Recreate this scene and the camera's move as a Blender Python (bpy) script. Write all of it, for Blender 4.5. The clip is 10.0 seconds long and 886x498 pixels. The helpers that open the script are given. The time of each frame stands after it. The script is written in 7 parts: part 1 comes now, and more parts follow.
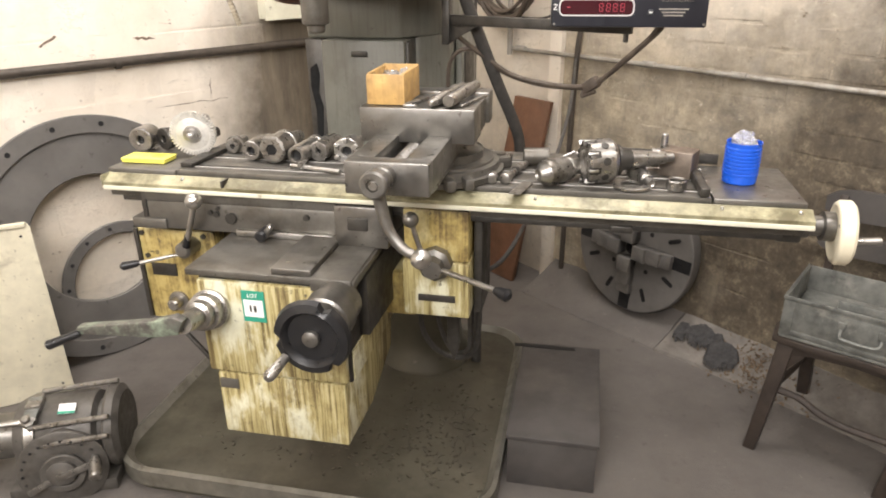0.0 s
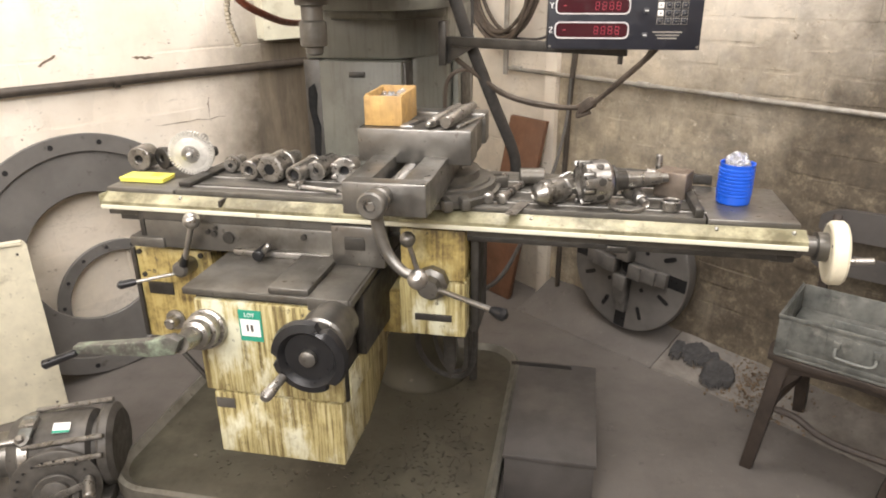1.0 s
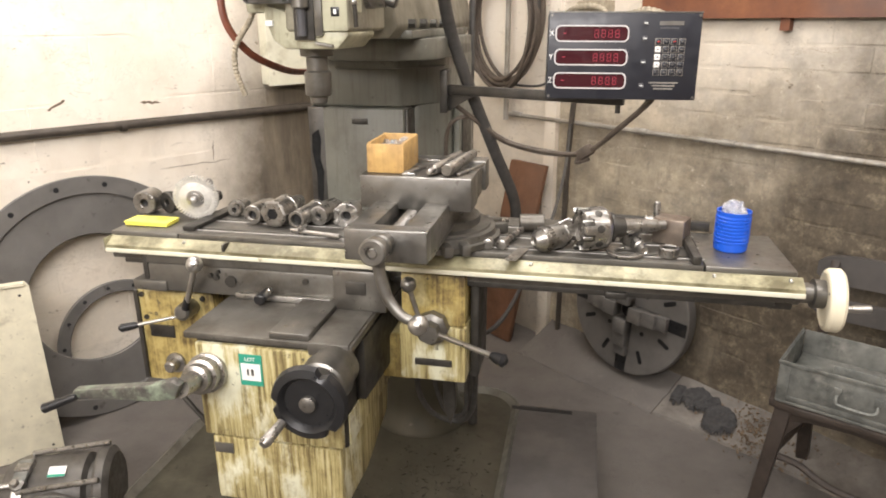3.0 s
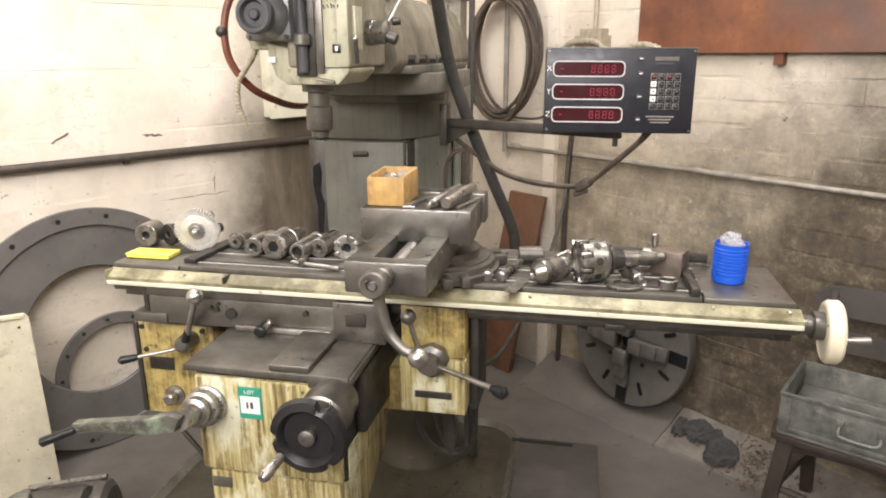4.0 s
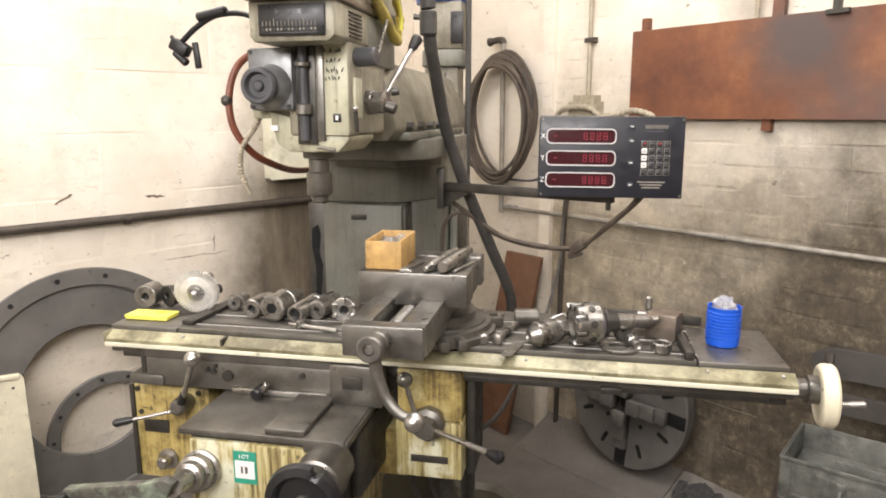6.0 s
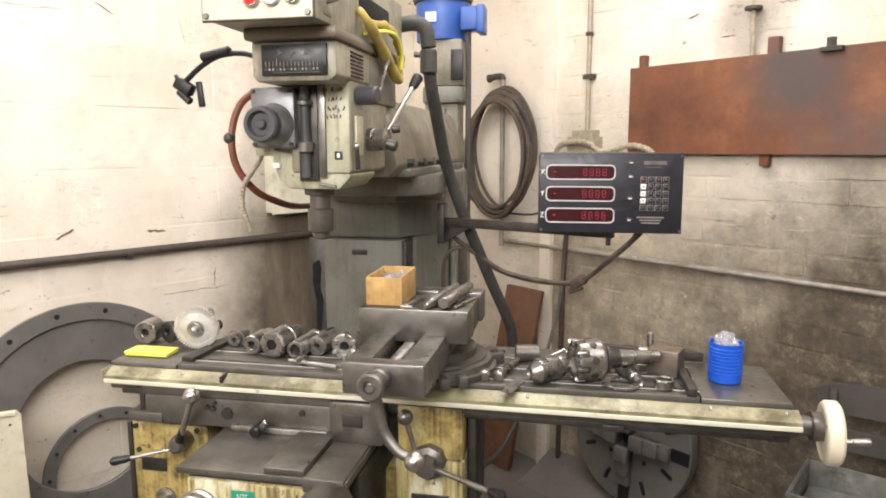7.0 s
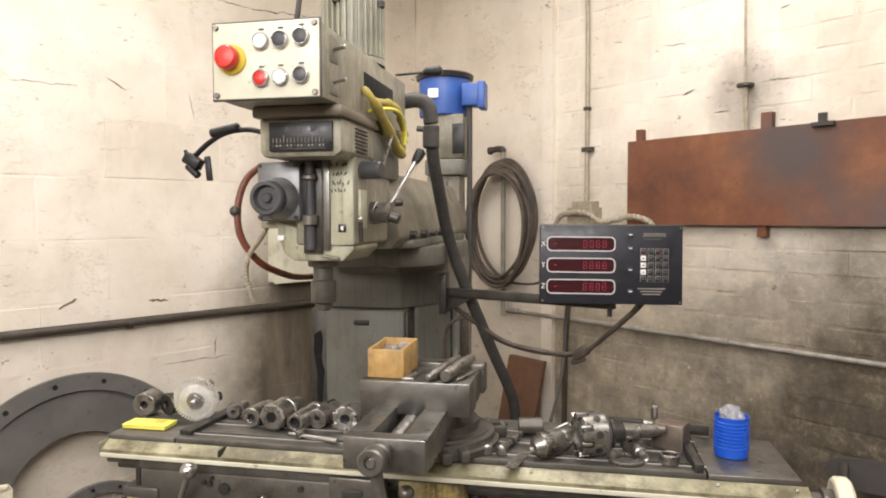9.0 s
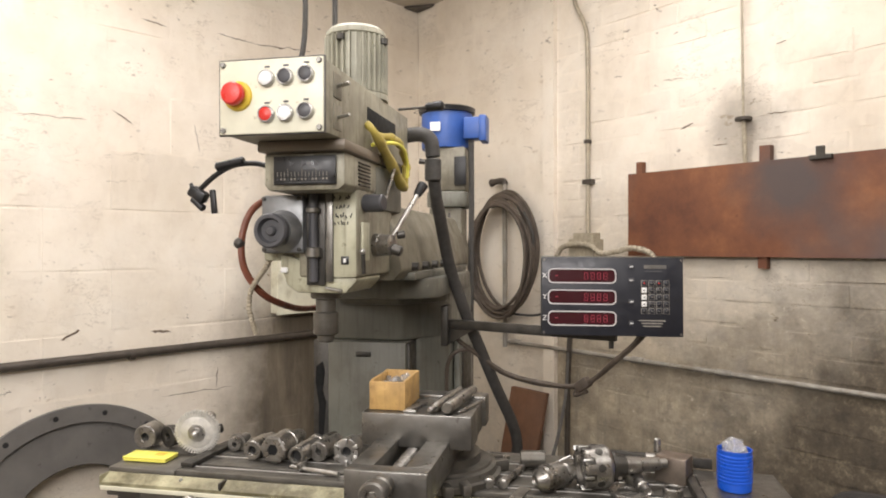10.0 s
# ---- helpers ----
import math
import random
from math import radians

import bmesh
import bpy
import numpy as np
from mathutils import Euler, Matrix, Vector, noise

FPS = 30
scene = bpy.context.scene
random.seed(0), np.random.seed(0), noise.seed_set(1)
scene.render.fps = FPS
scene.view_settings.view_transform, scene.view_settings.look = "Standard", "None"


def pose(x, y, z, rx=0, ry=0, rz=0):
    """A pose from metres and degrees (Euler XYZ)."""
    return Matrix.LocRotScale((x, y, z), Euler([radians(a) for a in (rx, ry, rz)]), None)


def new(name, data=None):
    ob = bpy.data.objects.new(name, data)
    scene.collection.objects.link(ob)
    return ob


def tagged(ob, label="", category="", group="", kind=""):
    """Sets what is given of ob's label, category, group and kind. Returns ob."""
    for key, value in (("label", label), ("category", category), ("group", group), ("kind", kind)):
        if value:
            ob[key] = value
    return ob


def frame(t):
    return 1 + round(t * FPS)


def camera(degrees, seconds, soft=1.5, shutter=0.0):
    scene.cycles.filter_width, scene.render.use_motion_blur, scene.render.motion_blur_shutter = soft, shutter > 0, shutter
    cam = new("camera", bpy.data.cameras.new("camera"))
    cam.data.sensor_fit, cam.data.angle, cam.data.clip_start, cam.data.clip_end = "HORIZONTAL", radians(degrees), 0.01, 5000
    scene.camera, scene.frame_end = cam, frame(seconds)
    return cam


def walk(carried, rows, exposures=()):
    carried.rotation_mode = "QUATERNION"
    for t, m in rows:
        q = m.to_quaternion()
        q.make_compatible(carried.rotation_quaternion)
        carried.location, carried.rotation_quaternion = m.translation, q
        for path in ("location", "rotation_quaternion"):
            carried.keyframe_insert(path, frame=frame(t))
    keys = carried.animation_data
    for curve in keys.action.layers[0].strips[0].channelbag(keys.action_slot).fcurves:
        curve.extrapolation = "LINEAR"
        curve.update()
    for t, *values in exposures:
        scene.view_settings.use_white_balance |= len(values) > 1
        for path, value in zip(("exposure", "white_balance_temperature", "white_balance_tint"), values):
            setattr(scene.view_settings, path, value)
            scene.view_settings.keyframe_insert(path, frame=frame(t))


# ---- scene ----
EXPOSURES = [(0.0, 0.16), (2.5, 0.10), (5.0, 0.0), (7.5, -0.20), (10.0, -0.57)]
cam = camera(65.9, 10.0, soft=1.9)
PATH = [
    (0, pose(-0.0001, 0.0000, 1.3463, 66.872, 0, 11.946) @ pose(0, 0, 0, 0, 0, -0.710)),
    (0.5, pose(0.0004, -0.0017, 1.3503, 67.528, 0, 11.771) @ pose(0, 0, 0, 0, 0, -0.690)),
    (1, pose(-0.0002, -0.0046, 1.3543, 68.261, 0, 11.580) @ pose(0, 0, 0, 0, 0, -0.510)),
    (1.5, pose(0.0001, -0.0065, 1.3585, 68.923, 0, 11.514) @ pose(0, 0, 0, 0, 0, -0.315)),
    (2, pose(-0.0006, -0.0088, 1.3618, 69.713, 0, 11.503) @ pose(0, 0, 0, 0, 0, -0.268)),
    (2.5, pose(0.0006, -0.0104, 1.3647, 70.533, 0, 11.587) @ pose(0, 0, 0, 0, 0, -0.225)),
    (4, pose(0.0025, -0.0191, 1.3748, 74.123, 0, 11.551) @ pose(0, 0, 0, 0, 0, -0.273)),
    (4.5, pose(0.0037, -0.0201, 1.3779, 75.179, 0, 11.544) @ pose(0, 0, 0, 0, 0, -0.285)),
    (5, pose(0.0052, -0.0241, 1.3821, 76.337, 0, 11.443) @ pose(0, 0, 0, 0, 0, -0.208)),
    (6.5, pose(0.0081, -0.0377, 1.3958, 80.248, 0, 11.319) @ pose(0, 0, 0, 0, 0, -0.128)),
    (7, pose(0.0078, -0.0365, 1.3996, 81.577, 0, 11.355) @ pose(0, 0, 0, 0, 0, -0.209)),
    (7.5, pose(0.0077, -0.0375, 1.4015, 82.854, 0, 11.369) @ pose(0, 0, 0, 0, 0, -0.168)),
    (8, pose(0.0078, -0.0401, 1.4043, 84.478, 0, 11.343) @ pose(0, 0, 0, 0, 0, 0.019)),
    (8.5, pose(0.0083, -0.0430, 1.4067, 85.830, 0, 11.402) @ pose(0, 0, 0, 0, 0, -0.076)),
    (9, pose(0.0083, -0.0460, 1.4088, 87.234, 0, 11.444) @ pose(0, 0, 0, 0, 0, -0.164)),
    (9.5, pose(0.0102, -0.0514, 1.4109, 88.557, 0, 11.552) @ pose(0, 0, 0, 0, 0, -0.122)),
    (10, pose(0.0121, -0.0572, 1.4126, 89.786, 0, 11.641) @ pose(0, 0, 0, 0, 0, -0.141)),
]

walk(cam, PATH, EXPOSURES)

# ---- light ----
world = bpy.data.worlds.new("world")
scene.world = world
world.use_nodes = True
world.node_tree.nodes["Background"].inputs[0].default_value = (1.0, 0.93, 0.84, 1)
world.node_tree.nodes["Background"].inputs[1].default_value = 0.12


def add_lamp(x, y, z, turn, power, length=1.8, width=0.5, lean=0):
    lamp = bpy.data.lights.new("added_lamp", "AREA")
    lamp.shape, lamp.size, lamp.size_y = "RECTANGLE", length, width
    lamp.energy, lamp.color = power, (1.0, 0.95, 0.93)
    ob = new("added_lamp", lamp)
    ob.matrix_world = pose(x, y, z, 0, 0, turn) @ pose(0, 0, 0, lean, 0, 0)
    return tagged(ob, "unseen added lamp giving warm white light", "lamp")


# Unseen lamps near the ceiling give the soft light from above
add_lamp(-0.60, 1.55, 2.62, 12, 50, 2.2, 0.7)
add_lamp(0.55, 0.45, 2.62, 12, 40, 2.2, 0.7, 20)
# Added fill lamp behind the camera, leaned forward to brighten walls and machine
add_lamp(-0.75, -1.3, 2.45, 20, 150, 2.6, 1.0, 52)


# ---- materials ----
def mat(name, build):
    m = bpy.data.materials.new(name)
    m.use_nodes = True
    nt = m.node_tree
    build(nt, nt.nodes["Principled BSDF"], Nodes(nt))
    return m


class Nodes:
    """Short ways to add nodes to a material."""

    def __init__(self, nt):
        self.nt = nt
        self.coord = nt.nodes.new("ShaderNodeTexCoord")
        self.geo = nt.nodes.new("ShaderNodeNewGeometry")
        self.info = nt.nodes.new("ShaderNodeObjectInfo")

    def link(self, a, b):
        self.nt.links.new(a, b)

    def pos(self, scale=(1, 1, 1)):
        n = self.nt.nodes.new("ShaderNodeMapping")
        n.inputs["Scale"].default_value = scale
        self.link(self.geo.outputs["Position"], n.inputs["Vector"])
        return n.outputs[0]

    def noise(self, scale, detail=5.0, rough=0.6, stretch=(1, 1, 1)):
        n = self.nt.nodes.new("ShaderNodeTexNoise")
        n.inputs["Scale"].default_value, n.inputs["Detail"].default_value = scale, detail
        n.inputs["Roughness"].default_value = rough
        self.link(self.pos(stretch), n.inputs["Vector"])
        return n.outputs["Fac"]

    def voronoi(self, scale, stretch=(1, 1, 1)):
        n = self.nt.nodes.new("ShaderNodeTexVoronoi")
        n.inputs["Scale"].default_value = scale
        self.link(self.pos(stretch), n.inputs["Vector"])
        return n.outputs["Distance"]

    def ramp(self, fac, *stops):
        n = self.nt.nodes.new("ShaderNodeValToRGB")
        el = n.color_ramp.elements
        while len(el) < len(stops):
            el.new(0.5)
        for e, (p, c) in zip(el, stops):
            e.position = p
            e.color = (*c, 1) if isinstance(c, tuple) else (c, c, c, 1)
        self.link(fac, n.inputs[0])
        return n.outputs[0]

    def mix(self, fac, a, b, mode="MIX"):
        n = self.nt.nodes.new("ShaderNodeMix")
        n.data_type, n.blend_type = "RGBA", mode
        for sock, v in ((n.inputs["Factor"], fac), (n.inputs["A"], a), (n.inputs["B"], b)):
            if isinstance(v, (int, float)):
                sock.default_value = v
            elif isinstance(v, tuple):
                sock.default_value = (*v, 1)
            else:
                self.link(v, sock)
        return n.outputs["Result"]

    def math(self, op, a, b=0.0):
        n = self.nt.nodes.new("ShaderNodeMath")
        n.operation, n.use_clamp = op, True
        for sock, v in ((n.inputs[0], a), (n.inputs[1], b)):
            if isinstance(v, (int, float)):
                sock.default_value = v
            else:
                self.link(v, sock)
        return n.outputs[0]

    def height(self, lo, hi):
        s = self.nt.nodes.new("ShaderNodeSeparateXYZ")
        self.link(self.geo.outputs["Position"], s.inputs[0])
        n = self.nt.nodes.new("ShaderNodeMapRange")
        n.inputs[1].default_value, n.inputs[2].default_value = lo, hi
        self.link(s.outputs[2], n.inputs[0])
        return n.outputs[0]

    def bump(self, bsdf, fac, strength=0.3, dist=0.002):
        n = self.nt.nodes.new("ShaderNodeBump")
        n.inputs["Strength"].default_value, n.inputs["Distance"].default_value = strength, dist
        self.link(fac, n.inputs["Height"])
        self.link(n.outputs[0], bsdf.inputs["Normal"])


def plain(name, c, rough=0.5, metal=0.0, var=0.35, scale=30.0, bump=0.15, dirt=None, dirt_at=0.55, coat=0.0, runs=0.0):
    """A surface in one colour with grain, blotches and, if given, dirt of its own colour; runs: oil run down it."""

    def build(nt, b, n):
        lo, hi = tuple(v * (1 - var) for v in c), tuple(min(1, v * (1 + var * 0.6)) for v in c)
        col = n.ramp(n.noise(scale), (0.3, lo), (0.7, hi))
        if dirt:
            soft = tuple(0.5 * p + 0.5 * q for p, q in zip(c, dirt))
            col = n.mix(n.ramp(n.noise(scale * 0.22, 7, 0.65), (dirt_at - 0.06, 0.0), (dirt_at + 0.10, 0.6)), col, soft)
            col = n.mix(n.ramp(n.noise(scale * 0.35, 8, 0.7), (dirt_at, 0.0), (dirt_at + 0.16, 0.85)), col, dirt)
            specks = n.ramp(n.noise(scale * 3.2, 5, 0.7), (0.63, 0.0), (0.69, 0.7))
            col = n.mix(specks, col, tuple(v * 0.8 for v in dirt))
            rubbed = n.ramp(n.noise(scale * 2.3, 7, 0.75, (1, 1, 1.7)), (0.66, 0.0), (0.72, 0.55))
            col = n.mix(rubbed, col, tuple(min(0.9, v * 1.7 + 0.02) for v in c))
            if runs:
                col = n.mix(n.ramp(n.noise(1.0, 6, 0.7, (70, 70, 5.0)), (0.50, 0.0), (0.68, runs)), col, dirt)
        n.link(col, b.inputs["Base Color"])
        r = n.ramp(n.noise(scale * 1.7, 3), (0.3, max(0.05, rough - 0.12)), (0.7, min(1, rough + 0.12)))
        n.link(r, b.inputs["Roughness"])
        b.inputs["Metallic"].default_value = metal
        b.inputs["Coat Weight"].default_value = coat
        if bump:
            n.bump(b, n.noise(scale * 6, 4), bump, 0.0015)

    return mat(name, build)


def wall_build(grime_lo, grime_hi, amount, piece, chips, plumes=()):
    def build(nt, b, n):
        base = n.ramp(n.noise(3.5, 6, 0.65), (0.3, (0.74, 0.66, 0.545)), (0.5, (0.83, 0.755, 0.645)), (0.7, (0.87, 0.81, 0.71)))
        cloud = n.ramp(n.noise(1.3, 5, 0.6), (0.45, 0.0), (0.72, 0.45))
        base = n.mix(cloud, base, (0.64, 0.55, 0.43))
        # worn-through paint in loose swarms, mostly lying along the courses
        swarm = n.ramp(n.noise(2.1, 4, 0.6), (0.40, 0.15 * chips), (0.58, 1.0))
        scuff = n.ramp(n.noise(9, 9, 0.78, (1, 1, 2.6)), (0.605, 0.0), (0.66, 0.7 * chips))
        base = n.mix(n.math("MULTIPLY", scuff, swarm), base, (0.50, 0.41, 0.30))
        pits = n.ramp(n.noise(17, 6, 0.72, (1, 1, 2.2)), (0.645, 0.0), (0.668, min(0.95, 0.85 * chips)))
        base = n.mix(n.math("MULTIPLY", pits, swarm), base, (0.19, 0.15, 0.11))
        crack = n.ramp(n.noise(4.5, 8, 0.7, (1, 1, 2.6)), (0.491, 0.0), (0.496, 0.9), (0.501, 0.0))
        rare = n.ramp(n.noise(3.6, 4), (0.54, 0.0), (0.60, 1.0))
        base = n.mix(n.math("MULTIPLY", crack, rare), base, (0.30, 0.24, 0.17))
        # soot and oil grime low down, in ragged patches
        band = n.math("ADD", n.height(grime_hi, grime_lo), n.math("SUBTRACT", n.noise(2.2, 7, 0.7), 0.62))
        patch = n.ramp(n.math("ADD", band, n.math("MULTIPLY", n.noise(9, 6, 0.7), 0.25)), (0.22, 0.0), (0.74, 1.0))
        soot = n.ramp(n.noise(7, 10, 0.74, (1, 1, 1.3)), (0.34, (0.064, 0.050, 0.031)), (0.46, (0.165, 0.130, 0.078)), (0.57, (0.30, 0.243, 0.155)), (0.70, (0.52, 0.44, 0.30)))
        pale = n.ramp(n.noise(3.4, 10, 0.8, (1, 1, 1.5)), (0.50, 0.0), (0.62, 0.5))
        soot = n.mix(pale, soot, (0.46, 0.39, 0.275))
        chip = n.ramp(n.noise(30, 8, 0.75), (0.60, 0.0), (0.67, 0.75))
        soot = n.mix(chip, soot, (0.58, 0.50, 0.38))
        grit = n.ramp(n.noise(22, 9, 0.78), (0.56, 0.0), (0.64, 0.7))
        soot = n.mix(grit, soot, (0.075, 0.06, 0.038))
        drips = n.ramp(n.noise(1.0, 6, 0.7, (34, 34, 3.0)), (0.50, 0.0), (0.66, 0.5))
        soot = n.mix(drips, soot, (0.10, 0.08, 0.052))
        col = n.mix(n.math("MULTIPLY", patch, amount), base, soot)
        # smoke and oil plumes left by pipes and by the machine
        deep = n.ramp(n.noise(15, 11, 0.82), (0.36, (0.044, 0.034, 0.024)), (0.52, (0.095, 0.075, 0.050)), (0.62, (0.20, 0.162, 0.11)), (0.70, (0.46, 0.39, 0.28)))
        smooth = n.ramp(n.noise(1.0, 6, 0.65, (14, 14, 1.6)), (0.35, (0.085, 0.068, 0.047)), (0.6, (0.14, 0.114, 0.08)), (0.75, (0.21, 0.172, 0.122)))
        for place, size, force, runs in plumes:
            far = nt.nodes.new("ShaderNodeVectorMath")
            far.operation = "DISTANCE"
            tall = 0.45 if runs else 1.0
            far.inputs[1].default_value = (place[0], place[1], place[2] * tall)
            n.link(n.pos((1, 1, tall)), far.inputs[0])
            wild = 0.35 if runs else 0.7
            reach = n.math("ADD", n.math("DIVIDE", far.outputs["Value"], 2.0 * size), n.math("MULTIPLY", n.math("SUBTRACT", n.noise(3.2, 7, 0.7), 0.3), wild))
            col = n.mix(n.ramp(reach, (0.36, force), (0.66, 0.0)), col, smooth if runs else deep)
        streak = n.ramp(n.noise(5, 6, 0.7, (1, 1, 0.25)), (0.55, 0.0), (0.75, 0.30))
        col = n.mix(streak, col, (0.50, 0.42, 0.31))
        if piece:
            tone = n.ramp(n.info.outputs["Random"], (0.0, 0.94), (1.0, 1.0))
            col = n.mix(1.0, col, tone, "MULTIPLY")
        n.link(col, b.inputs["Base Color"])
        b.inputs["Roughness"].default_value = 0.75
        n.bump(b, n.math("ADD", n.noise(38, 9, 0.75), n.noise(8, 5)), 0.75, 0.009)

    return build


PLUME_R = (((0.52, 2.34, 1.80), 0.18, 0.5, False), ((1.02, 1.93, 0.72), 0.85, 0.92, False), ((0.30, 2.52, 0.30), 0.45, 0.85, False), ((0.62, 2.26, 0.40), 0.55, 0.92, False))
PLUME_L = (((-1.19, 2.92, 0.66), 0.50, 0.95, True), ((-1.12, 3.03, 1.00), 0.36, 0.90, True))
M_WALL_R = mat("sooty_painted_brick", wall_build(0.30, 1.85, 0.80, True, 1.25, PLUME_R))
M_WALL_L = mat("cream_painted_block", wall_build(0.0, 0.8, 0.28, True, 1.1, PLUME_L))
M_MORTAR_R = mat("sooty_painted_mortar", wall_build(0.30, 1.85, 0.80, False, 1.25, PLUME_R))
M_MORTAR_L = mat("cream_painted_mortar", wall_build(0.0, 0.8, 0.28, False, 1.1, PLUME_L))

M_WALL_C = mat("browned_painted_block", wall_build(0.10, 1.35, 0.45, True, 1.1, ()))
M_MORTAR_C = mat("browned_painted_mortar", wall_build(0.10, 1.35, 0.45, False, 1.1, ()))


def floor_build(nt, b, n):
    col = n.ramp(n.noise(2.5, 8, 0.7), (0.3, (0.080, 0.071, 0.063)), (0.5, (0.118, 0.106, 0.095)), (0.66, (0.148, 0.133, 0.119)), (0.8, (0.20, 0.18, 0.16)))
    worn = n.ramp(n.noise(0.9, 6, 0.65), (0.42, 0.0), (0.62, 0.6))
    col = n.mix(worn, col, (0.138, 0.126, 0.112))
    spots = n.ramp(n.noise(14, 8, 0.75), (0.58, 0.0), (0.70, 0.65))
    col = n.mix(spots, col, (0.045, 0.038, 0.033))
    crumbs = n.ramp(n.noise(60, 4, 0.65), (0.66, 0.0), (0.71, 0.7))
    col = n.mix(crumbs, col, (0.23, 0.205, 0.175))
    n.link(col, b.inputs["Base Color"])
    n.link(n.ramp(n.noise(4), (0.35, 0.55), (0.65, 0.85)), b.inputs["Roughness"])
    n.bump(b, n.noise(60, 6, 0.7), 0.35, 0.004)


M_FLOOR = mat("dusty_concrete", floor_build)
M_HAUNCH = plain("pale_dusty_cement", (0.175, 0.158, 0.138), 0.85, 0, 0.35, 14, 0.5, (0.085, 0.072, 0.058), 0.52)
M_CRACK = plain("bare_brown_crack", (0.20, 0.15, 0.105), 0.9, 0, 0.4, 60, 0.2)


def stained_build(white, gold, rust, amount, fine=0.6):
    """Cream enamel with oil run down in narrow upright streaks."""

    def build(nt, b, n):
        runs = n.noise(1.0, 5, 0.7, (120, 120, 4.0))
        wide = n.noise(1.0, 6, 0.7, (22, 22, 9.0))
        broad = n.noise(1.0, 3, 0.5, (9, 9, 5.0))
        f = n.math("ADD", n.math("MULTIPLY", wide, 0.5), n.math("MULTIPLY", broad, 0.5))
        a = 0.56 - 0.16 * amount
        soaked = n.ramp(f, (a - 0.045, 0.0), (a + 0.035, 1.0))
        clean = n.ramp(n.noise(12, 6, 0.65), (0.35, tuple(v * 0.84 for v in white)), (0.6, white))
        film = n.ramp(n.math("ADD", n.math("ADD", n.math("MULTIPLY", runs, fine), n.math("MULTIPLY", n.noise(26, 8, 0.75), 0.6 - fine)), n.math("MULTIPLY", f, 0.4)), (0.40, tuple((p * 0.5 + q * 0.5) for p, q in zip(white, gold))), (0.49, gold), (0.58, rust))
        col = n.mix(soaked, clean, film)
        smear = n.ramp(n.noise(8, 8, 0.72), (0.55, 0.0), (0.68, 0.75))
        col = n.mix(smear, col, tuple(v * 1.3 for v in rust))
        chips = n.ramp(n.noise(30, 9, 0.8), (0.60, 0.0), (0.635, 0.95))
        col = n.mix(chips, col, (0.055, 0.045, 0.03))
        n.link(col, b.inputs["Base Color"])
        n.link(n.ramp(runs, (0.3, 0.28), (0.7, 0.5)), b.inputs["Roughness"])
        n.bump(b, n.noise(50, 5), 0.12, 0.001)

    return build


CREAM, GOLD, RUST = (0.70, 0.69, 0.52), (0.43, 0.365, 0.165), (0.13, 0.095, 0.038)
M_STAINED = mat("oil_streaked_cream_enamel", stained_build(CREAM, GOLD, RUST, 0.74))
M_GOLD = mat("oil_soaked_cream_enamel", stained_build((0.60, 0.53, 0.28), (0.44, 0.34, 0.12), (0.11, 0.075, 0.03), 0.75, 0.25))
M_CREAM = plain("worn_cream_enamel", (0.50, 0.49, 0.36), 0.42, 0, 0.22, 18, 0.12, (0.16, 0.14, 0.09), 0.53, runs=0.5)
M_OLIVE = plain("grubby_olive_enamel", (0.36, 0.34, 0.26), 0.42, 0, 0.3, 17, 0.15, (0.115, 0.10, 0.07), 0.51, runs=0.6)
M_GUARD = plain("oil_dirtied_cream_strip", (0.40, 0.375, 0.24), 0.4, 0.1, 0.35, 26, 0.15, (0.085, 0.072, 0.035), 0.45)
M_EDGE = plain("bright_worn_steel_edge", (0.72, 0.70, 0.66), 0.4, 0.35, 0.15, 40, 0.05)
M_PANEL = plain("pale_cream_panel", (0.72, 0.70, 0.56), 0.45, 0, 0.12, 12, 0.10, (0.36, 0.32, 0.20), 0.58)
M_GREEN = plain("grey_green_enamel", (0.178, 0.180, 0.152), 0.40, 0, 0.3, 9, 0.15, (0.088, 0.079, 0.060), 0.51, runs=0.6)
M_GREEN_LT = plain("brown_grey_green_enamel", (0.225, 0.208, 0.158), 0.45, 0, 0.32, 12, 0.15, (0.095, 0.082, 0.055), 0.51, runs=0.5)
M_MOTOR = plain("pale_cream_motor_paint", (0.42, 0.41, 0.33), 0.5, 0, 0.25, 16, 0.15, (0.14, 0.125, 0.085), 0.54, runs=0.5)
M_STEEL = plain("ground_steel", (0.222, 0.213, 0.195), 0.38, 0.85, 0.22, 25, 0.08, (0.10, 0.085, 0.068), 0.58)
M_TABLE = plain("oily_cast_iron", (0.170, 0.161, 0.143), 0.45, 0.65, 0.25, 16, 0.12, (0.075, 0.064, 0.048), 0.54)
M_BRIGHT = plain("polished_steel", (0.52, 0.51, 0.49), 0.36, 1.0, 0.2, 40, 0.06, (0.20, 0.185, 0.16), 0.62)
M_DARKSTEEL = plain("dark_oily_steel", (0.085, 0.080, 0.072), 0.45, 0.7, 0.3, 30, 0.15, (0.04, 0.034, 0.026), 0.58)
M_TOOL = plain("worn_tool_steel", (0.36, 0.345, 0.32), 0.34, 0.9, 0.35, 45, 0.12, (0.10, 0.085, 0.066), 0.55)
M_RUSTSTEEL = plain("brown_tinged_steel", (0.24, 0.20, 0.165), 0.45, 0.7, 0.3, 30, 0.15, (0.16, 0.10, 0.06), 0.55)
# black plastic, also the flat pieces that put the shade of holes into colour
M_BLACK = plain("black_plastic_and_hole_shade", (0.013, 0.013, 0.014), 0.38, 0, 0.3, 40, 0.08)
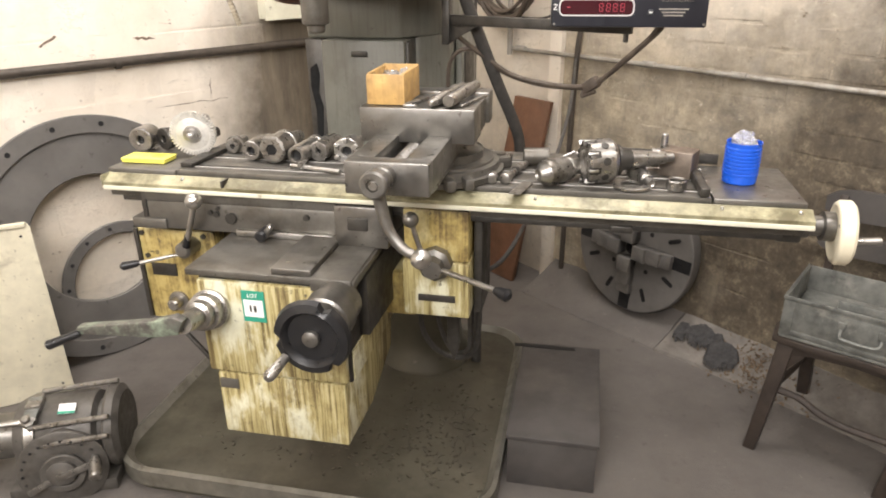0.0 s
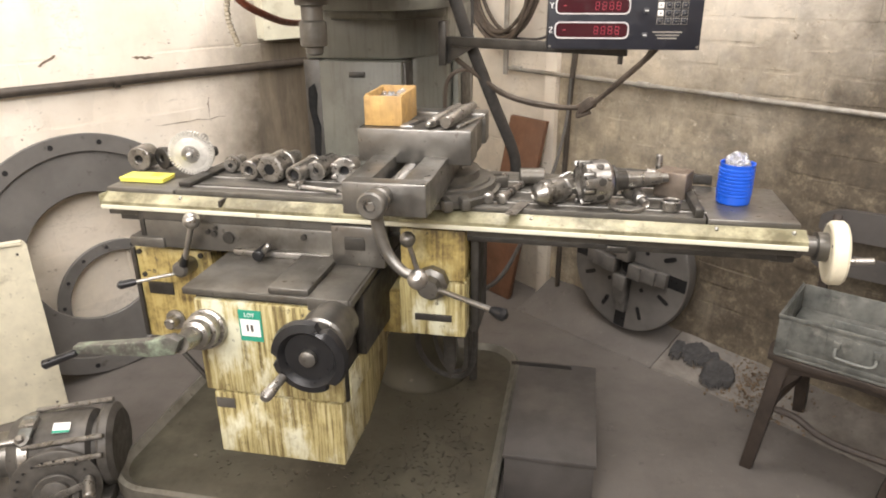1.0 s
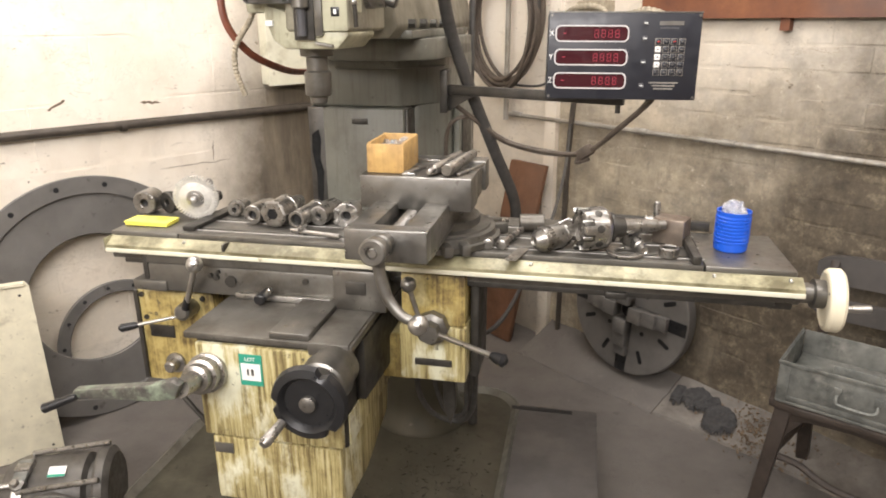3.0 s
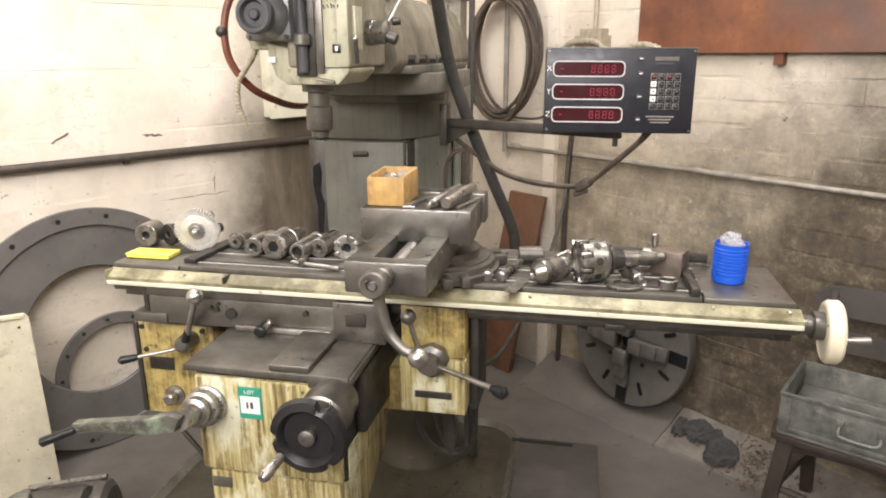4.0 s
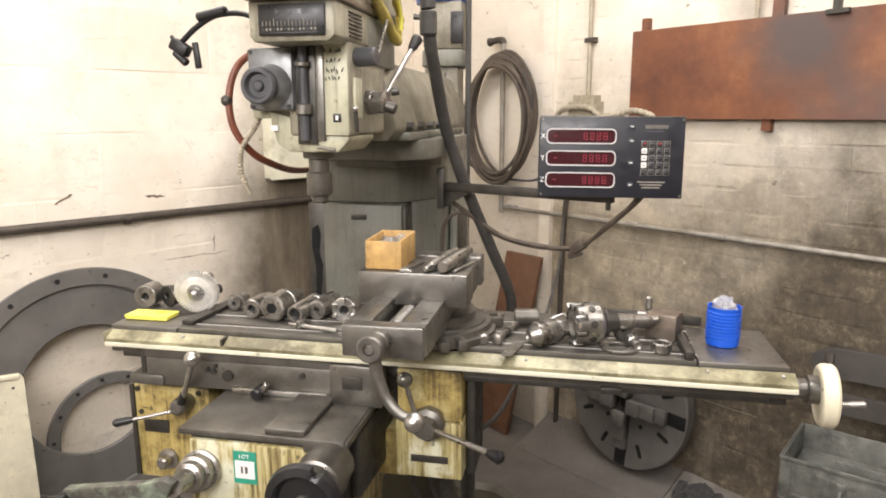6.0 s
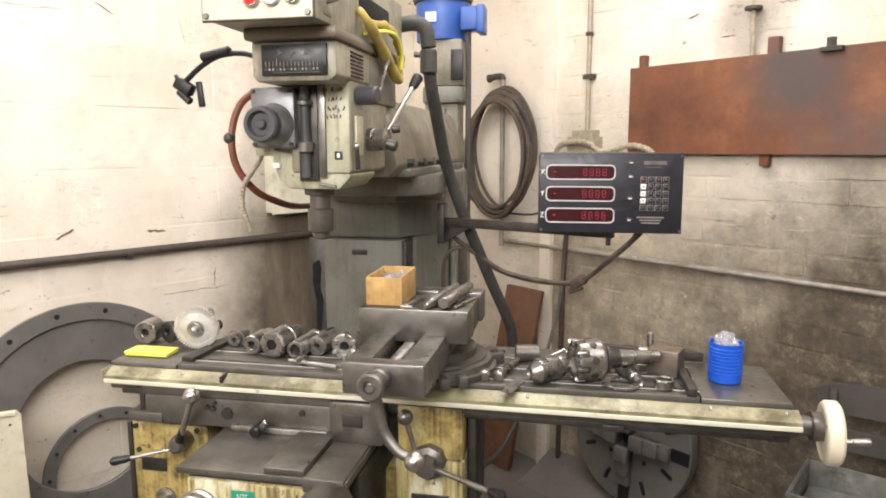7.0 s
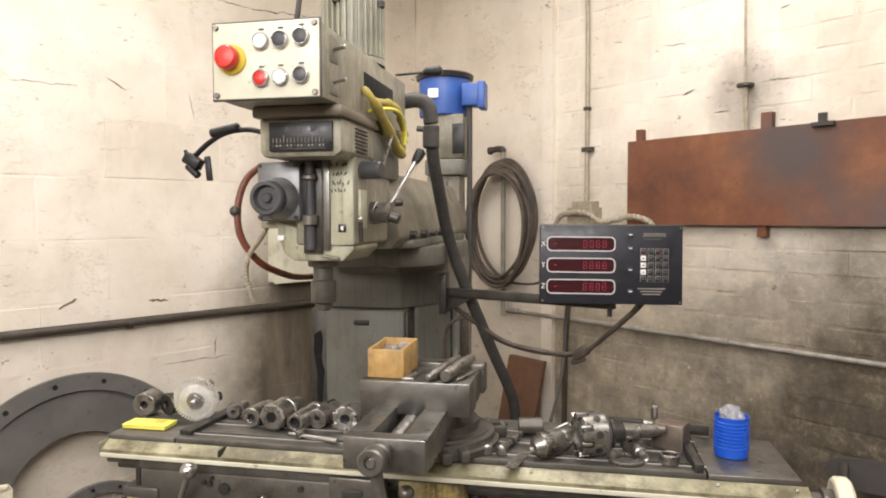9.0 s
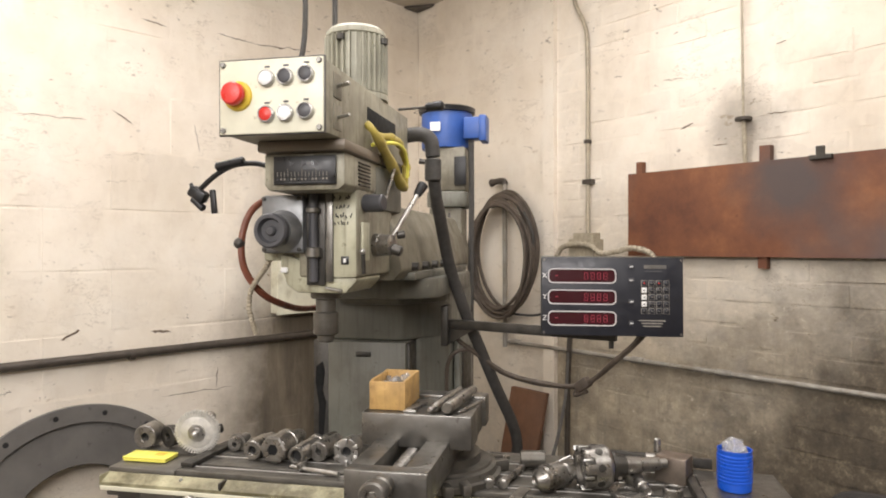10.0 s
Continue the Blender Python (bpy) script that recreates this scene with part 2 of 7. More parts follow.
# matte black that puts the shade inside recesses into colour
M_RECESS_SHADE = plain("recess_shade_black", (0.006, 0.006, 0.006), 0.95, 0, 0.2, 40, 0.0)
M_PALE = plain("pale_print", (0.62, 0.60, 0.60), 0.5, 0, 0.1, 40, 0.0)
M_RUBBER = plain("dusty_black_rubber", (0.062, 0.058, 0.053), 0.65, 0, 0.3, 40, 0.2)
M_HOSE = plain("dusty_brown_black_hose", (0.10, 0.078, 0.06), 0.6, 0, 0.35, 30, 0.2)
M_WHEEL = plain("cream_plastic", (0.78, 0.72, 0.55), 0.45, 0, 0.06, 20, 0.05)
M_BLUE = plain("blue_plastic", (0.012, 0.10, 0.62), 0.35, 0, 0.08, 20, 0.03)
M_BLUEPAINT = plain("blue_machine_paint", (0.03, 0.09, 0.33), 0.4, 0, 0.2, 20, 0.1)
M_RING = plain("grey_steel_plate", (0.165, 0.157, 0.146), 0.55, 0.35, 0.2, 8, 0.15, (0.10, 0.09, 0.078), 0.60)
M_JAW = plain("grey_cast_jaw", (0.165, 0.157, 0.145), 0.55, 0.3, 0.25, 20, 0.2, (0.09, 0.08, 0.07), 0.56)
M_CHIPPED = plain("dirty_cream_sheet_paint", (0.74, 0.69, 0.53), 0.45, 0, 0.14, 16, 0.12, (0.22, 0.18, 0.12), 0.56)
M_BASE = plain("grimy_cast_iron_base", (0.090, 0.083, 0.060), 0.42, 0.2, 0.4, 7, 0.35, (0.030, 0.025, 0.016), 0.49)


def rust_build(nt, b, n):
    col = n.ramp(n.noise(5, 8, 0.7), (0.3, (0.10, 0.036, 0.02)), (0.52, (0.18, 0.068, 0.031)), (0.72, (0.27, 0.112, 0.046)))
    grey = n.ramp(n.noise(1.5, 5, 0.55), (0.50, 0.0), (0.68, 0.85))
    col = n.mix(grey, col, (0.105, 0.085, 0.08))
    spots = n.ramp(n.noise(30, 6, 0.75), (0.62, 0.0), (0.70, 0.6))
    col = n.mix(spots, col, (0.09, 0.035, 0.02))
    # one large bare patch where the paint has gone grey
    far = nt.nodes.new("ShaderNodeVectorMath")
    far.operation = "DISTANCE"
    far.inputs[1].default_value = (0.63, 2.20, 1.60)
    n.link(n.geo.outputs["Position"], far.inputs[0])
    reach = n.math("ADD", n.math("DIVIDE", far.outputs["Value"], 0.36), n.math("MULTIPLY", n.math("SUBTRACT", n.noise(7, 6, 0.6), 0.3), 0.6))
    n.link(n.mix(n.ramp(reach, (0.25, 0.9), (0.70, 0.0)), col, (0.075, 0.062, 0.06)), b.inputs["Base Color"])
    b.inputs["Roughness"].default_value = 0.55
    n.bump(b, n.noise(40, 6), 0.2, 0.002)


M_RUSTBOARD = mat("rust_brown_steel_sheet", rust_build)
M_WOOD = plain("yellow_wood", (0.52, 0.33, 0.12), 0.55, 0, 0.28, 26, 0.2, (0.20, 0.105, 0.04), 0.52, runs=0.35)
M_DARKWOOD = plain("dark_stained_wood", (0.045, 0.034, 0.027), 0.5, 0, 0.35, 25, 0.15)
M_REDWOOD = plain("red_brown_plank_wood", (0.175, 0.085, 0.047), 0.6, 0, 0.3, 12, 0.2, (0.10, 0.055, 0.035), 0.54, runs=0.4)
M_YELLOW = plain("yellow_plastic", (0.86, 0.80, 0.14), 0.4, 0, 0.06, 30, 0.03)
M_YELLOWHOSE = plain("yellow_vinyl", (0.50, 0.40, 0.09), 0.4, 0, 0.25, 40, 0.1, (0.24, 0.19, 0.07), 0.52)
M_REDHOSE = plain("red_brown_rubber", (0.17, 0.05, 0.025), 0.45, 0, 0.2, 40, 0.1)
M_CASE = plain("scuffed_grey_metal", (0.165, 0.17, 0.155), 0.55, 0.3, 0.45, 26, 0.4, (0.36, 0.35, 0.31), 0.56)
M_PALELINER = plain("scuffed_pale_grey_metal", (0.30, 0.295, 0.265), 0.5, 0.4, 0.35, 24, 0.3, (0.12, 0.115, 0.10), 0.52)
M_SAW = plain("pale_dulled_steel", (0.66, 0.64, 0.59), 0.5, 0.3, 0.2, 50, 0.08, (0.30, 0.27, 0.23), 0.60)
M_BLUEGREY = plain("worn_blue_grey_metal", (0.26, 0.265, 0.27), 0.42, 0.5, 0.25, 20, 0.1, (0.12, 0.115, 0.105), 0.56)
M_CAST = plain("dusty_grey_cast_iron", (0.115, 0.107, 0.096), 0.5, 0.35, 0.35, 24, 0.25, (0.05, 0.043, 0.034), 0.54)
M_RAG = plain("black_oily_cloth", (0.045, 0.043, 0.042), 0.9, 0, 0.4, 60, 0.4)
M_WHITE = plain("white_paper", (0.82, 0.82, 0.80), 0.6, 0, 0.04, 40, 0.02)
M_TEAL = plain("green_label_print", (0.03, 0.30, 0.20), 0.55, 0, 0.08, 40, 0.02)
M_RED = plain("red_plastic", (0.62, 0.03, 0.02), 0.35, 0, 0.08, 40, 0.03)
M_AMBER = plain("yellow_ring_plastic", (0.72, 0.52, 0.06), 0.4, 0, 0.08, 40, 0.03)
M_PIPE = plain("galvanised_conduit", (0.35, 0.325, 0.285), 0.55, 0.3, 0.3, 25, 0.2, (0.19, 0.155, 0.11), 0.53)
M_DARKPIPE = plain("black_painted_pipe", (0.075, 0.062, 0.05), 0.5, 0.2, 0.3, 25, 0.15)
M_DRO = plain("dark_blue_grey_panel", (0.018, 0.019, 0.026), 0.4, 0, 0.15, 30, 0.04)
M_GREY = plain("dark_grey_plastic", (0.06, 0.06, 0.065), 0.4, 0, 0.2, 30, 0.05)
M_LENS = plain("dark_red_display_window", (0.05, 0.012, 0.016), 0.15, 0, 0.05, 30, 0.0)
M_DIRT = plain("rusty_floor_dirt", (0.15, 0.105, 0.065), 0.9, 0, 0.4, 25, 0.5)
M_RIM = plain("worn_rim_iron", (0.19, 0.18, 0.15), 0.45, 0.3, 0.35, 14, 0.25, (0.08, 0.07, 0.05), 0.55)
M_CHIP = plain("steel_chips", (0.13, 0.118, 0.095), 0.45, 0.7, 0.5, 60, 0.0)
M_STEP = plain("dark_grey_painted_box", (0.068, 0.062, 0.058), 0.55, 0, 0.3, 8, 0.2, (0.10, 0.09, 0.08), 0.56)
M_SHEET = plain("brown_grey_sheet", (0.17, 0.14, 0.105), 0.35, 0.1, 0.2, 3, 0.1, (0.10, 0.085, 0.07), 0.55)
M_MINT = plain("flaking_mint_paint_on_steel", (0.12, 0.112, 0.10), 0.45, 0.4, 0.3, 60, 0.15, (0.36, 0.45, 0.33), 0.50)
M_SPIRAL = plain("dirty_cream_braid", (0.42, 0.37, 0.28), 0.6, 0.2, 0.3, 60, 0.2)
M_CEIL = plain("cream_painted_ceiling", (0.55, 0.50, 0.42), 0.8, 0, 0.1, 4, 0.1)


def led_build(nt, b, n):
    b.inputs["Base Color"].default_value = (0.25, 0.01, 0.03, 1)
    b.inputs["Emission Color"].default_value = (1.0, 0.03, 0.10, 1)
    b.inputs["Emission Strength"].default_value = 0.10


M_LED = mat("red_led", led_build)


def film_build(nt, b, n):
    b.inputs["Base Color"].default_value = (0.9, 0.9, 0.88, 1)
    b.inputs["Transmission Weight"].default_value = 0.75
    b.inputs["Roughness"].default_value = 0.22
    n.bump(b, n.noise(60, 5), 0.6, 0.004)


M_FILM = mat("clear_plastic_film", film_build)


# ---- shapes ----
def V(*a):
    return Vector(a)


def fresh():
    return bmesh.new()


def add(bm, other):
    me = bpy.data.meshes.new("tmp")
    other.to_mesh(me)
    other.free()
    bm.from_mesh(me)
    bpy.data.meshes.remove(me)
    return bm


def joined(*bms):
    bm = bms[0]
    for o in bms[1:]:
        add(bm, o)
    return bm


def moved(bm, m):
    bmesh.ops.transform(bm, matrix=m, verts=bm.verts)
    return bm


def box(x0, x1, y0, y1, z0, z1, bevel=0.003, seg=2):
    bm = fresh()
    bmesh.ops.create_cube(bm, size=1)
    for v in bm.verts:
        v.co = V(x0 + (v.co.x + 0.5) * (x1 - x0), y0 + (v.co.y + 0.5) * (y1 - y0), z0 + (v.co.z + 0.5) * (z1 - z0))
    if bevel:
        bmesh.ops.bevel(bm, geom=bm.edges[:], offset=bevel, segments=seg, affect="EDGES", profile=0.5)
    return bm


def frame_of(axis):
    axis = Vector(axis).normalized()
    side = axis.cross(V(0, 0, 1) if abs(axis.z) < 0.9 else V(0, 1, 0)).normalized()
    return axis, side, axis.cross(side)


def lathe(p, axis, profile, seg=28):
    """Turn a profile of (distance along the axis, radius) round the axis from p; closed at both ends."""
    bm = fresh()
    axis, s, u = frame_of(axis)
    p = Vector(p)
    rings = []
    for h, r in profile:
        c = p + axis * h
        if r <= 1e-6:
            rings.append([bm.verts.new(c)])
        else:
            rings.append([bm.verts.new(c + (s * math.cos(a) + u * math.sin(a)) * r) for a in (2 * math.pi * k / seg for k in range(seg))])
    for a, b in zip(rings, rings[1:]):
        for k in range(seg):
            f = [a[k % len(a)], a[(k + 1) % len(a)], b[(k + 1) % len(b)], b[k % len(b)]]
            f = list(dict.fromkeys(f))
            if len(f) > 2:
                bm.faces.new(f)
    for r in (rings[0], rings[-1]):
        if len(r) > 2:
            bm.faces.new(r)
    bmesh.ops.recalc_face_normals(bm, faces=bm.faces)
    return bm


def rod(p0, p1, r, r2=None, seg=20, edge=0.0):
    p0, p1 = Vector(p0), Vector(p1)
    d = (p1 - p0).length
    r2 = r if r2 is None else r2
    e = min(edge, d * 0.4)
    prof = [(0, r - e), (e, r), (d - e, r2), (d, r2 - e)] if e else [(0, r), (d, r2)]
    return lathe(p0, p1 - p0, prof, seg)


def ball(c, r, seg=20, squash=1.0):
    n = 10
    return lathe(Vector(c) - V(0, 0, r * squash), (0, 0, 1), [(r * squash * (1 - math.cos(math.pi * k / n)), r * math.sin(math.pi * k / n)) for k in range(n + 1)], seg)


def smooth_path(points, steps=6):
    pts = [Vector(p) for p in points]
    ext = [2 * pts[0] - pts[1], *pts, 2 * pts[-1] - pts[-2]]
    out = []
    for a, b, c, d in zip(ext, ext[1:], ext[2:], ext[3:]):
        for k in range(steps):
            t = k / steps
            out.append(0.5 * (2 * b + (c - a) * t + (2 * a - 5 * b + 4 * c - d) * t * t + (3 * b - a - 3 * c + d) * t**3))
    return out + [pts[-1]]


def tube(points, r, seg=10, steps=6, radii=None):
    """A tube along a smooth line through the points."""
    path = smooth_path(points, steps) if steps else [Vector(p) for p in points]
    bm = fresh()
    up = None
    prev = None
    n = len(path)
    for k, p in enumerate(path):
        d = (path[min(k + 1, n - 1)] - path[max(k - 1, 0)]).normalized()
        if up is None:
            up = frame_of(d)[1]
        up = (up - d * up.dot(d)).normalized()
        w = d.cross(up)
        rr = radii(k / (n - 1)) if radii else r
        ring = [bm.verts.new(p + (up * math.cos(a) + w * math.sin(a)) * rr) for a in (2 * math.pi * j / seg for j in range(seg))]
        if prev:
            for j in range(seg):
                bm.faces.new((prev[j], prev[(j + 1) % seg], ring[(j + 1) % seg], ring[j]))
        else:
            bm.faces.new(ring)
        prev = ring
    bm.faces.new(prev)
    bmesh.ops.recalc_face_normals(bm, faces=bm.faces)
    return bm


def prism(outline, place, depth, bevel=0.0):
    """Push a flat outline of (a, b) by depth: place(a, b, d) gives the point."""
    bm = fresh()
    lo = [bm.verts.new(place(a, b, 0)) for a, b in outline]
    hi = [bm.verts.new(place(a, b, depth)) for a, b in outline]
    bm.faces.new(lo)
    bm.faces.new(hi)
    n = len(lo)
    for k in range(n):
        bm.faces.new((lo[k], lo[(k + 1) % n], hi[(k + 1) % n], hi[k]))
    bmesh.ops.recalc_face_normals(bm, faces=bm.faces)
    if bevel:
        bmesh.ops.bevel(bm, geom=bm.edges[:], offset=bevel, segments=2, affect="EDGES", profile=0.5)
    return bm


def xz(y):
    return lambda a, b, d: V(a, y + d, b)


def xy(z):
    return lambda a, b, d: V(a, b, z + d)


def yz(x):
    return lambda a, b, d: V(x + d, a, b)


def ring_shape(c, axis, r_out, r_in, depth, seg=48, edge=0.003):
    e = edge
    bm = fresh()
    axis, s, u = frame_of(axis)
    c = Vector(c)
    prof = [(0, r_in + e), (0, r_out - e), (e, r_out), (depth - e, r_out), (depth, r_out - e), (depth, r_in + e), (depth - e, r_in), (e, r_in)]
    rows = [[bm.verts.new(c + axis * h + (s * math.cos(a) + u * math.sin(a)) * r) for h, r in prof] for a in (2 * math.pi * k / seg for k in range(seg))]
    m = len(prof)
    for k in range(seg):
        a, b = rows[k], rows[(k + 1) % seg]
        for j in range(m):
            bm.faces.new((a[j], b[j], b[(j + 1) % m], a[(j + 1) % m]))
    bmesh.ops.recalc_face_normals(bm, faces=bm.faces)
    return bm


def round_rect(x0, x1, y0, y1, r, n=5):
    pts = []
    for cx, cy, a0 in ((x1 - r, y1 - r, 0), (x0 + r, y1 - r, 90), (x0 + r, y0 + r, 180), (x1 - r, y0 + r, 270)):
        pts += [(cx + r * math.cos(radians(a0 + 90 * k / n)), cy + r * math.sin(radians(a0 + 90 * k / n))) for k in range(n + 1)]
    return pts


def mesh_object(name, bm, material, sharp=32):
    me = bpy.data.meshes.new(name)
    bm.to_mesh(me)
    bm.free()
    me.materials.append(material)
    me.polygons.foreach_set("use_smooth", [True] * len(me.polygons))
    me.set_sharp_from_angle(angle=radians(sharp))
    return new(name, me)


def thing(name, base, label, category, group="", kind=""):
    ob = new(name)
    ob.empty_display_size = 0.05
    ob.location = base
    return tagged(ob, label, category, group, kind)


def part(name, bm, material, parent, label=""):
    ob = mesh_object(name, bm, material)
    ob.parent = parent
    if parent.type == "EMPTY":
        ob.matrix_parent_inverse = Matrix.Translation(-parent.location)
    return tagged(ob, label) if label else ob


def solo(name, bm, material, label, category, group="", kind=""):
    return tagged(mesh_object(name, bm, material), label, category, group, kind)

# ---- room ----
CORNER = V(-0.8475, 3.477, 0)
DIR_R, IN_R = V(0.7695, -0.6386, 0), V(-0.6386, -0.7695, 0)
DIR_L, IN_L = V(-0.5264, -0.8502, 0), V(0.8502, -0.5264, 0)
CEIL = 2.66


def on_r(u, z, off=0.0):
    return CORNER + DIR_R * u + IN_R * off + V(0, 0, z)


def on_l(u, z, off=0.0):
    return CORNER + DIR_L * u + IN_L * off + V(0, 0, z)


def slab(place, u0, u1, z0, z1, o0, o1):
    bm = fresh()
    bmesh.ops.create_cube(bm, size=1)
    for v in bm.verts:
        a, b, c = (t + 0.5 for t in v.co)
        v.co = place(u0 + a * (u1 - u0), z0 + b * (z1 - z0), o0 + c * (o1 - o0))
    bmesh.ops.recalc_face_normals(bm, faces=bm.faces)
    return bm


FAR_L, FAR_R = 5.2, 5.6
def painted_face(place, u0, u1, step, base):
    """The face of a wall's mortar, where old paint fills some joints flush and leaves others open."""
    bm = fresh()
    nu, nz = int((u1 - u0) / step), int(CEIL / step)
    grid = []
    for i in range(nu + 1):
        u = u0 + (u1 - u0) * i / nu
        row = []
        for k in range(nz + 1):
            z = CEIL * k / nz
            fill = noise.noise(V(u * 3.1, z * 4.2, 2.0)) + 0.6 * noise.noise(V(u * 9, z * 11, 5.0))
            row.append(bm.verts.new(place(u, z, base + 0.0013 * max(-1.0, min(1.0, 1.8 * fill)))))
        grid.append(row)
    for a, b in zip(grid, grid[1:]):
        for k in range(nz):
            bm.faces.new((a[k], b[k], b[k + 1], a[k + 1]))
    bmesh.ops.recalc_face_normals(bm, faces=bm.faces)
    return bm


wall_right = solo("wall_north", slab(on_r, -0.2, FAR_R, 0, CEIL, -0.206, -0.008), M_MORTAR_R, "cream painted brick wall blackened by soot low down", "wall", kind="structure")
wall_left = solo("wall_west", slab(on_l, 0.0, FAR_L, 0, CEIL, -0.206, -0.008), M_MORTAR_L, "cream painted block wall with cracked paint", "wall", kind="structure")

for wall, m, place, start, reach in ((wall_right, M_MORTAR_C, on_r, 0.0, 0.95), (wall_right, M_MORTAR_R, on_r, 0.95, 2.62), (wall_left, M_MORTAR_L, on_l, 0.0, 2.80)):
    skin = mesh_object("paint_skin", painted_face(place, start, reach, 0.02, -0.0007), m)
    skin.parent = wall


def back_place(corner, along, inward):
    return lambda u, z, o: corner + along * u + inward * o + V(0, 0, z)


# Unseen walls added behind the camera to close the room and bounce light
end_r, end_l = on_r(FAR_R, 0), on_l(FAR_L, 0)
solo("wall_east", slab(back_place(end_r, DIR_L, -DIR_R), -0.2, FAR_L + 0.9, 0, CEIL, -0.2, 0), M_MORTAR_L, "unseen plain cream wall added to close the room", "wall", kind="structure")
solo("wall_south", slab(back_place(end_l, DIR_R, -DIR_L), -0.2, FAR_R + 0.9, 0, CEIL, -0.2, 0), M_MORTAR_L, "unseen plain cream wall added to close the room", "wall", kind="structure")
solo("floor", box(-9, 9, -9, 6, -0.1, 0, 0), M_FLOOR, "dusty dark grey concrete floor with stains", "floor", kind="structure")
solo("ceiling", box(-9, 9, -9, 6, CEIL, CEIL + 0.1, 0), M_CEIL, "dingy cream painted ceiling", "ceiling", kind="structure")

# a shallow upright rib of plaster where brick meets block
solo("trim", slab(on_r, 0.915, 0.975, 0, CEIL, -0.005, 0.022), M_MORTAR_L, "cream painted plaster rib up the wall", "trim", kind="structure")

# uneven concrete haunch along the foot of the brick wall, cast in two lengths
def haunch(u0, u1, rise):
    bm = fresh()
    n = int((u1 - u0) / 0.03)
    rows = []
    for i in range(n + 1):
        u = u0 + (u1 - u0) * i / n
        wide = 0.215 - 0.07 * min(1, max(0, (u - 1.2) / 0.8)) + 0.012 * noise.noise(V(u * 7, 1, 3)) + 0.005 * noise.noise(V(u * 31, 2, 3))
        row = [bm.verts.new(on_r(u, -0.002, wide)), bm.verts.new(on_r(u, rise, wide - 0.004))]
        for k in range(1, 8):
            f = k / 7
            z = rise + (0.10 - rise) * f**1.2 + 0.006 * noise.noise(V(u * 12, f * 4, 8))
            row.append(bm.verts.new(on_r(u, z, (wide - 0.004) * (1 - f) - 0.004 * f)))
        rows.append(row)
    for a, b in zip(rows, rows[1:]):
        for p, q, r, t in zip(a, a[1:], b[1:], b):
            bm.faces.new((p, q, r, t))
    for end in (rows[0], rows[-1]):
        bm.faces.new(end + [bm.verts.new(end[-1].co * 1.0 - V(0, 0, end[-1].co.z))])
    bmesh.ops.recalc_face_normals(bm, faces=bm.faces)
    return bm


solo("baseboard", haunch(0.99, 1.648, 0.006), M_FLOOR, "rough concrete haunch along the wall foot", "ledge", kind="structure")
solo("baseboard", haunch(1.653, FAR_R, 0.011), M_HAUNCH, "rough concrete haunch along the wall foot", "ledge", kind="structure")


# ---- milling machine ----
mill = thing("milling_machine", (-0.6, 1.75, 0), "grey-green turret milling machine with oil-streaked cream covers", "milling machine")

base = part("base", prism(round_rect(-1.235, -0.170, 1.285, 2.235, 0.135, 10), xy(0.0), 0.055, 0.004), M_BASE, mill, "grimy flat cast base with raised rim")
rim = fresh()
outer, inner = round_rect(-1.245, -0.160, 1.275, 2.245, 0.14, 10), round_rect(-1.215, -0.190, 1.305, 2.215, 0.115, 10)
lo = [rim.verts.new((a, b, 0.02)) for a, b in outer]
mid = [rim.verts.new((a, b, 0.068)) for a, b in outer]
hi = [rim.verts.new((a * 0.6 + c * 0.4, b * 0.6 + d * 0.4, 0.075)) for (a, b), (c, d) in zip(outer, inner)]
inn = [rim.verts.new((a, b, 0.0555)) for a, b in inner]
for p, q in ((lo, mid), (mid, hi), (hi, inn)):
    for k in range(len(p)):
        rim.faces.new((p[k], p[(k + 1) % len(p)], q[(k + 1) % len(p)], q[k]))
bmesh.ops.recalc_face_normals(rim, faces=rim.faces)
part("rim", rim, M_RIM, base)

# column: dovetail slide in front, wider body behind, flared foot
column = part("column", prism([(-0.70, 1.79), (-0.436, 1.79), (-0.368, 1.88), (-0.365, 2.25), (-0.70, 2.25)], xy(0.50), 0.785, 0.008), M_GREEN, mill)
part("slide", box(-0.671, -0.452, 1.70, 1.795, 0.50, 1.157, 0.006), M_GREEN, column)
part("slide_notch", box(-0.4515, -0.444, 1.712, 1.79, 0.50, 1.152, 0.002), M_DARKSTEEL, column)
part("slide_top", prism([(-0.716, 1.725), (-0.468, 1.725), (-0.376, 1.865), (-0.376, 1.90), (-0.716, 1.90)], xy(1.158), 0.122, 0.008), M_GREEN, column)
part("shoulder", prism([(-0.640, 1.710), (-0.470, 1.710), (-0.372, 1.855), (-0.366, 2.24), (-0.640, 2.24)], xy(1.255), 0.028, 0.008), M_GREEN, column)
way = part("slide_way", box(-0.718, -0.672, 1.712, 1.79, 0.45, 1.157, 0.004), M_DARKSTEEL, column)
# flat black shape, the slot's shade put into its colour
part("way_slot", prism([(-0.708, 1.085), (-0.690, 1.098), (-0.684, 1.07), (-0.690, 1.02), (-0.680, 0.985), (-0.688, 0.90), (-0.702, 0.88), (-0.700, 0.98), (-0.710, 1.04)], xz(1.7085), 0.003), M_RECESS_SHADE, way)
part("round_foot", lathe((-0.50, 2.05, 0.05), (0, 0, 1), [(0, 0.165), (0.02, 0.160), (0.05, 0.135), (0.12, 0.125), (0.40, 0.130), (0.452, 0.14)], 40), M_BASE, column, "oily round foot of the column")
part("name_plate", box(-0.590, -0.548, 1.695, 1.701, 1.117, 1.131, 0.001), M_DARKSTEEL, column, "small dark maker's plate")
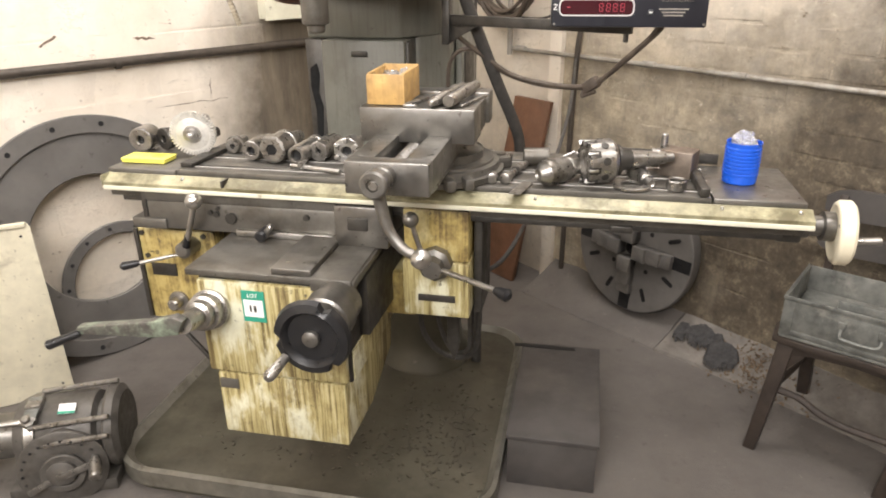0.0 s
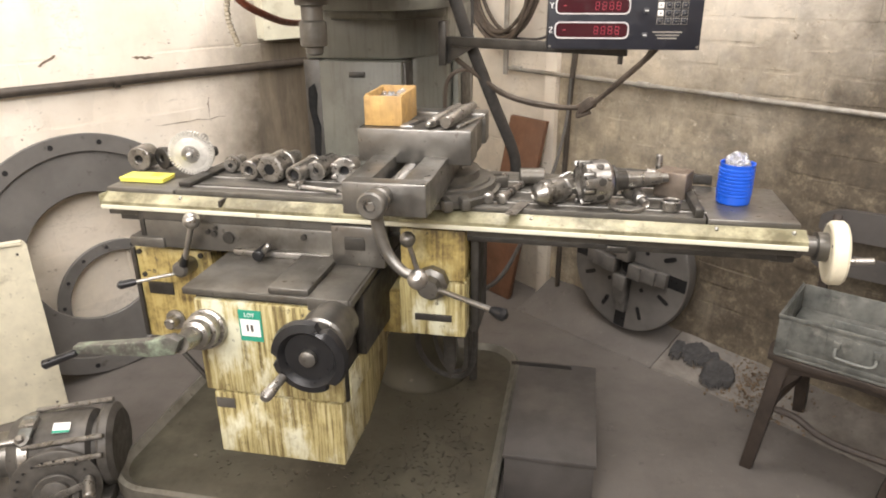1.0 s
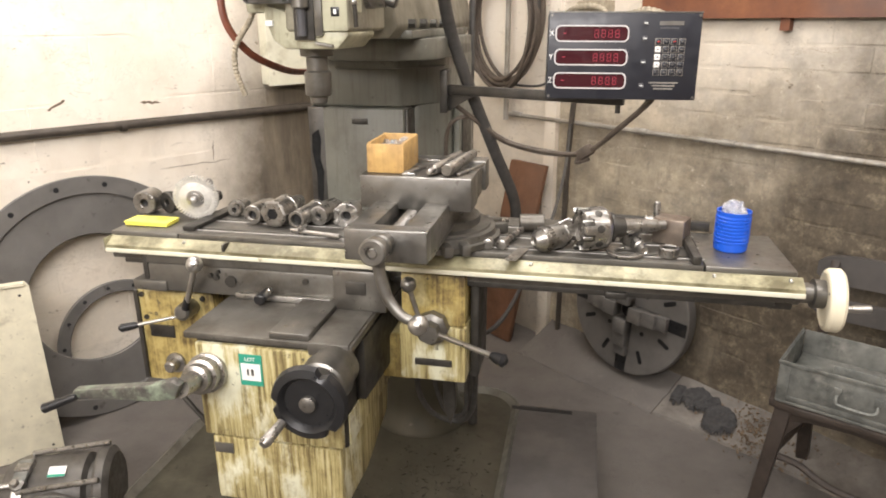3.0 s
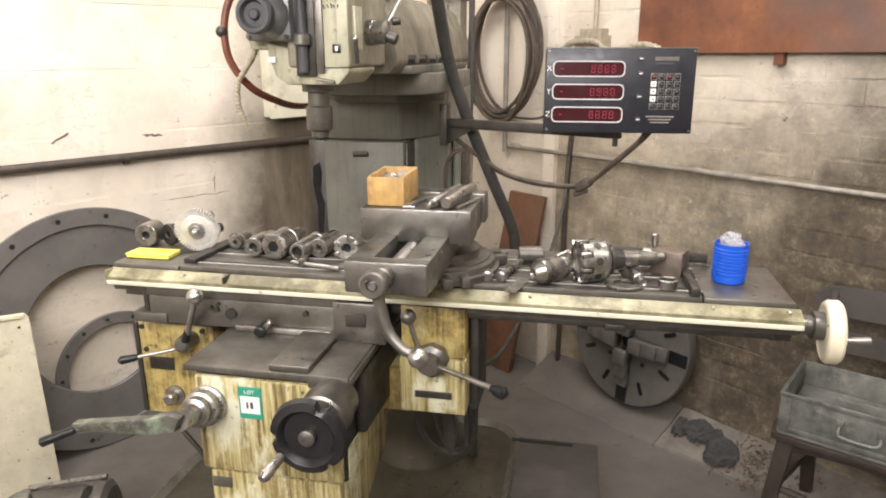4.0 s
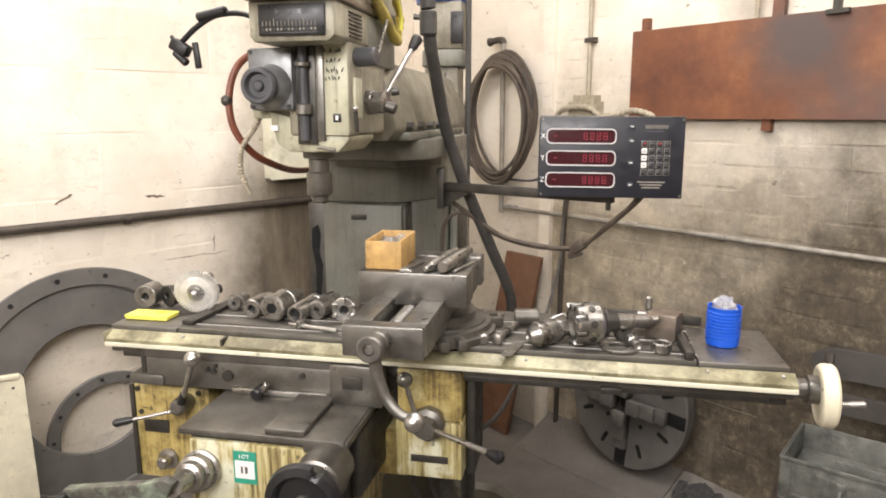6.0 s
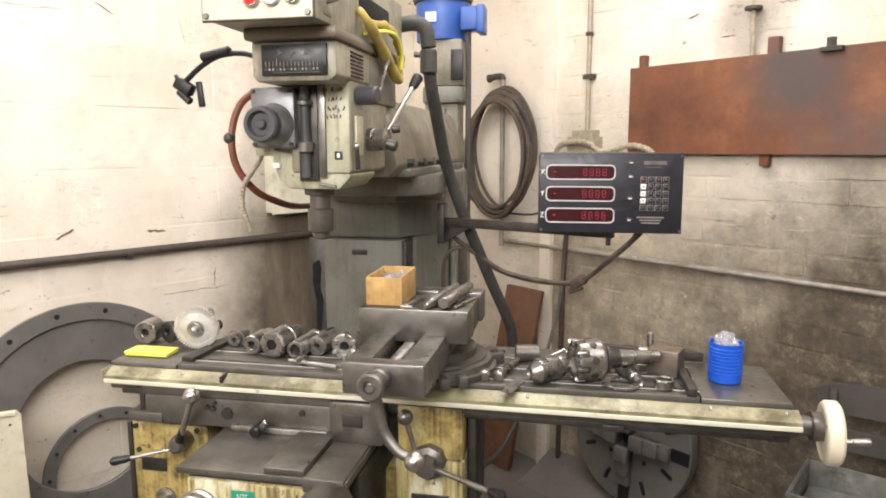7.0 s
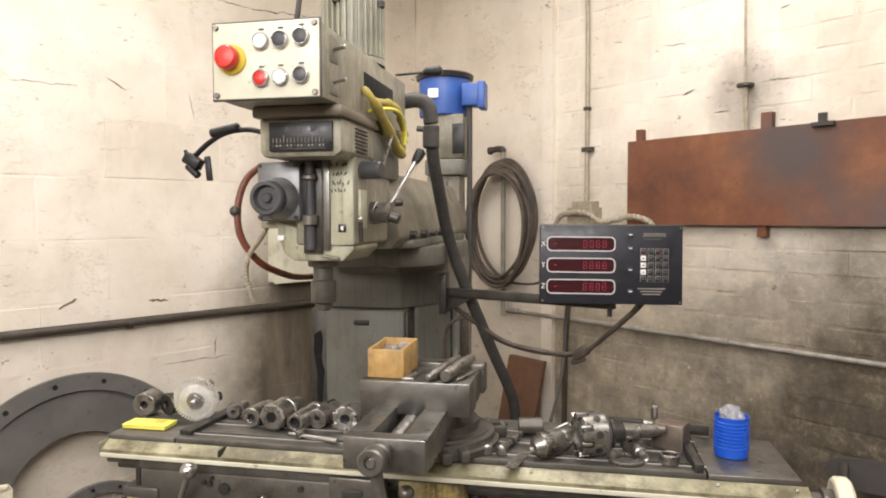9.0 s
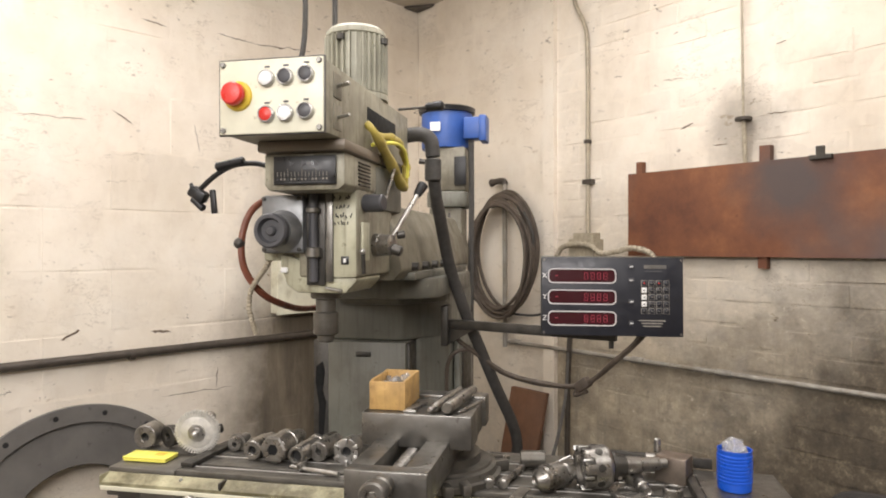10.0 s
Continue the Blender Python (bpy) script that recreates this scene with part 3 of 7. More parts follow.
part("side_step", box(-0.364, -0.345, 1.92, 2.16, 0.50, 1.17, 0.004), M_GREEN, column)
part("side_hatch", box(-0.345, -0.341, 1.95, 2.10, 0.95, 1.10, 0.003), M_DARKSTEEL, column)

# turret and ram
turret = part("turret", prism(round_rect(-0.67, -0.345, 1.56, 2.20, 0.10, 6), xy(1.283), 0.05, 0.006), M_GREEN, mill)
ram = part("ram", prism([(-0.645, 1.335), (-0.405, 1.335), (-0.385, 1.36), (-0.40, 1.44), (-0.43, 1.51), (-0.62, 1.51), (-0.65, 1.44)], xz(1.42), 0.95, 0.008), M_GREEN_LT, mill)
for k in range(5):
    part("clamp_bolt", rod((-0.388, 1.52 + 0.11 * k, 1.365), (-0.372, 1.52 + 0.11 * k, 1.365), 0.011, seg=6), M_DARKSTEEL, ram)
part("clamp_flange", box(-0.66, -0.375, 1.50, 2.22, 1.333, 1.352, 0.004), M_GREEN, ram)

# knee
knee = part("knee", box(-0.695, -0.400, 1.045, 1.70, 0.595, 0.806, 0.006), M_DARKSTEEL, mill, "oily dark iron knee casting")
part("front_cover", box(-0.690, -0.405, 1.030, 1.044, 0.603, 0.800, 0.004), M_STAINED, knee, "cream front cover with oil streaks")
part("lower_cover", prism([(1.033, 0.455), (1.188, 0.450), (1.345, 0.505), (1.362, 0.598), (1.033, 0.598)], yz(-0.678), 0.265, 0.004), M_STAINED, knee, "oil-streaked cream lower cover")
part("way_plate", box(-0.712, -0.380, 1.032, 1.60, 0.806, 0.820, 0.003), M_TABLE, knee, "flat scraped steel slideway")
part("way_lip", box(-0.462, -0.384, 1.026, 1.30, 0.797, 0.8235, 0.003), M_TABLE, knee)
part("way_cover", box(-0.540, -0.462, 1.036, 1.30, 0.8205, 0.833, 0.003), M_STEEL, knee)
part("screw_guard", prism([(1.10, 0.672), (1.30, 0.662), (1.56, 0.64), (1.70, 0.72), (1.70, 0.80), (1.10, 0.80)], yz(-0.3995), 0.02, 0.003), M_DARKSTEEL, knee)

part("side_cover", box(-0.3995, -0.395, 1.046, 1.365, 0.603, 0.668, 0.002), M_STAINED, knee, "oil-streaked cream side cover")
part("repair_patch", box(-0.674, -0.634, 1.0305, 1.0335, 0.563, 0.585, 0.001), M_TABLE, knee, "grey repair patch on the cover")
part("feed_rod", rod((-0.935, 1.27, 0.572), (-0.79, 1.27, 0.395), 0.006, seg=12, edge=0.001), M_DARKSTEEL, knee)

# saddle
saddle = part("saddle", box(-0.893, -0.366, 1.206, 1.56, 0.8215, 0.8845, 0.005), M_TABLE, mill, "oily cast iron saddle")
part("front_plate", box(-0.893, -0.468, 1.204, 1.2205, 0.8845, 0.9075, 0.002), M_TABLE, saddle)
part("end_wiper", box(-0.905, -0.8935, 1.207, 1.2205, 0.824, 0.9075, 0.002), M_DARKSTEEL, saddle)
part("block", box(-0.467, -0.358, 1.180, 1.2205, 0.8205, 0.9065, 0.005), M_STEEL, saddle)
part("block_plate", box(-0.440, -0.398, 1.1775, 1.181, 0.857, 0.884, 0.002), M_DARKSTEEL, saddle)
part("left_lug", box(-0.930, -0.85, 1.200, 1.50, 0.822, 0.846, 0.004), M_TABLE, saddle)
part("gib", box(-0.690, -0.480, 1.196, 1.207, 0.8205, 0.834, 0.002), M_BRIGHT, saddle)
for x, z, r in ((-0.732, 0.863, 0.006), (-0.700, 0.856, 0.012), (-0.745, 0.866, 0.005), (-0.534, 0.868, 0.006), (-0.727, 0.876, 0.004)):
    part("cap_screw", rod((x, 1.199, z), (x, 1.208, z), r, seg=12), M_DARKSTEEL, saddle)
part("lock_knob", rod((-0.622, 1.165, 0.834), (-0.622, 1.206, 0.838), 0.012, 0.009, edge=0.003), M_BLACK, saddle)
part("lock_pin", rod((-0.615, 1.18, 0.838), (-0.598, 1.175, 0.858), 0.006, edge=0.002), M_BRIGHT, saddle)

# boxes hung at both sides of the saddle
leftbox = part("feed_box", box(-0.965, -0.775, 1.25, 1.40, 0.575, 0.801, 0.006), M_GOLD, mill, "cream feed box soaked golden with oil")
part("recess_plate", box(-0.940, -0.879, 1.247, 1.2505, 0.688, 0.718, 0.001), M_DARKSTEEL, leftbox, "dark oily slot plate")
part("edge_strip", box(-0.968, -0.958, 1.244, 1.2505, 0.58, 0.80, 0.001), M_DARKSTEEL, leftbox)
part("stop_knob", lathe((-0.885, 1.25, 0.626), (0, -1, 0.05), [(0, 0.024), (0.006, 0.024), (0.008, 0.014), (0.03, 0.014), (0.034, 0.010)], 20), M_TOOL, leftbox)
for x, z in ((-0.95, 0.79), (-0.945, 0.735), (-0.80, 0.79)):
    part("cover_screw", rod((x, 1.246, z), (x, 1.251, z), 0.006, seg=10), M_DARKSTEEL, leftbox)
rightbox = part("gear_box", box(-0.338, -0.202, 1.20, 1.33, 0.672, 0.792, 0.004), M_STAINED, mill, "oil-streaked cream gear box")
part("upper_cover", box(-0.334, -0.204, 1.205, 1.33, 0.7935, 0.900, 0.004), M_GOLD, rightbox)
part("slot_plate", box(-0.306, -0.230, 1.196, 1.2005, 0.707, 0.721, 0.001), M_DARKSTEEL, rightbox, "dark slotted plate")
part("back_frame", box(-0.200, -0.182, 1.24, 1.36, 0.665, 0.90, 0.005), M_DARKSTEEL, rightbox)
part("bracket", prism([(-0.40, 0.63), (-0.335, 0.63), (-0.24, 0.69), (-0.24, 0.73), (-0.40, 0.73)], xz(1.27), 0.12, 0.004), M_GOLD, mill)

# table with slots, end plates and drip guard
TOP = 0.945
Y0, Y1 = 1.222, 1.49
table = part("table", box(-0.985, 0.392, Y0, Y1, 0.885, 0.925, 0.003), M_TABLE, mill, "long oily T-slotted steel table")
SLOTS = (1.272, 1.345, 1.418)
edges = [Y0 + 0.008]
for s in SLOTS:
    edges += [s - 0.0085, s + 0.0085]
edges.append(Y1)
for a, b in zip(edges[::2], edges[1::2]):
    part("table_rib", box(-0.825, 0.232, a, b, 0.9245, TOP, 0.0015), M_TABLE, table)
part("end_plate", box(0.234, 0.390, Y0 + 0.003, 1.442, 0.9245, TOP + 0.001, 0.003), M_STEEL, table, "plain steel end plate")
part("end_plate", box(-0.983, -0.826, Y0 + 0.003, 1.42, 0.9245, TOP, 0.003), M_TABLE, table)
for s in SLOTS:
    part("slot_edge", box(-0.80, 0.240, s - 0.0118, s - 0.0084, 0.9452, 0.9459, 0), M_EDGE, table)
guard = part("drip_guard", prism([(1.189, 0.914), (1.2215, 0.914), (1.2215, 0.937), (1.215, 0.938), (1.203, 0.931), (1.189, 0.925)], lambda a, b, d: V(-0.972 + d, a, b), 1.368), M_GUARD, table, "cream guard strip along the table front")
part("guard_joint", box(-0.705, -0.700, 1.1885, 1.2155, 0.9255, 0.9395, 0.0005), M_DARKSTEEL, guard)
part("guard_end", box(-0.9755, -0.9722, 1.187, 1.2215, 0.908, 0.939, 0.002), M_GUARD, guard)
part("guard_lip", box(-0.972, 0.396, 1.185, 1.1888, 0.910, 0.9185, 0.001), M_PANEL, guard)
for x in (-0.80, -0.36, -0.08, 0.247, 0.375):
    part("guard_screw", rod((x, 1.205, 0.9315), (x, 1.210, 0.9365), 0.0032, seg=10, edge=0.001), M_BRIGHT, guard)
part("under_strip", box(-0.96, 0.36, 1.225, 1.28, 0.874, 0.8855, 0.002), M_DARKSTEEL, table)

# handwheel at the table end
wheel = part("end_handwheel", lathe((0.457, 1.280, 0.876), (1, -0.10, 0.03), [(0.002, 0.018), (0.002, 0.046), (0.0, 0.050), (0.002, 0.056), (0.007, 0.0595), (0.024, 0.0595), (0.029, 0.055), (0.029, 0.028), (0.025, 0.022)], 48), M_WHEEL, mill, "small cream plastic handwheel")
part("hub", lathe((0.396, 1.285, 0.886), (1, 0, -0.03), [(0, 0.024), (0.018, 0.024), (0.020, 0.019), (0.040, 0.019), (0.042, 0.027), (0.062, 0.027)], 24), M_STEEL, wheel)
part("grip", rod((0.486, 1.262, 0.866), (0.534, 1.262, 0.870), 0.0065, 0.0075, edge=0.002), M_BRIGHT, wheel, "polished steel grip")
part("spoke_screw", rod((0.454, 1.247, 0.90), (0.458, 1.247, 0.90), 0.003, seg=8), M_DARKSTEEL, wheel)
part("end_bracket", box(0.352, 0.397, 1.245, 1.32, 0.862, 0.905, 0.006), M_DARKSTEEL, table)
part("stop_block", box(0.06, 0.10, 1.215, 1.25, 0.872, 0.886, 0.003), M_DARKSTEEL, table)

# cross feed and knee cranks in front
rimmed = lathe((-0.408, 0.885, 0.783), (0, 1, 0), [(0.012, 0.0), (0.012, 0.042), (0.004, 0.046), (0.0, 0.050), (0.004, 0.063), (0.016, 0.066), (0.022, 0.061), (0.024, 0.030), (0.034, 0.026)], 72)
for v in rimmed.verts:
    d = V(v.co.x + 0.408, 0, v.co.z - 0.783)
    if d.length > 0.055:
        a = math.degrees(math.atan2(d.z, d.x)) % 120
        dip = 0.010 * max(0, 1 - (abs(a - 65) / 9) ** 2)
        v.co -= d.normalized() * dip
cross = part("cross_handwheel", rimmed, M_BLACK, mill, "black plastic handwheel")
part("nut", lathe((-0.408, 0.884, 0.783), (0, 1, 0), [(0, 0.009), (0.003, 0.014), (0.012, 0.014)], 20), M_STEEL, cross)
part("grip", lathe((-0.452, 0.885, 0.748), (-0.25, -1, -0.25), [(0, 0.008), (0.02, 0.0085), (0.045, 0.0105), (0.052, 0.007)], 16), M_TOOL, cross, "worn steel grip")
part("dial", lathe((-0.410, 0.915, 0.780), (0, 1, 0), [(0, 0.034), (0.003, 0.040), (0.035, 0.040), (0.038, 0.045), (0.075, 0.047), (0.078, 0.042), (0.118, 0.042)], 36), M_STEEL, cross, "engraved steel dial")
crank = part("knee_crank", lathe((-0.665, 1.032, 0.742), (0.10, -1, 0.24), [(0, 0.038), (0.02, 0.038), (0.022, 0.033), (0.045, 0.033), (0.047, 0.027), (0.065, 0.026), (0.068, 0.018), (0.12, 0.017)], 30), M_TOOL, mill, "steel elevating crank with dial collars")
part("crank_arm", prism([(-0.655, 0.757), (-0.642, 0.785), (-0.66, 0.792), (-0.70, 0.779), (-0.855, 0.753), (-0.86, 0.738), (-0.70, 0.748)], xz(0.900), 0.020, 0.003), M_MINT, crank, "dark crank arm with flaking mint paint")
part("grip", rod((-0.848, 0.902, 0.742), (-0.905, 0.880, 0.722), 0.007, 0.009, edge=0.003), M_BLACK, crank)

# ball levers
lever = part("feed_lever", rod((-0.812, 1.20, 0.785), (-0.757, 1.165, 0.892), 0.006, edge=0.001), M_BRIGHT, mill)
part("lever_ball", ball((-0.754, 1.163, 0.904), 0.017), M_BRIGHT, lever, "polished ball knob")
part("lever_boss", lathe((-0.828, 1.25, 0.770), (0.1, -1, 0.1), [(0, 0.019), (0.03, 0.019), (0.05, 0.0175), (0.055, 0.012)], 20), M_STEEL, lever)
part("lever_arm", rod((-0.832, 1.205, 0.765), (-0.925, 1.175, 0.748), 0.004, 0.004, edge=0.001), M_BRIGHT, lever)
part("grip", lathe((-0.915, 1.178, 0.750), (-0.93, -0.3, -0.17), [(0, 0.005), (0.008, 0.008), (0.036, 0.0095), (0.042, 0.005)], 14), M_BLACK, lever, "black lever grip")
part("ferrule", rod((-0.812, 1.20, 0.787), (-0.798, 1.191, 0.816), 0.0095, 0.007, edge=0.002), M_BLACK, lever)
lever2 = part("table_lever", rod((-0.290, 1.18, 0.81), (-0.304, 1.16, 0.885), 0.005, edge=0.001), M_BRIGHT, mill)
part("lever_ball", ball((-0.306, 1.157, 0.896), 0.0155), M_STEEL, lever2, "dull ball knob")
part("boss", lathe((-0.268, 1.20, 0.795), (0, -1, 0), [(0, 0.034), (0.02, 0.034), (0.028, 0.024), (0.045, 0.02)], 8), M_STEEL, lever2)
part("lever_arm", rod((-0.258, 1.168, 0.794), (-0.135, 1.098, 0.792), 0.0055, edge=0.001), M_BRIGHT, lever2)
part("grip", lathe((-0.138, 1.10, 0.792), (0.78, -0.45, -0.03), [(0, 0.007), (0.012, 0.011), (0.028, 0.0125), (0.034, 0.006)], 16), M_BLACK, lever2, "black knob")

# head
head = part("head", box(-0.535, -0.414, 1.195, 1.44, 1.352, 1.530, 0.008, 3), M_OLIVE, mill, "worn cream milling head")
part("nose", prism([(-0.575, 1.375), (-0.562, 1.338), (-0.540, 1.322), (-0.44, 1.322), (-0.418, 1.345), (-0.418, 1.352), (-0.575, 1.40)], xz(1.20), 0.16, 0.004), M_CREAM, head)
part("gear_cover", box(-0.605, -0.5175, 1.178, 1.33, 1.400, 1.513, 0.006), M_BLUEGREY, head, "grey gear cover with corner screws")
part("side_cover", box(-0.615, -0.53, 1.21, 1.40, 1.385, 1.41, 0.004), M_CREAM, head)
for x, z in ((-0.598, 1.506), (-0.525, 1.506), (-0.525, 1.407), (-0.598, 1.407)):
    part("cover_screw", rod((x, 1.174, z), (x, 1.180, z), 0.004, seg=8), M_DARKSTEEL, head)
hw = part("quill_handwheel", lathe((-0.560, 1.120, 1.443), (0, 1, 0), [(0.002, 0.0), (0.002, 0.007), (0.004, 0.009), (0.010, 0.010), (0.010, 0.020), (0.0, 0.024), (0.0, 0.030), (0.004, 0.033), (0.018, 0.033), (0.022, 0.028), (0.028, 0.024), (0.06, 0.024)], 36), M_GREY, head, "dark grey handwheel")
part("collar", lathe((-0.560, 1.146, 1.443), (0, 1, 0), [(0, 0.032), (0.01, 0.035), (0.033, 0.041)], 30), M_BLUEGREY, hw)
# dark plate on the face stands for the shaded depth of the slot
part("slot_recess", box(-0.5165, -0.478, 1.192, 1.1955, 1.338, 1.516, 0.001), M_DARKSTEEL, head, "flat dark plate for the shaded depth stop slot")
part("stop_rod", rod((-0.499, 1.186, 1.345), (-0.499, 1.186, 1.514), 0.0088, seg=16), M_GREY, head)
part("stop_rod_nut", rod((-0.499, 1.184, 1.392), (-0.499, 1.184, 1.412), 0.0155, seg=16, edge=0.002), M_STEEL, head)
part("stop_rod_nut", rod((-0.499, 1.184, 1.478), (-0.499, 1.184, 1.488), 0.0145, seg=16, edge=0.002), M_STEEL, head)
part("scale", box(-0.476, -0.462, 1.190, 1.1955, 1.345, 1.520, 0.001), M_STEEL, head)
part("badge", box(-0.446, -0.430, 1.192, 1.1955, 1.378, 1.394, 0.001), M_BLACK, head)
part("badge_mark", box(-0.4405, -0.4355, 1.1908, 1.1925, 1.382, 1.390, 0.0), M_WHITE, head)
part("tag", box(-0.572, -0.558, 1.194, 1.1995, 1.362, 1.372, 0.001), M_WHITE, head)
part("front_plate", box(-0.461, -0.416, 1.1932, 1.1952, 1.354, 1.526, 0.0006), M_CREAM, head)
rnd = random.Random(4)
for z in (1.508, 1.490, 1.472, 1.457):
    x = -0.457 + rnd.uniform(0, 0.004)
    while x < -0.428:
        p = V(x + rnd.uniform(-0.002, 0.002), 1.1928, z - rnd.uniform(0.002, 0.005))
        part("marker_stroke", rod(p, p + V(rnd.uniform(-0.003, 0.004), 0, rnd.uniform(0.005, 0.009)), 0.0012, seg=6), M_BLACK, head)
        x += rnd.uniform(0.004, 0.007)
part("nose_rod", rod((-0.475, 1.188, 1.333), (-0.44, 1.180, 1.328), 0.003), M_BRIGHT, head)
neck = part("neck", box(-0.572, -0.402, 1.095, 1.50, 1.5845, 1.6055, 0.005), M_SHEET, head)
part("dial_housing", prism([(-0.566, 1.526), (-0.558, 1.516), (-0.422, 1.516), (-0.410, 1.526), (-0.410, 1.584), (-0.566, 1.584)], xz(1.115), 0.30, 0.003), M_OLIVE, head)
for k in range(7):
    part("louvre", box(-0.4102, -0.4065, 1.19, 1.26, 1.530 + 0.007 * k, 1.533 + 0.007 * k, 0.0008), M_DARKSTEEL, head)
dialp = part("speed_plate", box(-0.545, -0.425, 1.108, 1.1155, 1.526, 1.578, 0.001), M_BLACK, head, "black speed chart plate")
for k in range(15):
    x = -0.537 + k * 0.0068
    part("chart_tick", box(x, x + 0.0007, 1.1066, 1.1082, 1.541, 1.549 + 0.005 * (k % 4 == 3), 0), M_PIPE, dialp)
    part("chart_bar", box(x - 0.001, x + 0.002, 1.1066, 1.1082, 1.534, 1.5375, 0), M_PIPE if k % 3 else M_GREY, dialp)
part("chart_line", box(-0.523, -0.437, 1.1066, 1.1082, 1.5295, 1.531, 0), M_GREY, dialp)
for x in (-0.510, -0.487, -0.462):
    part("chart_mark", lathe((x, 1.1066, 1.564), (0, 1, 0), [(0, 0.006), (0.0015, 0.006)], 3), M_GREY, dialp)
part("lower_housing", box(-0.528, -0.408, 1.30, 1.50, 1.49, 1.58, 0.006), M_GREEN, head)
quill = part("quill", lathe((-0.504, 1.262, 1.218), (0, 0, 1), [(0, 0.013), (0.004, 0.0165), (0.014, 0.0175), (0.017, 0.0245), (0.020, 0.0255), (0.060, 0.0255), (0.063, 0.0205), (0.088, 0.0205), (0.090, 0.0305), (0.104, 0.0315), (0.106, 0.034), (0.126, 0.034)], 30), M_TABLE, head, "bare steel quill and spindle nose")
part("feed_boss", lathe((-0.414, 1.306, 1.416), (1, -0.25, 0), [(0, 0.024), (0.016, 0.024), (0.018, 0.0215), (0.042, 0.0215), (0.046, 0.015)], 28), M_TOOL, head, "bright steel feed boss")
fl = part("feed_lever", rod((-0.378, 1.298, 1.424), (-0.345, 1.406, 1.529), 0.005, edge=0.001), M_BRIGHT, head)
part("grip", lathe((-0.347, 1.401, 1.524), (0.033, 0.108, 0.105), [(0, 0.007), (0.01, 0.010), (0.036, 0.012), (0.042, 0.006)], 16), M_BLACK, fl)
part("knob", rod((-0.372, 1.291, 1.409), (-0.352, 1.291, 1.402), 0.011, edge=0.002), M_DARKSTEEL, head)
part("knob", rod((-0.366, 1.306, 1.436), (-0.350, 1.311, 1.438), 0.008, edge=0.002), M_DARKSTEEL, head)
part("side_plate", box(-0.4142, -0.408, 1.215, 1.255, 1.385, 1.460, 0.002), M_CREAM, head)
part("side_switch", rod((-0.412, 1.235, 1.498), (-0.370, 1.228, 1.498), 0.018, 0.017, seg=18, edge=0.003), M_GREY, head)
part("shift_rod", rod((-0.392, 1.30, 1.50), (-0.385, 1.36, 1.585), 0.004), M_TOOL, head)
part("trip_lever", rod((-0.404, 1.20, 1.40), (-0.404, 1.205, 1.36), 0.004), M_DARKSTEEL, head)
part("trip_ball", ball((-0.404, 1.197, 1.403), 0.006, 12), M_BRIGHT, head)

# control box on top
cb = part("control_box", box(-0.600, -0.413, 1.0225, 1.58, 1.606, 1.730, 0.004), M_OLIVE, mill, "grey cream control box")
part("gasket", box(-0.6035, -0.4095, 1.0205, 1.0245, 1.6025, 1.7335, 0.001), M_DARKSTEEL, cb)
face = part("button_plate", box(-0.601, -0.412, 1.018, 1.0225, 1.605, 1.731, 0.0015), M_PANEL, cb, "pale cream button plate")
for x in (-0.594, -0.419):
    for z in (1.612, 1.724):
        part("plate_screw", rod((x, 1.014, z), (x, 1.020, z), 0.005, seg=10, edge=0.001), M_STEEL, cb)
part("stop_ring", lathe((-0.566, 1.010, 1.670), (0, 1, 0), [(0, 0.021), (0.003, 0.025), (0.009, 0.026)], 28), M_AMBER, face)
part("stop_button", lathe((-0.5665, 0.990, 1.671), (0, 1, 0), [(0, 0.010), (0.001, 0.017), (0.005, 0.0198), (0.014, 0.0198), (0.018, 0.016), (0.022, 0.015)], 28), M_RED, face, "red mushroom stop button")
for x, z, m in ((-0.513, 1.698, M_WHITE), (-0.479, 1.699, M_GREY), (-0.442, 1.702, M_GREY), (-0.5135, 1.637, M_RED), (-0.479, 1.638, M_WHITE), (-0.443, 1.640, M_GREY)):
    part("bezel", ring_shape((x, 1.009, z), (0, 1, 0), 0.0145, 0.011, 0.010, 24, 0.002), M_BRIGHT, face)
    part("push_button", lathe((x, 1.009, z), (0, 1, 0), [(0, 0.009), (0.001, 0.0112), (0.010, 0.0112)], 22), m, face)
    part("legend", box(x - 0.004, x + 0.005, 1.0168, 1.0182, z + 0.018, z + 0.021, 0), M_GREY, face)
# thin black plate on the side stands for the unlit inside
part("opening", box(-0.4135, -0.4115, 1.255, 1.462, 1.648, 1.693, 0.001), M_RECESS_SHADE, cb, "flat black plate for the shaded opening in the box side")
for y, z in ((1.085, 1.695), (1.085, 1.640)):
    part("catch_plate", box(-0.4135, -0.411, y - 0.02, y + 0.02, z - 0.022, z + 0.022, 0.001), M_GREEN_LT, cb)
    part("catch", rod((-0.412, y, z), (-0.385, y - 0.012, z + 0.002), 0.0035, edge=0.001), M_BRIGHT, cb)

# drive motor with cooling fins
motor = part("drive_motor", lathe((-0.478, 1.38, 1.730), (0, 0, 1), [(0, 0.070), (0.012, 0.070), (0.014, 0.058), (0.138, 0.058), (0.140, 0.066), (0.150, 0.065), (0.158, 0.056), (0.160, 0.030), (0.160, 0.0)], 40), M_MOTOR, mill, "olive cream electric motor")
for k in range(30):
    a = 2 * math.pi * k / 30
    fin = moved(box(0.056, 0.069, -0.0016, 0.0016, 0.016, 0.137, 0), Matrix.Translation((-0.478, 1.38, 1.730)) @ Matrix.Rotation(a, 4, "Z"))
    part("fin", fin, M_MOTOR, motor)
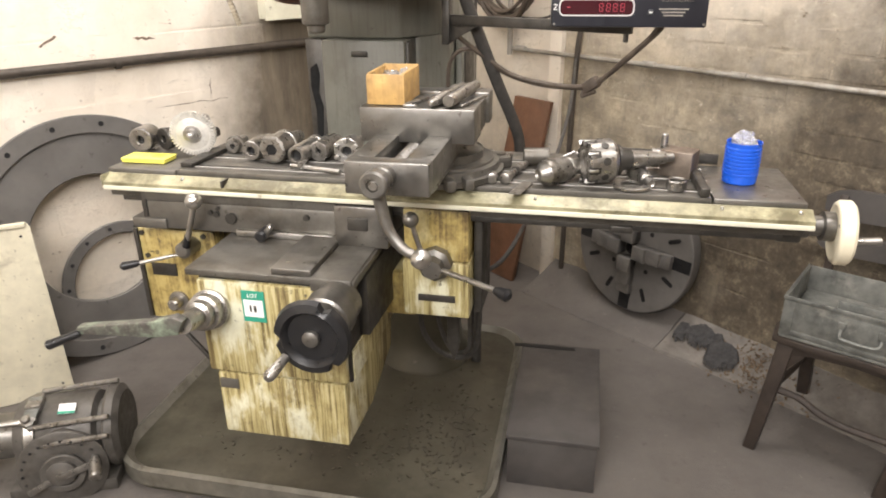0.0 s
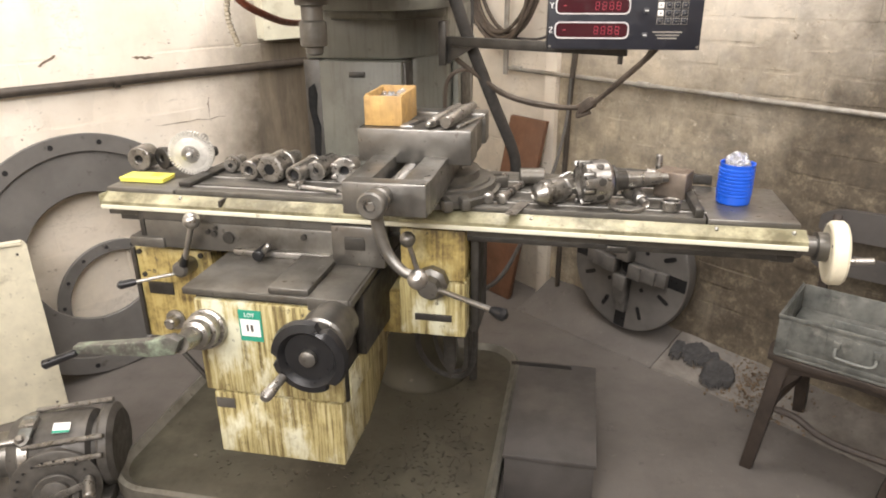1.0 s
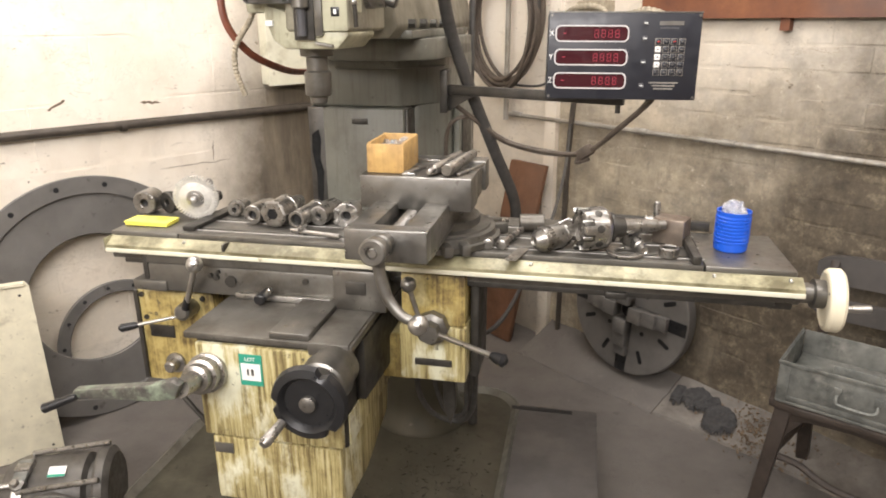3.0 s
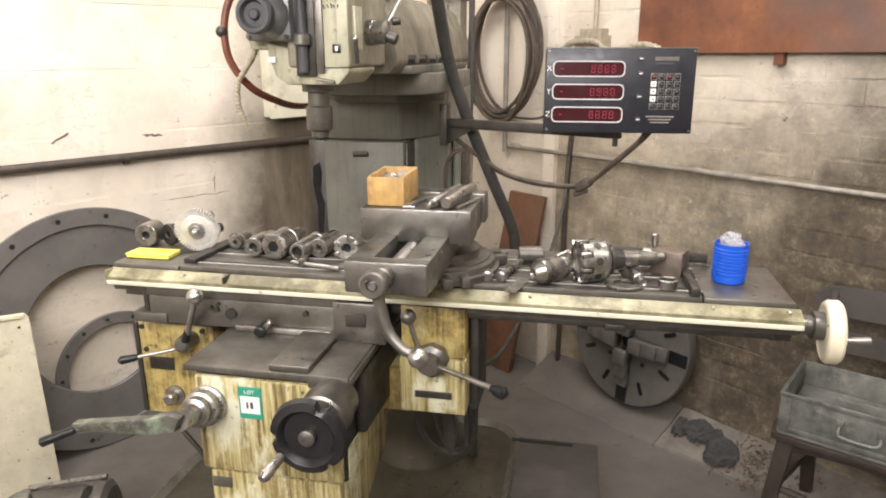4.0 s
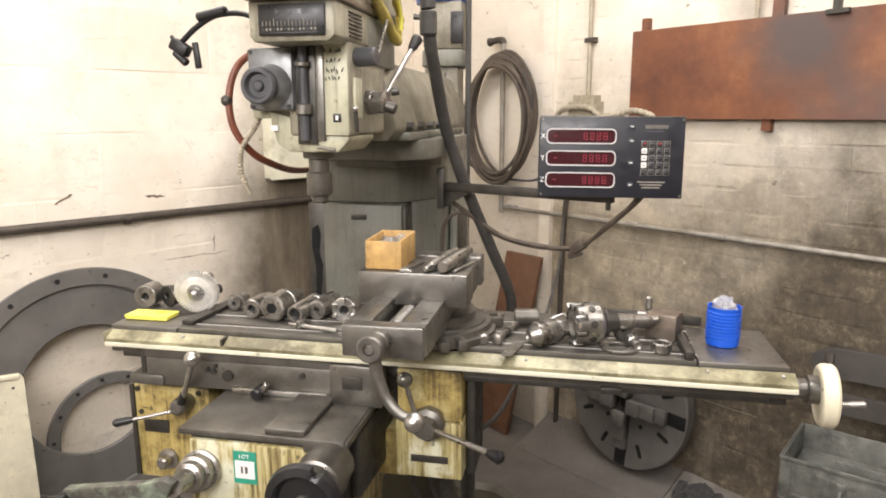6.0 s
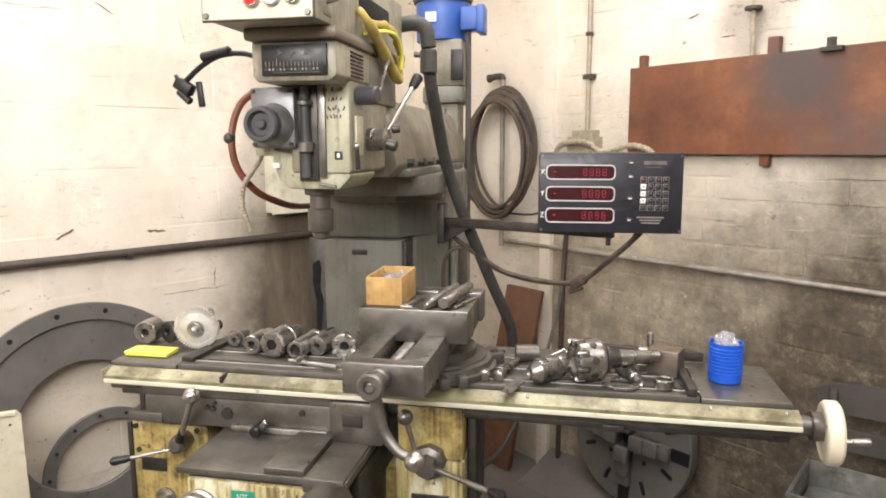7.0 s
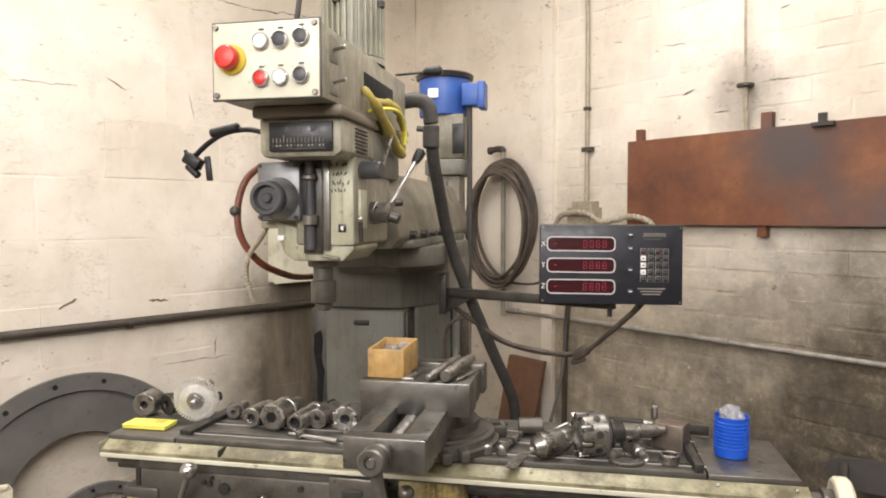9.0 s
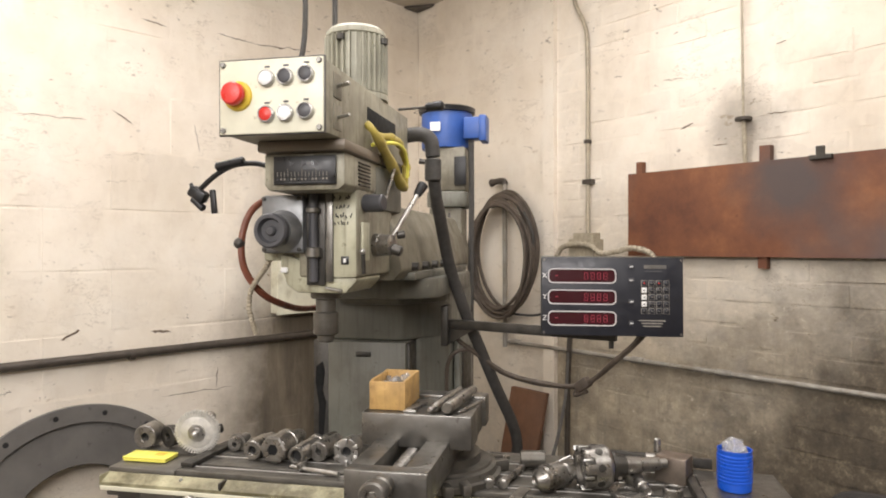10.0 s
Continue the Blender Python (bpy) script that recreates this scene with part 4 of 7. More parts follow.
for a in (-100, -10, 80, 170):
    c = V(-0.478 + 0.068 * math.cos(radians(a)), 1.38 + 0.068 * math.sin(radians(a)), 1.850)
    part("lug", rod(c, c + V(0, 0, 0.012), 0.009, seg=10), M_DARKSTEEL, motor)
part("belt_lever", rod((-0.415, 1.50, 1.735), (-0.345, 1.50, 1.738), 0.003), M_DARKSTEEL, mill)
part("belt_lever_grip", lathe((-0.350, 1.50, 1.738), (1, 0, 0.05), [(0, 0.006), (0.006, 0.010), (0.040, 0.012), (0.045, 0.006)], 14), M_BLACK, mill)

# rear slotting attachment with blue motor
rear = part("slotting_head", box(-0.515, -0.390, 2.28, 2.44, 1.606, 1.76, 0.008), M_GREEN_LT, mill, "olive slotting head below the blue motor")
part("ledge", prism(round_rect(-0.530, -0.385, 2.27, 2.45, 0.03, 4), xy(1.550), 0.055, 0.006), M_GREEN, rear)
part("slide", box(-0.520, -0.405, 2.285, 2.40, 1.33, 1.549, 0.006), M_GREEN_LT, rear)
part("slide_groove", box(-0.452, -0.444, 2.281, 2.286, 1.36, 1.53, 0.001), M_DARKSTEEL, rear)
part("dark_plate", box(-0.428, -0.386, 2.272, 2.28, 1.625, 1.725, 0.003), M_BLACK, rear)
part("lever_stub", rod((-0.56, 2.30, 1.715), (-0.515, 2.31, 1.71), 0.010, 0.008, edge=0.002), M_DARKSTEEL, rear)
bluem = part("blue_motor", lathe((-0.470, 2.36, 1.760), (0, 0, 1), [(0, 0.090), (0.012, 0.092), (0.125, 0.092), (0.128, 0.088)], 40), M_BLUEPAINT, rear, "blue electric motor")
part("fan_cowl", lathe((-0.470, 2.36, 1.885), (0, 0, 1), [(0, 0.088), (0.002, 0.100), (0.016, 0.103), (0.022, 0.095), (0.022, 0.0)], 40), M_BLACK, bluem)
part("terminal_box", box(-0.395, -0.325, 2.27, 2.34, 1.785, 1.86, 0.005), M_BLUEPAINT, bluem)
part("terminal_lid", box(-0.340, -0.315, 2.262, 2.345, 1.775, 1.865, 0.004), M_BLUEPAINT, bluem)
part("label", box(-0.51, -0.475, 2.262, 2.268, 1.815, 1.845, 0), M_WHITE, bluem, "white paper label")
part("drain_pipe", tube([(-0.372, 2.30, 1.79), (-0.372, 2.30, 1.5), (-0.375, 2.30, 1.15), (-0.38, 2.30, 0.35)], 0.010, 8), M_RUBBER, rear)


# ---- lot sticker on the knee ----
def text_part(name, words, size, m, material, parent):
    cu = bpy.data.curves.new(name, "FONT")
    cu.body, cu.size, cu.align_x, cu.align_y, cu.extrude = words, size, "CENTER", "CENTER", 0.0003
    tmp = new(name, cu)
    me = bpy.data.meshes.new_from_object(tmp.evaluated_get(bpy.context.evaluated_depsgraph_get()))
    bpy.data.objects.remove(tmp)
    me.transform(m)
    me.materials.clear()
    me.materials.append(material)
    ob = new(name, me)
    ob.parent = parent
    if parent.type == "EMPTY":
        ob.matrix_parent_inverse = Matrix.Translation(-parent.location)
    return ob


sticker = thing("lot_sticker", (-0.578, 1.028, 0.72), "green and white auction lot sticker on the knee cover", "sticker")
part("backing", box(-0.6005, -0.555, 1.0275, 1.0298, 0.722, 0.786, 0.0004, 1), M_TEAL, sticker)
part("number_field", box(-0.597, -0.5585, 1.0266, 1.0274, 0.733, 0.768, 0), M_WHITE, sticker)
text_part("lettering", "LOT", 0.011, pose(-0.578, 1.0268, 0.7765, 90, 0, 0), M_WHITE, sticker)
part("number_bar", box(-0.585, -0.5815, 1.0258, 1.0265, 0.744, 0.757, 0), M_STEEL, sticker)
part("number_bar", box(-0.577, -0.572, 1.0258, 1.0265, 0.744, 0.757, 0), M_STEEL, sticker)

# ---- machine vice ----
vice = thing("machine_vice", (-0.29, 1.31, 0.9465), "grey steel machine vice on a swivel base", "vice")
part("swivel_base", lathe((-0.285, 1.315, 0.9465), (0, 0, 1), [(0, 0.130), (0.012, 0.132), (0.014, 0.124), (0.026, 0.122), (0.028, 0.112), (0.032, 0.111), (0.033, 0.104)], 56), M_TABLE, vice)
for a in (-62, 28, 118, 208):
    lug = prism([(0.085, -0.03), (0.150, -0.026), (0.150, -0.009), (0.118, -0.009), (0.118, 0.009), (0.150, 0.009), (0.150, 0.026), (0.085, 0.03)], xy(0.0), 0.022, 0.003)
    part("base_lug", moved(lug, Matrix.Translation((-0.285, 1.315, 0.9468)) @ Matrix.Rotation(radians(a), 4, "Z")), M_TABLE, vice)
part("turntable", lathe((-0.285, 1.315, 0.979), (0, 0, 1), [(0, 0.090), (0.016, 0.090), (0.018, 0.084)], 40), M_STEEL, vice)
part("bed_rail", box(-0.372, -0.330, 1.031, 1.40, 0.9985, 1.050, 0.003), M_STEEL, vice, "flat ground bed rail")
part("bed_rail", box(-0.277, -0.232, 1.031, 1.40, 0.9985, 1.050, 0.003), M_STEEL, vice, "flat ground bed rail")
part("bed_end", box(-0.372, -0.232, 0.998, 1.0305, 0.996, 1.051, 0.003), M_STEEL, vice)
part("bed_plate", box(-0.371, -0.233, 1.031, 1.41, 0.992, 0.998, 0.001), M_STEEL, vice)
part("screw", rod((-0.303, 1.02, 1.024), (-0.303, 1.20, 1.024), 0.012, seg=18), M_TOOL, vice)
for y in range(26):
    part("thread", ring_shape((-0.303, 1.045 + 0.006 * y, 1.024), (0, 1, 0), 0.0136, 0.011, 0.003, 16, 0.0008), M_TOOL, vice)
jaw = part("moving_jaw", box(-0.402, -0.190, 1.182, 1.255, 1.036, 1.099, 0.003), M_STEEL, vice, "wide steel jaw")
part("jaw_bridge", box(-0.398, -0.194, 1.256, 1.34, 1.036, 1.093, 0.003), M_TABLE, vice)
part("fixed_jaw", box(-0.402, -0.186, 1.341, 1.385, 1.040, 1.102, 0.004), M_STEEL, vice)
part("jaw_web", prism([(1.20, 0.995), (1.385, 0.995), (1.385, 1.036), (1.182, 1.036)], yz(-0.275), 0.040, 0.002), M_TABLE, vice)
hub = part("crank_hub", lathe((-0.303, 1.000, 1.030), (0.0, -1, 0.06), [(0, 0.017), (0.02, 0.017), (0.022, 0.020), (0.030, 0.020), (0.032, 0.017), (0.05, 0.0175), (0.052, 0.022), (0.068, 0.022), (0.071, 0.019), (0.071, 0.010), (0.066, 0.009)], 28), M_STEEL, vice)
part("crank_nut", rod((-0.303, 0.930, 1.0335), (-0.303, 0.938, 1.0335), 0.007, seg=6), M_BRIGHT, vice)
part("crank_arm", tube([(-0.303, 0.955, 1.022), (-0.297, 0.952, 0.990), (-0.285, 0.948, 0.955), (-0.262, 0.942, 0.930), (-0.240, 0.940, 0.920)], 0.012, 12, 6, lambda t: 0.0108 - 0.0028 * t), M_STEEL, vice, "curved steel crank arm")
part("crank_ball", ball((-0.234, 0.938, 0.917), 0.0165), M_BRIGHT, vice, "bright ball end")

# ---- things on the vice ----
wbox = thing("wooden_box", (-0.35, 1.245, 1.10), "small open yellow wooden box holding clear bags", "box")
wx0, wx1, wy0, wy1 = -0.392, -0.321, 1.199, 1.315
part("front_board", box(wx0, wx1, wy0, wy0 + 0.007, 1.1005, 1.1540, 0.0015), M_WOOD, wbox)
part("back_board", box(wx0, wx1, wy1 - 0.007, wy1, 1.1035, 1.1575, 0.0015), M_WOOD, wbox)
part("side_board", box(wx0, wx0 + 0.006, wy0 + 0.0075, wy1 - 0.0075, 1.1035, 1.1560, 0.0015), M_WOOD, wbox)
part("side_board", box(wx1 - 0.006, wx1, wy0 + 0.0075, wy1 - 0.0075, 1.1035, 1.1560, 0.0015), M_WOOD, wbox)
part("bottom_board", box(wx0, wx1, wy0 + 0.001, wy1 - 0.001, 1.1003, 1.1035, 0), M_WOOD, wbox)
bag = fresh()
bmesh.ops.create_grid(bag, x_segments=14, y_segments=14, size=0.5)
for v in bag.verts:
    v.co = V(-0.3565 + v.co.x * 0.055, 1.257 + v.co.y * 0.098, 1.143 + 0.022 * noise.noise(V(v.co.x * 5, v.co.y * 5, 3)))
solo("plastic_bag", bag, M_FILM, "crumpled clear plastic bag inside the wooden box", "bag")


def boring_bar(p0, p1, r, tip, label):
    p0, p1 = Vector(p0), Vector(p1)
    t = thing("boring_bar", p0, label, "tool bar", "bars on the vice")
    d = (p1 - p0).length
    part("shank", lathe(p0, p1 - p0, [(0, r * 0.85), (0.003, r), (d * 0.72, r), (d * 0.74, r * 0.8), (d * 0.97, r * 0.75), (d, r * 0.5)], 22), M_TOOL, t)
    if tip:
        part("tip", lathe(p0, p0 - p1, [(0, r * 0.62), (0.02, r * 0.6), (0.024, r * 0.3)], 16), M_BRIGHT, t)
    return t


boring_bar((-0.236, 1.176, 1.1145), (-0.213, 1.350, 1.1155), 0.0115, False, "round grey steel bar on the vice jaw")
boring_bar((-0.264, 1.195, 1.1105), (-0.240, 1.350, 1.1135), 0.0095, True, "round grey steel bar with turned end")
solo("cutter_bit", box(-0.322, -0.298, 1.188, 1.198, 1.0995, 1.104, 0.001), M_BRIGHT, "small bright tool bit on the jaw edge", "tool bit")
solo("flat_key", moved(box(-0.004, 0.004, -0.055, 0.055, 0, 0.005, 0.001), pose(-0.203, 1.25, 1.1, 0, 0, -16)), M_TOOL, "slim steel key lying on the jaw", "key")
solo("flat_key", moved(box(-0.007, 0.007, -0.035, 0.035, 0, 0.006, 0.001), pose(-0.305, 1.228, 1.0998, 0, 0, -14)), M_TOOL, "short flat steel key lying on the jaw", "key")

# ---- tooling on the table ----
TZ = 0.9462
ybox = thing("yellow_box", (-0.92, 1.30, TZ), "flat bright yellow plastic box lid down", "box")
ym = pose(-0.924, 1.287, TZ, 0, 0, 1)
part("tray", moved(box(-0.051, 0.051, -0.0245, 0.0245, 0, 0.0055, 0.002), ym), M_YELLOW, ybox)
part("lid", moved(box(-0.0525, 0.0525, -0.0255, 0.0255, 0.0057, 0.0100, 0.002), ym), M_YELLOW, ybox)
part("label", moved(box(0.012, 0.034, -0.006, 0.014, 0.0100, 0.0105, 0), ym), M_AMBER, ybox)

saw = thing("slitting_cutter", (-0.842, 1.335, TZ), "large pale steel toothed milling cutter on its arbor", "milling cutter")
teeth = []
for k in range(46):
    a0 = 2 * math.pi * k / 46
    teeth += [(0.0405 * math.cos(a0), 0.0405 * math.sin(a0)), (0.053 * math.cos(a0 + 0.02), 0.053 * math.sin(a0 + 0.02)), (0.0525 * math.cos(a0 + 0.075), 0.0525 * math.sin(a0 + 0.075))]
sm = pose(-0.838, 1.330, TZ + 0.0505, 6, 0, 14) @ Matrix.Diagonal((0.94, 0.94, 0.94, 1))
part("blade", moved(prism(teeth, xz(0.0), 0.014), sm), M_SAW, saw, "toothed blade")
part("face", moved(lathe((0, -0.002, 0), (0, 1, 0), [(0, 0.034), (0.002, 0.038)], 36), sm), M_SAW, saw)
part("arbor_nut", moved(lathe((0, -0.012, 0), (0, 1, 0), [(-0.012, 0.004), (-0.010, 0.008), (0.0, 0.009), (0.001, 0.015), (0.005, 0.015), (0.006, 0.020), (0.011, 0.021)], 26), sm), M_BRIGHT, saw)
part("arbor", moved(lathe((0, 0.0145, 0), (0, 1, 0), [(0, 0.024), (0.02, 0.022), (0.03, 0.013), (0.10, 0.012)], 22), sm), M_TOOL, saw)


def holder(x, y, r, length, turn, profile, label, group="toolholders in a row", m=M_TOOL, bore=0.42, category="toolholder"):
    """A turned steel holder lying with its face towards the table front."""
    t = thing("toolholder", (x, y, TZ), label, category, group)
    place = pose(x, y, TZ + r, 0, 0, turn)
    prof = [(length * 0.5, r * bore * 0.9), (0.002, r * bore), (0.0, r * (bore + 0.07)), (0.0, r * 0.92)] + [(h * length, q * r) for h, q in profile]
    part("sleeve", moved(lathe((0, 0, 0), (0, 1, 0), prof, 28), place), m, t)
    # black disc inside stands for the shaded depth of the bore
    part("bore", moved(lathe((0, 0.011, 0), (0, 1, 0), [(0, r * bore * 0.97), (0.002, r * bore * 0.97)], 20), place), M_BLACK, t)
    return t


TAPER = [(0.03, 1.0), (0.35, 1.0), (0.36, 0.8), (0.9, 0.55), (1.0, 0.5)]
holder(-0.983, 1.349, 0.027, 0.05, 6, [(0.05, 1.0), (0.95, 1.0), (1.0, 0.95)], "short round grey steel cutter with a bore", bore=0.33, category="cutter")
knurl = holder(-0.937, 1.368, 0.026, 0.07, -22, [(0.04, 1.0), (0.3, 0.9), (0.32, 0.75), (0.6, 0.75), (0.62, 1.0), (1.0, 0.9)], "dark stepped steel arbor", m=M_DARKSTEEL, bore=0.3, category="arbor")
holder(-0.900, 1.405, 0.022, 0.08, -30, TAPER, "short oily tapered arbor", m=M_DARKSTEEL, bore=0.3, category="arbor")
holder(-0.768, 1.368, 0.0165, 0.07, 4, [(0.05, 1.0), (0.2, 1.0), (0.21, 1.25), (0.3, 1.25), (0.31, 0.7), (1.0, 0.6)], "small collared steel collet", bore=0.3)
holder(-0.699, 1.319, 0.0215, 0.09, -2, [(0.03, 1.0), (0.7, 1.0), (0.72, 0.85), (1.0, 0.8)], "plain round steel collet")
big = holder(-0.642, 1.305, 0.0295, 0.13, -3, [(0.02, 1.0), (0.20, 1.0), (0.21, 0.93), (0.42, 0.93), (0.43, 1.0), (0.5, 1.0), (0.51, 0.7), (1.0, 0.45)], "large collet chuck with flats and tapered shank", bore=0.38)
part("hex_nut", moved(lathe((0, -0.004, 0), (0, 1, 0), [(0.003, 0.0125), (0.0, 0.0135), (0.0, 0.027), (0.003, 0.031), (0.024, 0.031), (0.026, 0.028)], 6), pose(-0.642, 1.305, TZ + 0.031, 0, 0, -3)), M_TOOL, big)
# black disc carries the shade of the bore
part("nut_bore", moved(lathe((0, -0.0025, 0), (0, 1, 0), [(0, 0.0118), (0.001, 0.0118)], 22), pose(-0.642, 1.305, TZ + 0.031, 0, 0, -3)), M_RECESS_SHADE, big)
holder(-0.590, 1.304, 0.020, 0.14, -6, [(0.02, 1.0), (0.62, 1.0), (0.63, 1.12), (0.70, 1.12), (0.71, 0.6), (1.0, 0.5)], "long hollow steel sleeve", bore=0.62)
holder(-0.553, 1.337, 0.0215, 0.10, -4, [(0.02, 1.0), (0.5, 1.0), (0.51, 0.8), (1.0, 0.7)], "round steel collet with a small bore", bore=0.3)
bright = holder(-0.485, 1.327, 0.028, 0.06, 4, [(0.05, 1.0), (0.4, 0.98), (0.42, 0.8), (1.0, 0.75)], "bright shell cutter with worn teeth", m=M_BRIGHT, bore=0.36, category="cutter")
for k in range(6):
    a = k * math.pi / 3
    part("tooth", moved(box(-0.004, 0.004, -0.006, 0.012, 0.018, 0.0295, 0.001), pose(-0.485, 1.327, TZ + 0.028, 0, 0, 4) @ Matrix.Rotation(a, 4, "Y")), M_BRIGHT, bright)
holder(-0.600, 1.420, 0.012, 0.10, -10, TAPER, "thin dark arbor behind the sleeves", m=M_DARKSTEEL, bore=0.3, category="arbor")
holder(-0.520, 1.430, 0.013, 0.09, -12, TAPER, "thin steel arbor behind the sleeves", bore=0.3, category="arbor")

solo("parallel_bar", moved(box(-0.014, 0.014, -0.085, 0.085, 0, 0.009, 0.001), pose(-0.808, 1.335, TZ, 0, 0, -4)), M_DARKSTEEL, "dark flat parallel bar across the table", "steel bar")
span = thing("spanner", (-0.53, 1.262, TZ), "small bright double ended spanner", "spanner")
part("shaft", rod((-0.592, 1.279, TZ + 0.006), (-0.474, 1.252, TZ + 0.006), 0.0042, 0.0055, 12, 0.001), M_BRIGHT, span)
part("knob", ball((-0.565, 1.274, TZ + 0.008), 0.0095, 14), M_BRIGHT, span)
part("cross_bar", rod((-0.565, 1.262, TZ + 0.011), (-0.560, 1.288, TZ + 0.014), 0.005, edge=0.001), M_STEEL, span)


def clamp_bolt(x0, y0, x1, y1):
    t = thing("clamp_bolt", (x0, y0, TZ), "oily dark tee bolt lying on the table", "bolt", "loose clamping bolts")
    a, b = V(x0, y0, TZ + 0.009), V(x1, y1, TZ + 0.010)
    part("stud", rod(a, b, 0.0065, seg=12, edge=0.001), M_TOOL, t)
    part("nut", lathe(a, b - a, [(-0.006, 0.008), (-0.004, 0.0115), (0.012, 0.0115)], 8), M_TOOL, t)
    part("washer", lathe(a + (b - a) * 0.45, b - a, [(0, 0.0098), (0.006, 0.0098)], 6), M_DARKSTEEL, t)
    return t


clamp_bolt(-0.168, 1.252, -0.172, 1.36)
clamp_bolt(-0.142, 1.255, -0.112, 1.36)
clamp_bolt(-0.195, 1.36, -0.150, 1.425)
clamp_bolt(-0.170, 1.33, -0.195, 1.44)
solo("clamp_strap", prism([(-0.03, 0), (0.03, 0), (0.034, 0.016), (0.01, 0.024), (-0.034, 0.016)], lambda a, b, d: pose(-0.185, 1.285, TZ, 0, 0, 62) @ V(a, d, b), 0.03, 0.002), M_TABLE, "thick grey stepped clamp strap", "clamp")
solo("steel_block", rod((-0.120, 1.385, TZ + 0.018), (-0.068, 1.392, TZ + 0.018), 0.018, seg=20, edge=0.002), M_TABLE, "short grey round steel slug", "steel slug")
solo("feeler_strip", moved(box(-0.011, 0.011, -0.04, 0.04, 0, 0.0015, 0), pose(-0.108, 1.226, TZ, 0, 0, -14)), M_TOOL, "thin steel strip hanging over the table edge", "steel strip")

# drill chuck
dchuck = thing("drill_chuck", (-0.05, 1.27, TZ), "keyed steel drill chuck with a tapered shank", "drill chuck")
cm = pose(-0.078, 1.232, TZ + 0.026, 0, 0, -44)
part("jaw_sleeve", moved(lathe((0, 0, 0), (0, 1, 0), [(0.004, 0.006), (0.0, 0.009), (0.004, 0.014), (0.014, 0.020), (0.016, 0.0235), (0.022, 0.0245), (0.030, 0.0245), (0.034, 0.023)], 30), cm), M_TOOL, dchuck)
part("chuck_body", moved(lathe((0, 0.034, 0), (0, 1, 0), [(0, 0.024), (0.032, 0.0245), (0.036, 0.021), (0.038, 0.022), (0.044, 0.022)], 30), cm), M_TOOL, dchuck)
for k in range(24):
    part("gear_tooth", moved(box(-0.0016, 0.0016, 0.024, 0.036, 0.0225, 0.0262, 0), cm @ Matrix.Rotation(k * math.pi / 12, 4, "Y")), M_TOOL, dchuck)
part("taper_shank", moved(lathe((0, 0.078, 0), (0, 1, 0), [(0, 0.019), (0.004, 0.019), (0.006, 0.0165), (0.055, 0.013)], 24), cm), M_TOOL, dchuck)
part("chuck_key", rod((-0.055, 1.315, TZ + 0.030), (-0.015, 1.330, TZ + 0.047), 0.0025), M_BRIGHT, dchuck)

# face mill with a long taper shank
fmill = thing("face_mill", (0.05, 1.29, TZ), "heavy inserted-tooth face mill with a long taper shank", "milling cutter")
fm = pose(0.004, 1.272, TZ + 0.0435, 0, 0, -70)
part("cutter_body", moved(lathe((0, 0, 0), (0, 1, 0), [(0.006, 0.0), (0.006, 0.018), (0.0, 0.024), (0.0, 0.037), (0.004, 0.0405), (0.048, 0.0415), (0.055, 0.037), (0.060, 0.026)], 36), fm), M_TOOL, fmill)
for k in range(8):
    rm = fm @ Matrix.Rotation(k * math.pi / 4 + 0.2, 4, "Y")
    part("insert_pocket", moved(box(-0.008, 0.008, -0.001, 0.022, 0.030, 0.0408, 0.003), rm), M_DARKSTEEL, fmill)
    part("insert", moved(box(-0.004, 0.001, -0.005, 0.014, 0.034, 0.0432, 0.0008), rm), M_BRIGHT, fmill)
for k in range(8):
    rm = fm @ Matrix.Rotation(k * math.pi / 4 + 0.55, 4, "Y")
    part("screw_hole", moved(lathe((0, 0.030, 0.0395), (0, 0, 1), [(0, 0.0075), (0.0022, 0.0075), (0.0026, 0.005)], 14), rm), M_DARKSTEEL, fmill)
part("arbor_flange", moved(lathe((0, 0.060, 0), (0, 1, 0), [(0, 0.030), (0.006, 0.030), (0.008, 0.021), (0.03, 0.019)], 28), fm), M_DARKSTEEL, fmill)
part("taper_shank", moved(lathe((0, 0.090, 0), (0, 1, 0), [(0, 0.018), (0.07, 0.0115), (0.072, 0.009), (0.085, 0.009)], 24), fm), M_TOOL, fmill)

small = thing("taper_sleeve", (0.12, 1.30, TZ), "short tapered steel sleeve with a worn end", "taper sleeve")
sl = pose(0.128, 1.258, TZ + 0.011, 3, 0, 18)
part("tang", moved(lathe((0, 0, 0), (0, 1, 0), [(0.002, 0.004), (0, 0.007), (0.02, 0.009), (0.022, 0.0115), (0.070, 0.0165), (0.072, 0.019), (0.084, 0.019)], 22), sl), M_TOOL, small)
solo("steel_ring", ring_shape((0.173, 1.268, TZ), (0, 0, 1), 0.0185, 0.0135, 0.019, 30, 0.002), M_TOOL, "thick bright steel bearing ring", "ring", "loose rings")
solo("flat_washer", ring_shape((0.094, 1.270, TZ), (0, 0, 1), 0.036, 0.020, 0.006, 36, 0.001), M_TOOL, "wide flat steel washer under the sleeve", "washer", "loose rings")
lug = thing("square_tool_block", (0.19, 1.38, TZ), "brownish square-ended steel tool block", "tool block")
part("block_head", moved(box(-0.030, 0.032, -0.024, 0.024, 0, 0.052, 0.003), pose(0.185, 1.362, TZ, 0, 0, -24)), M_RUSTSTEEL, lug)
part("block_shank", rod((0.135, 1.390, TZ + 0.026), (0.152, 1.390, TZ + 0.026), 0.019, seg=18), M_TOOL, lug)
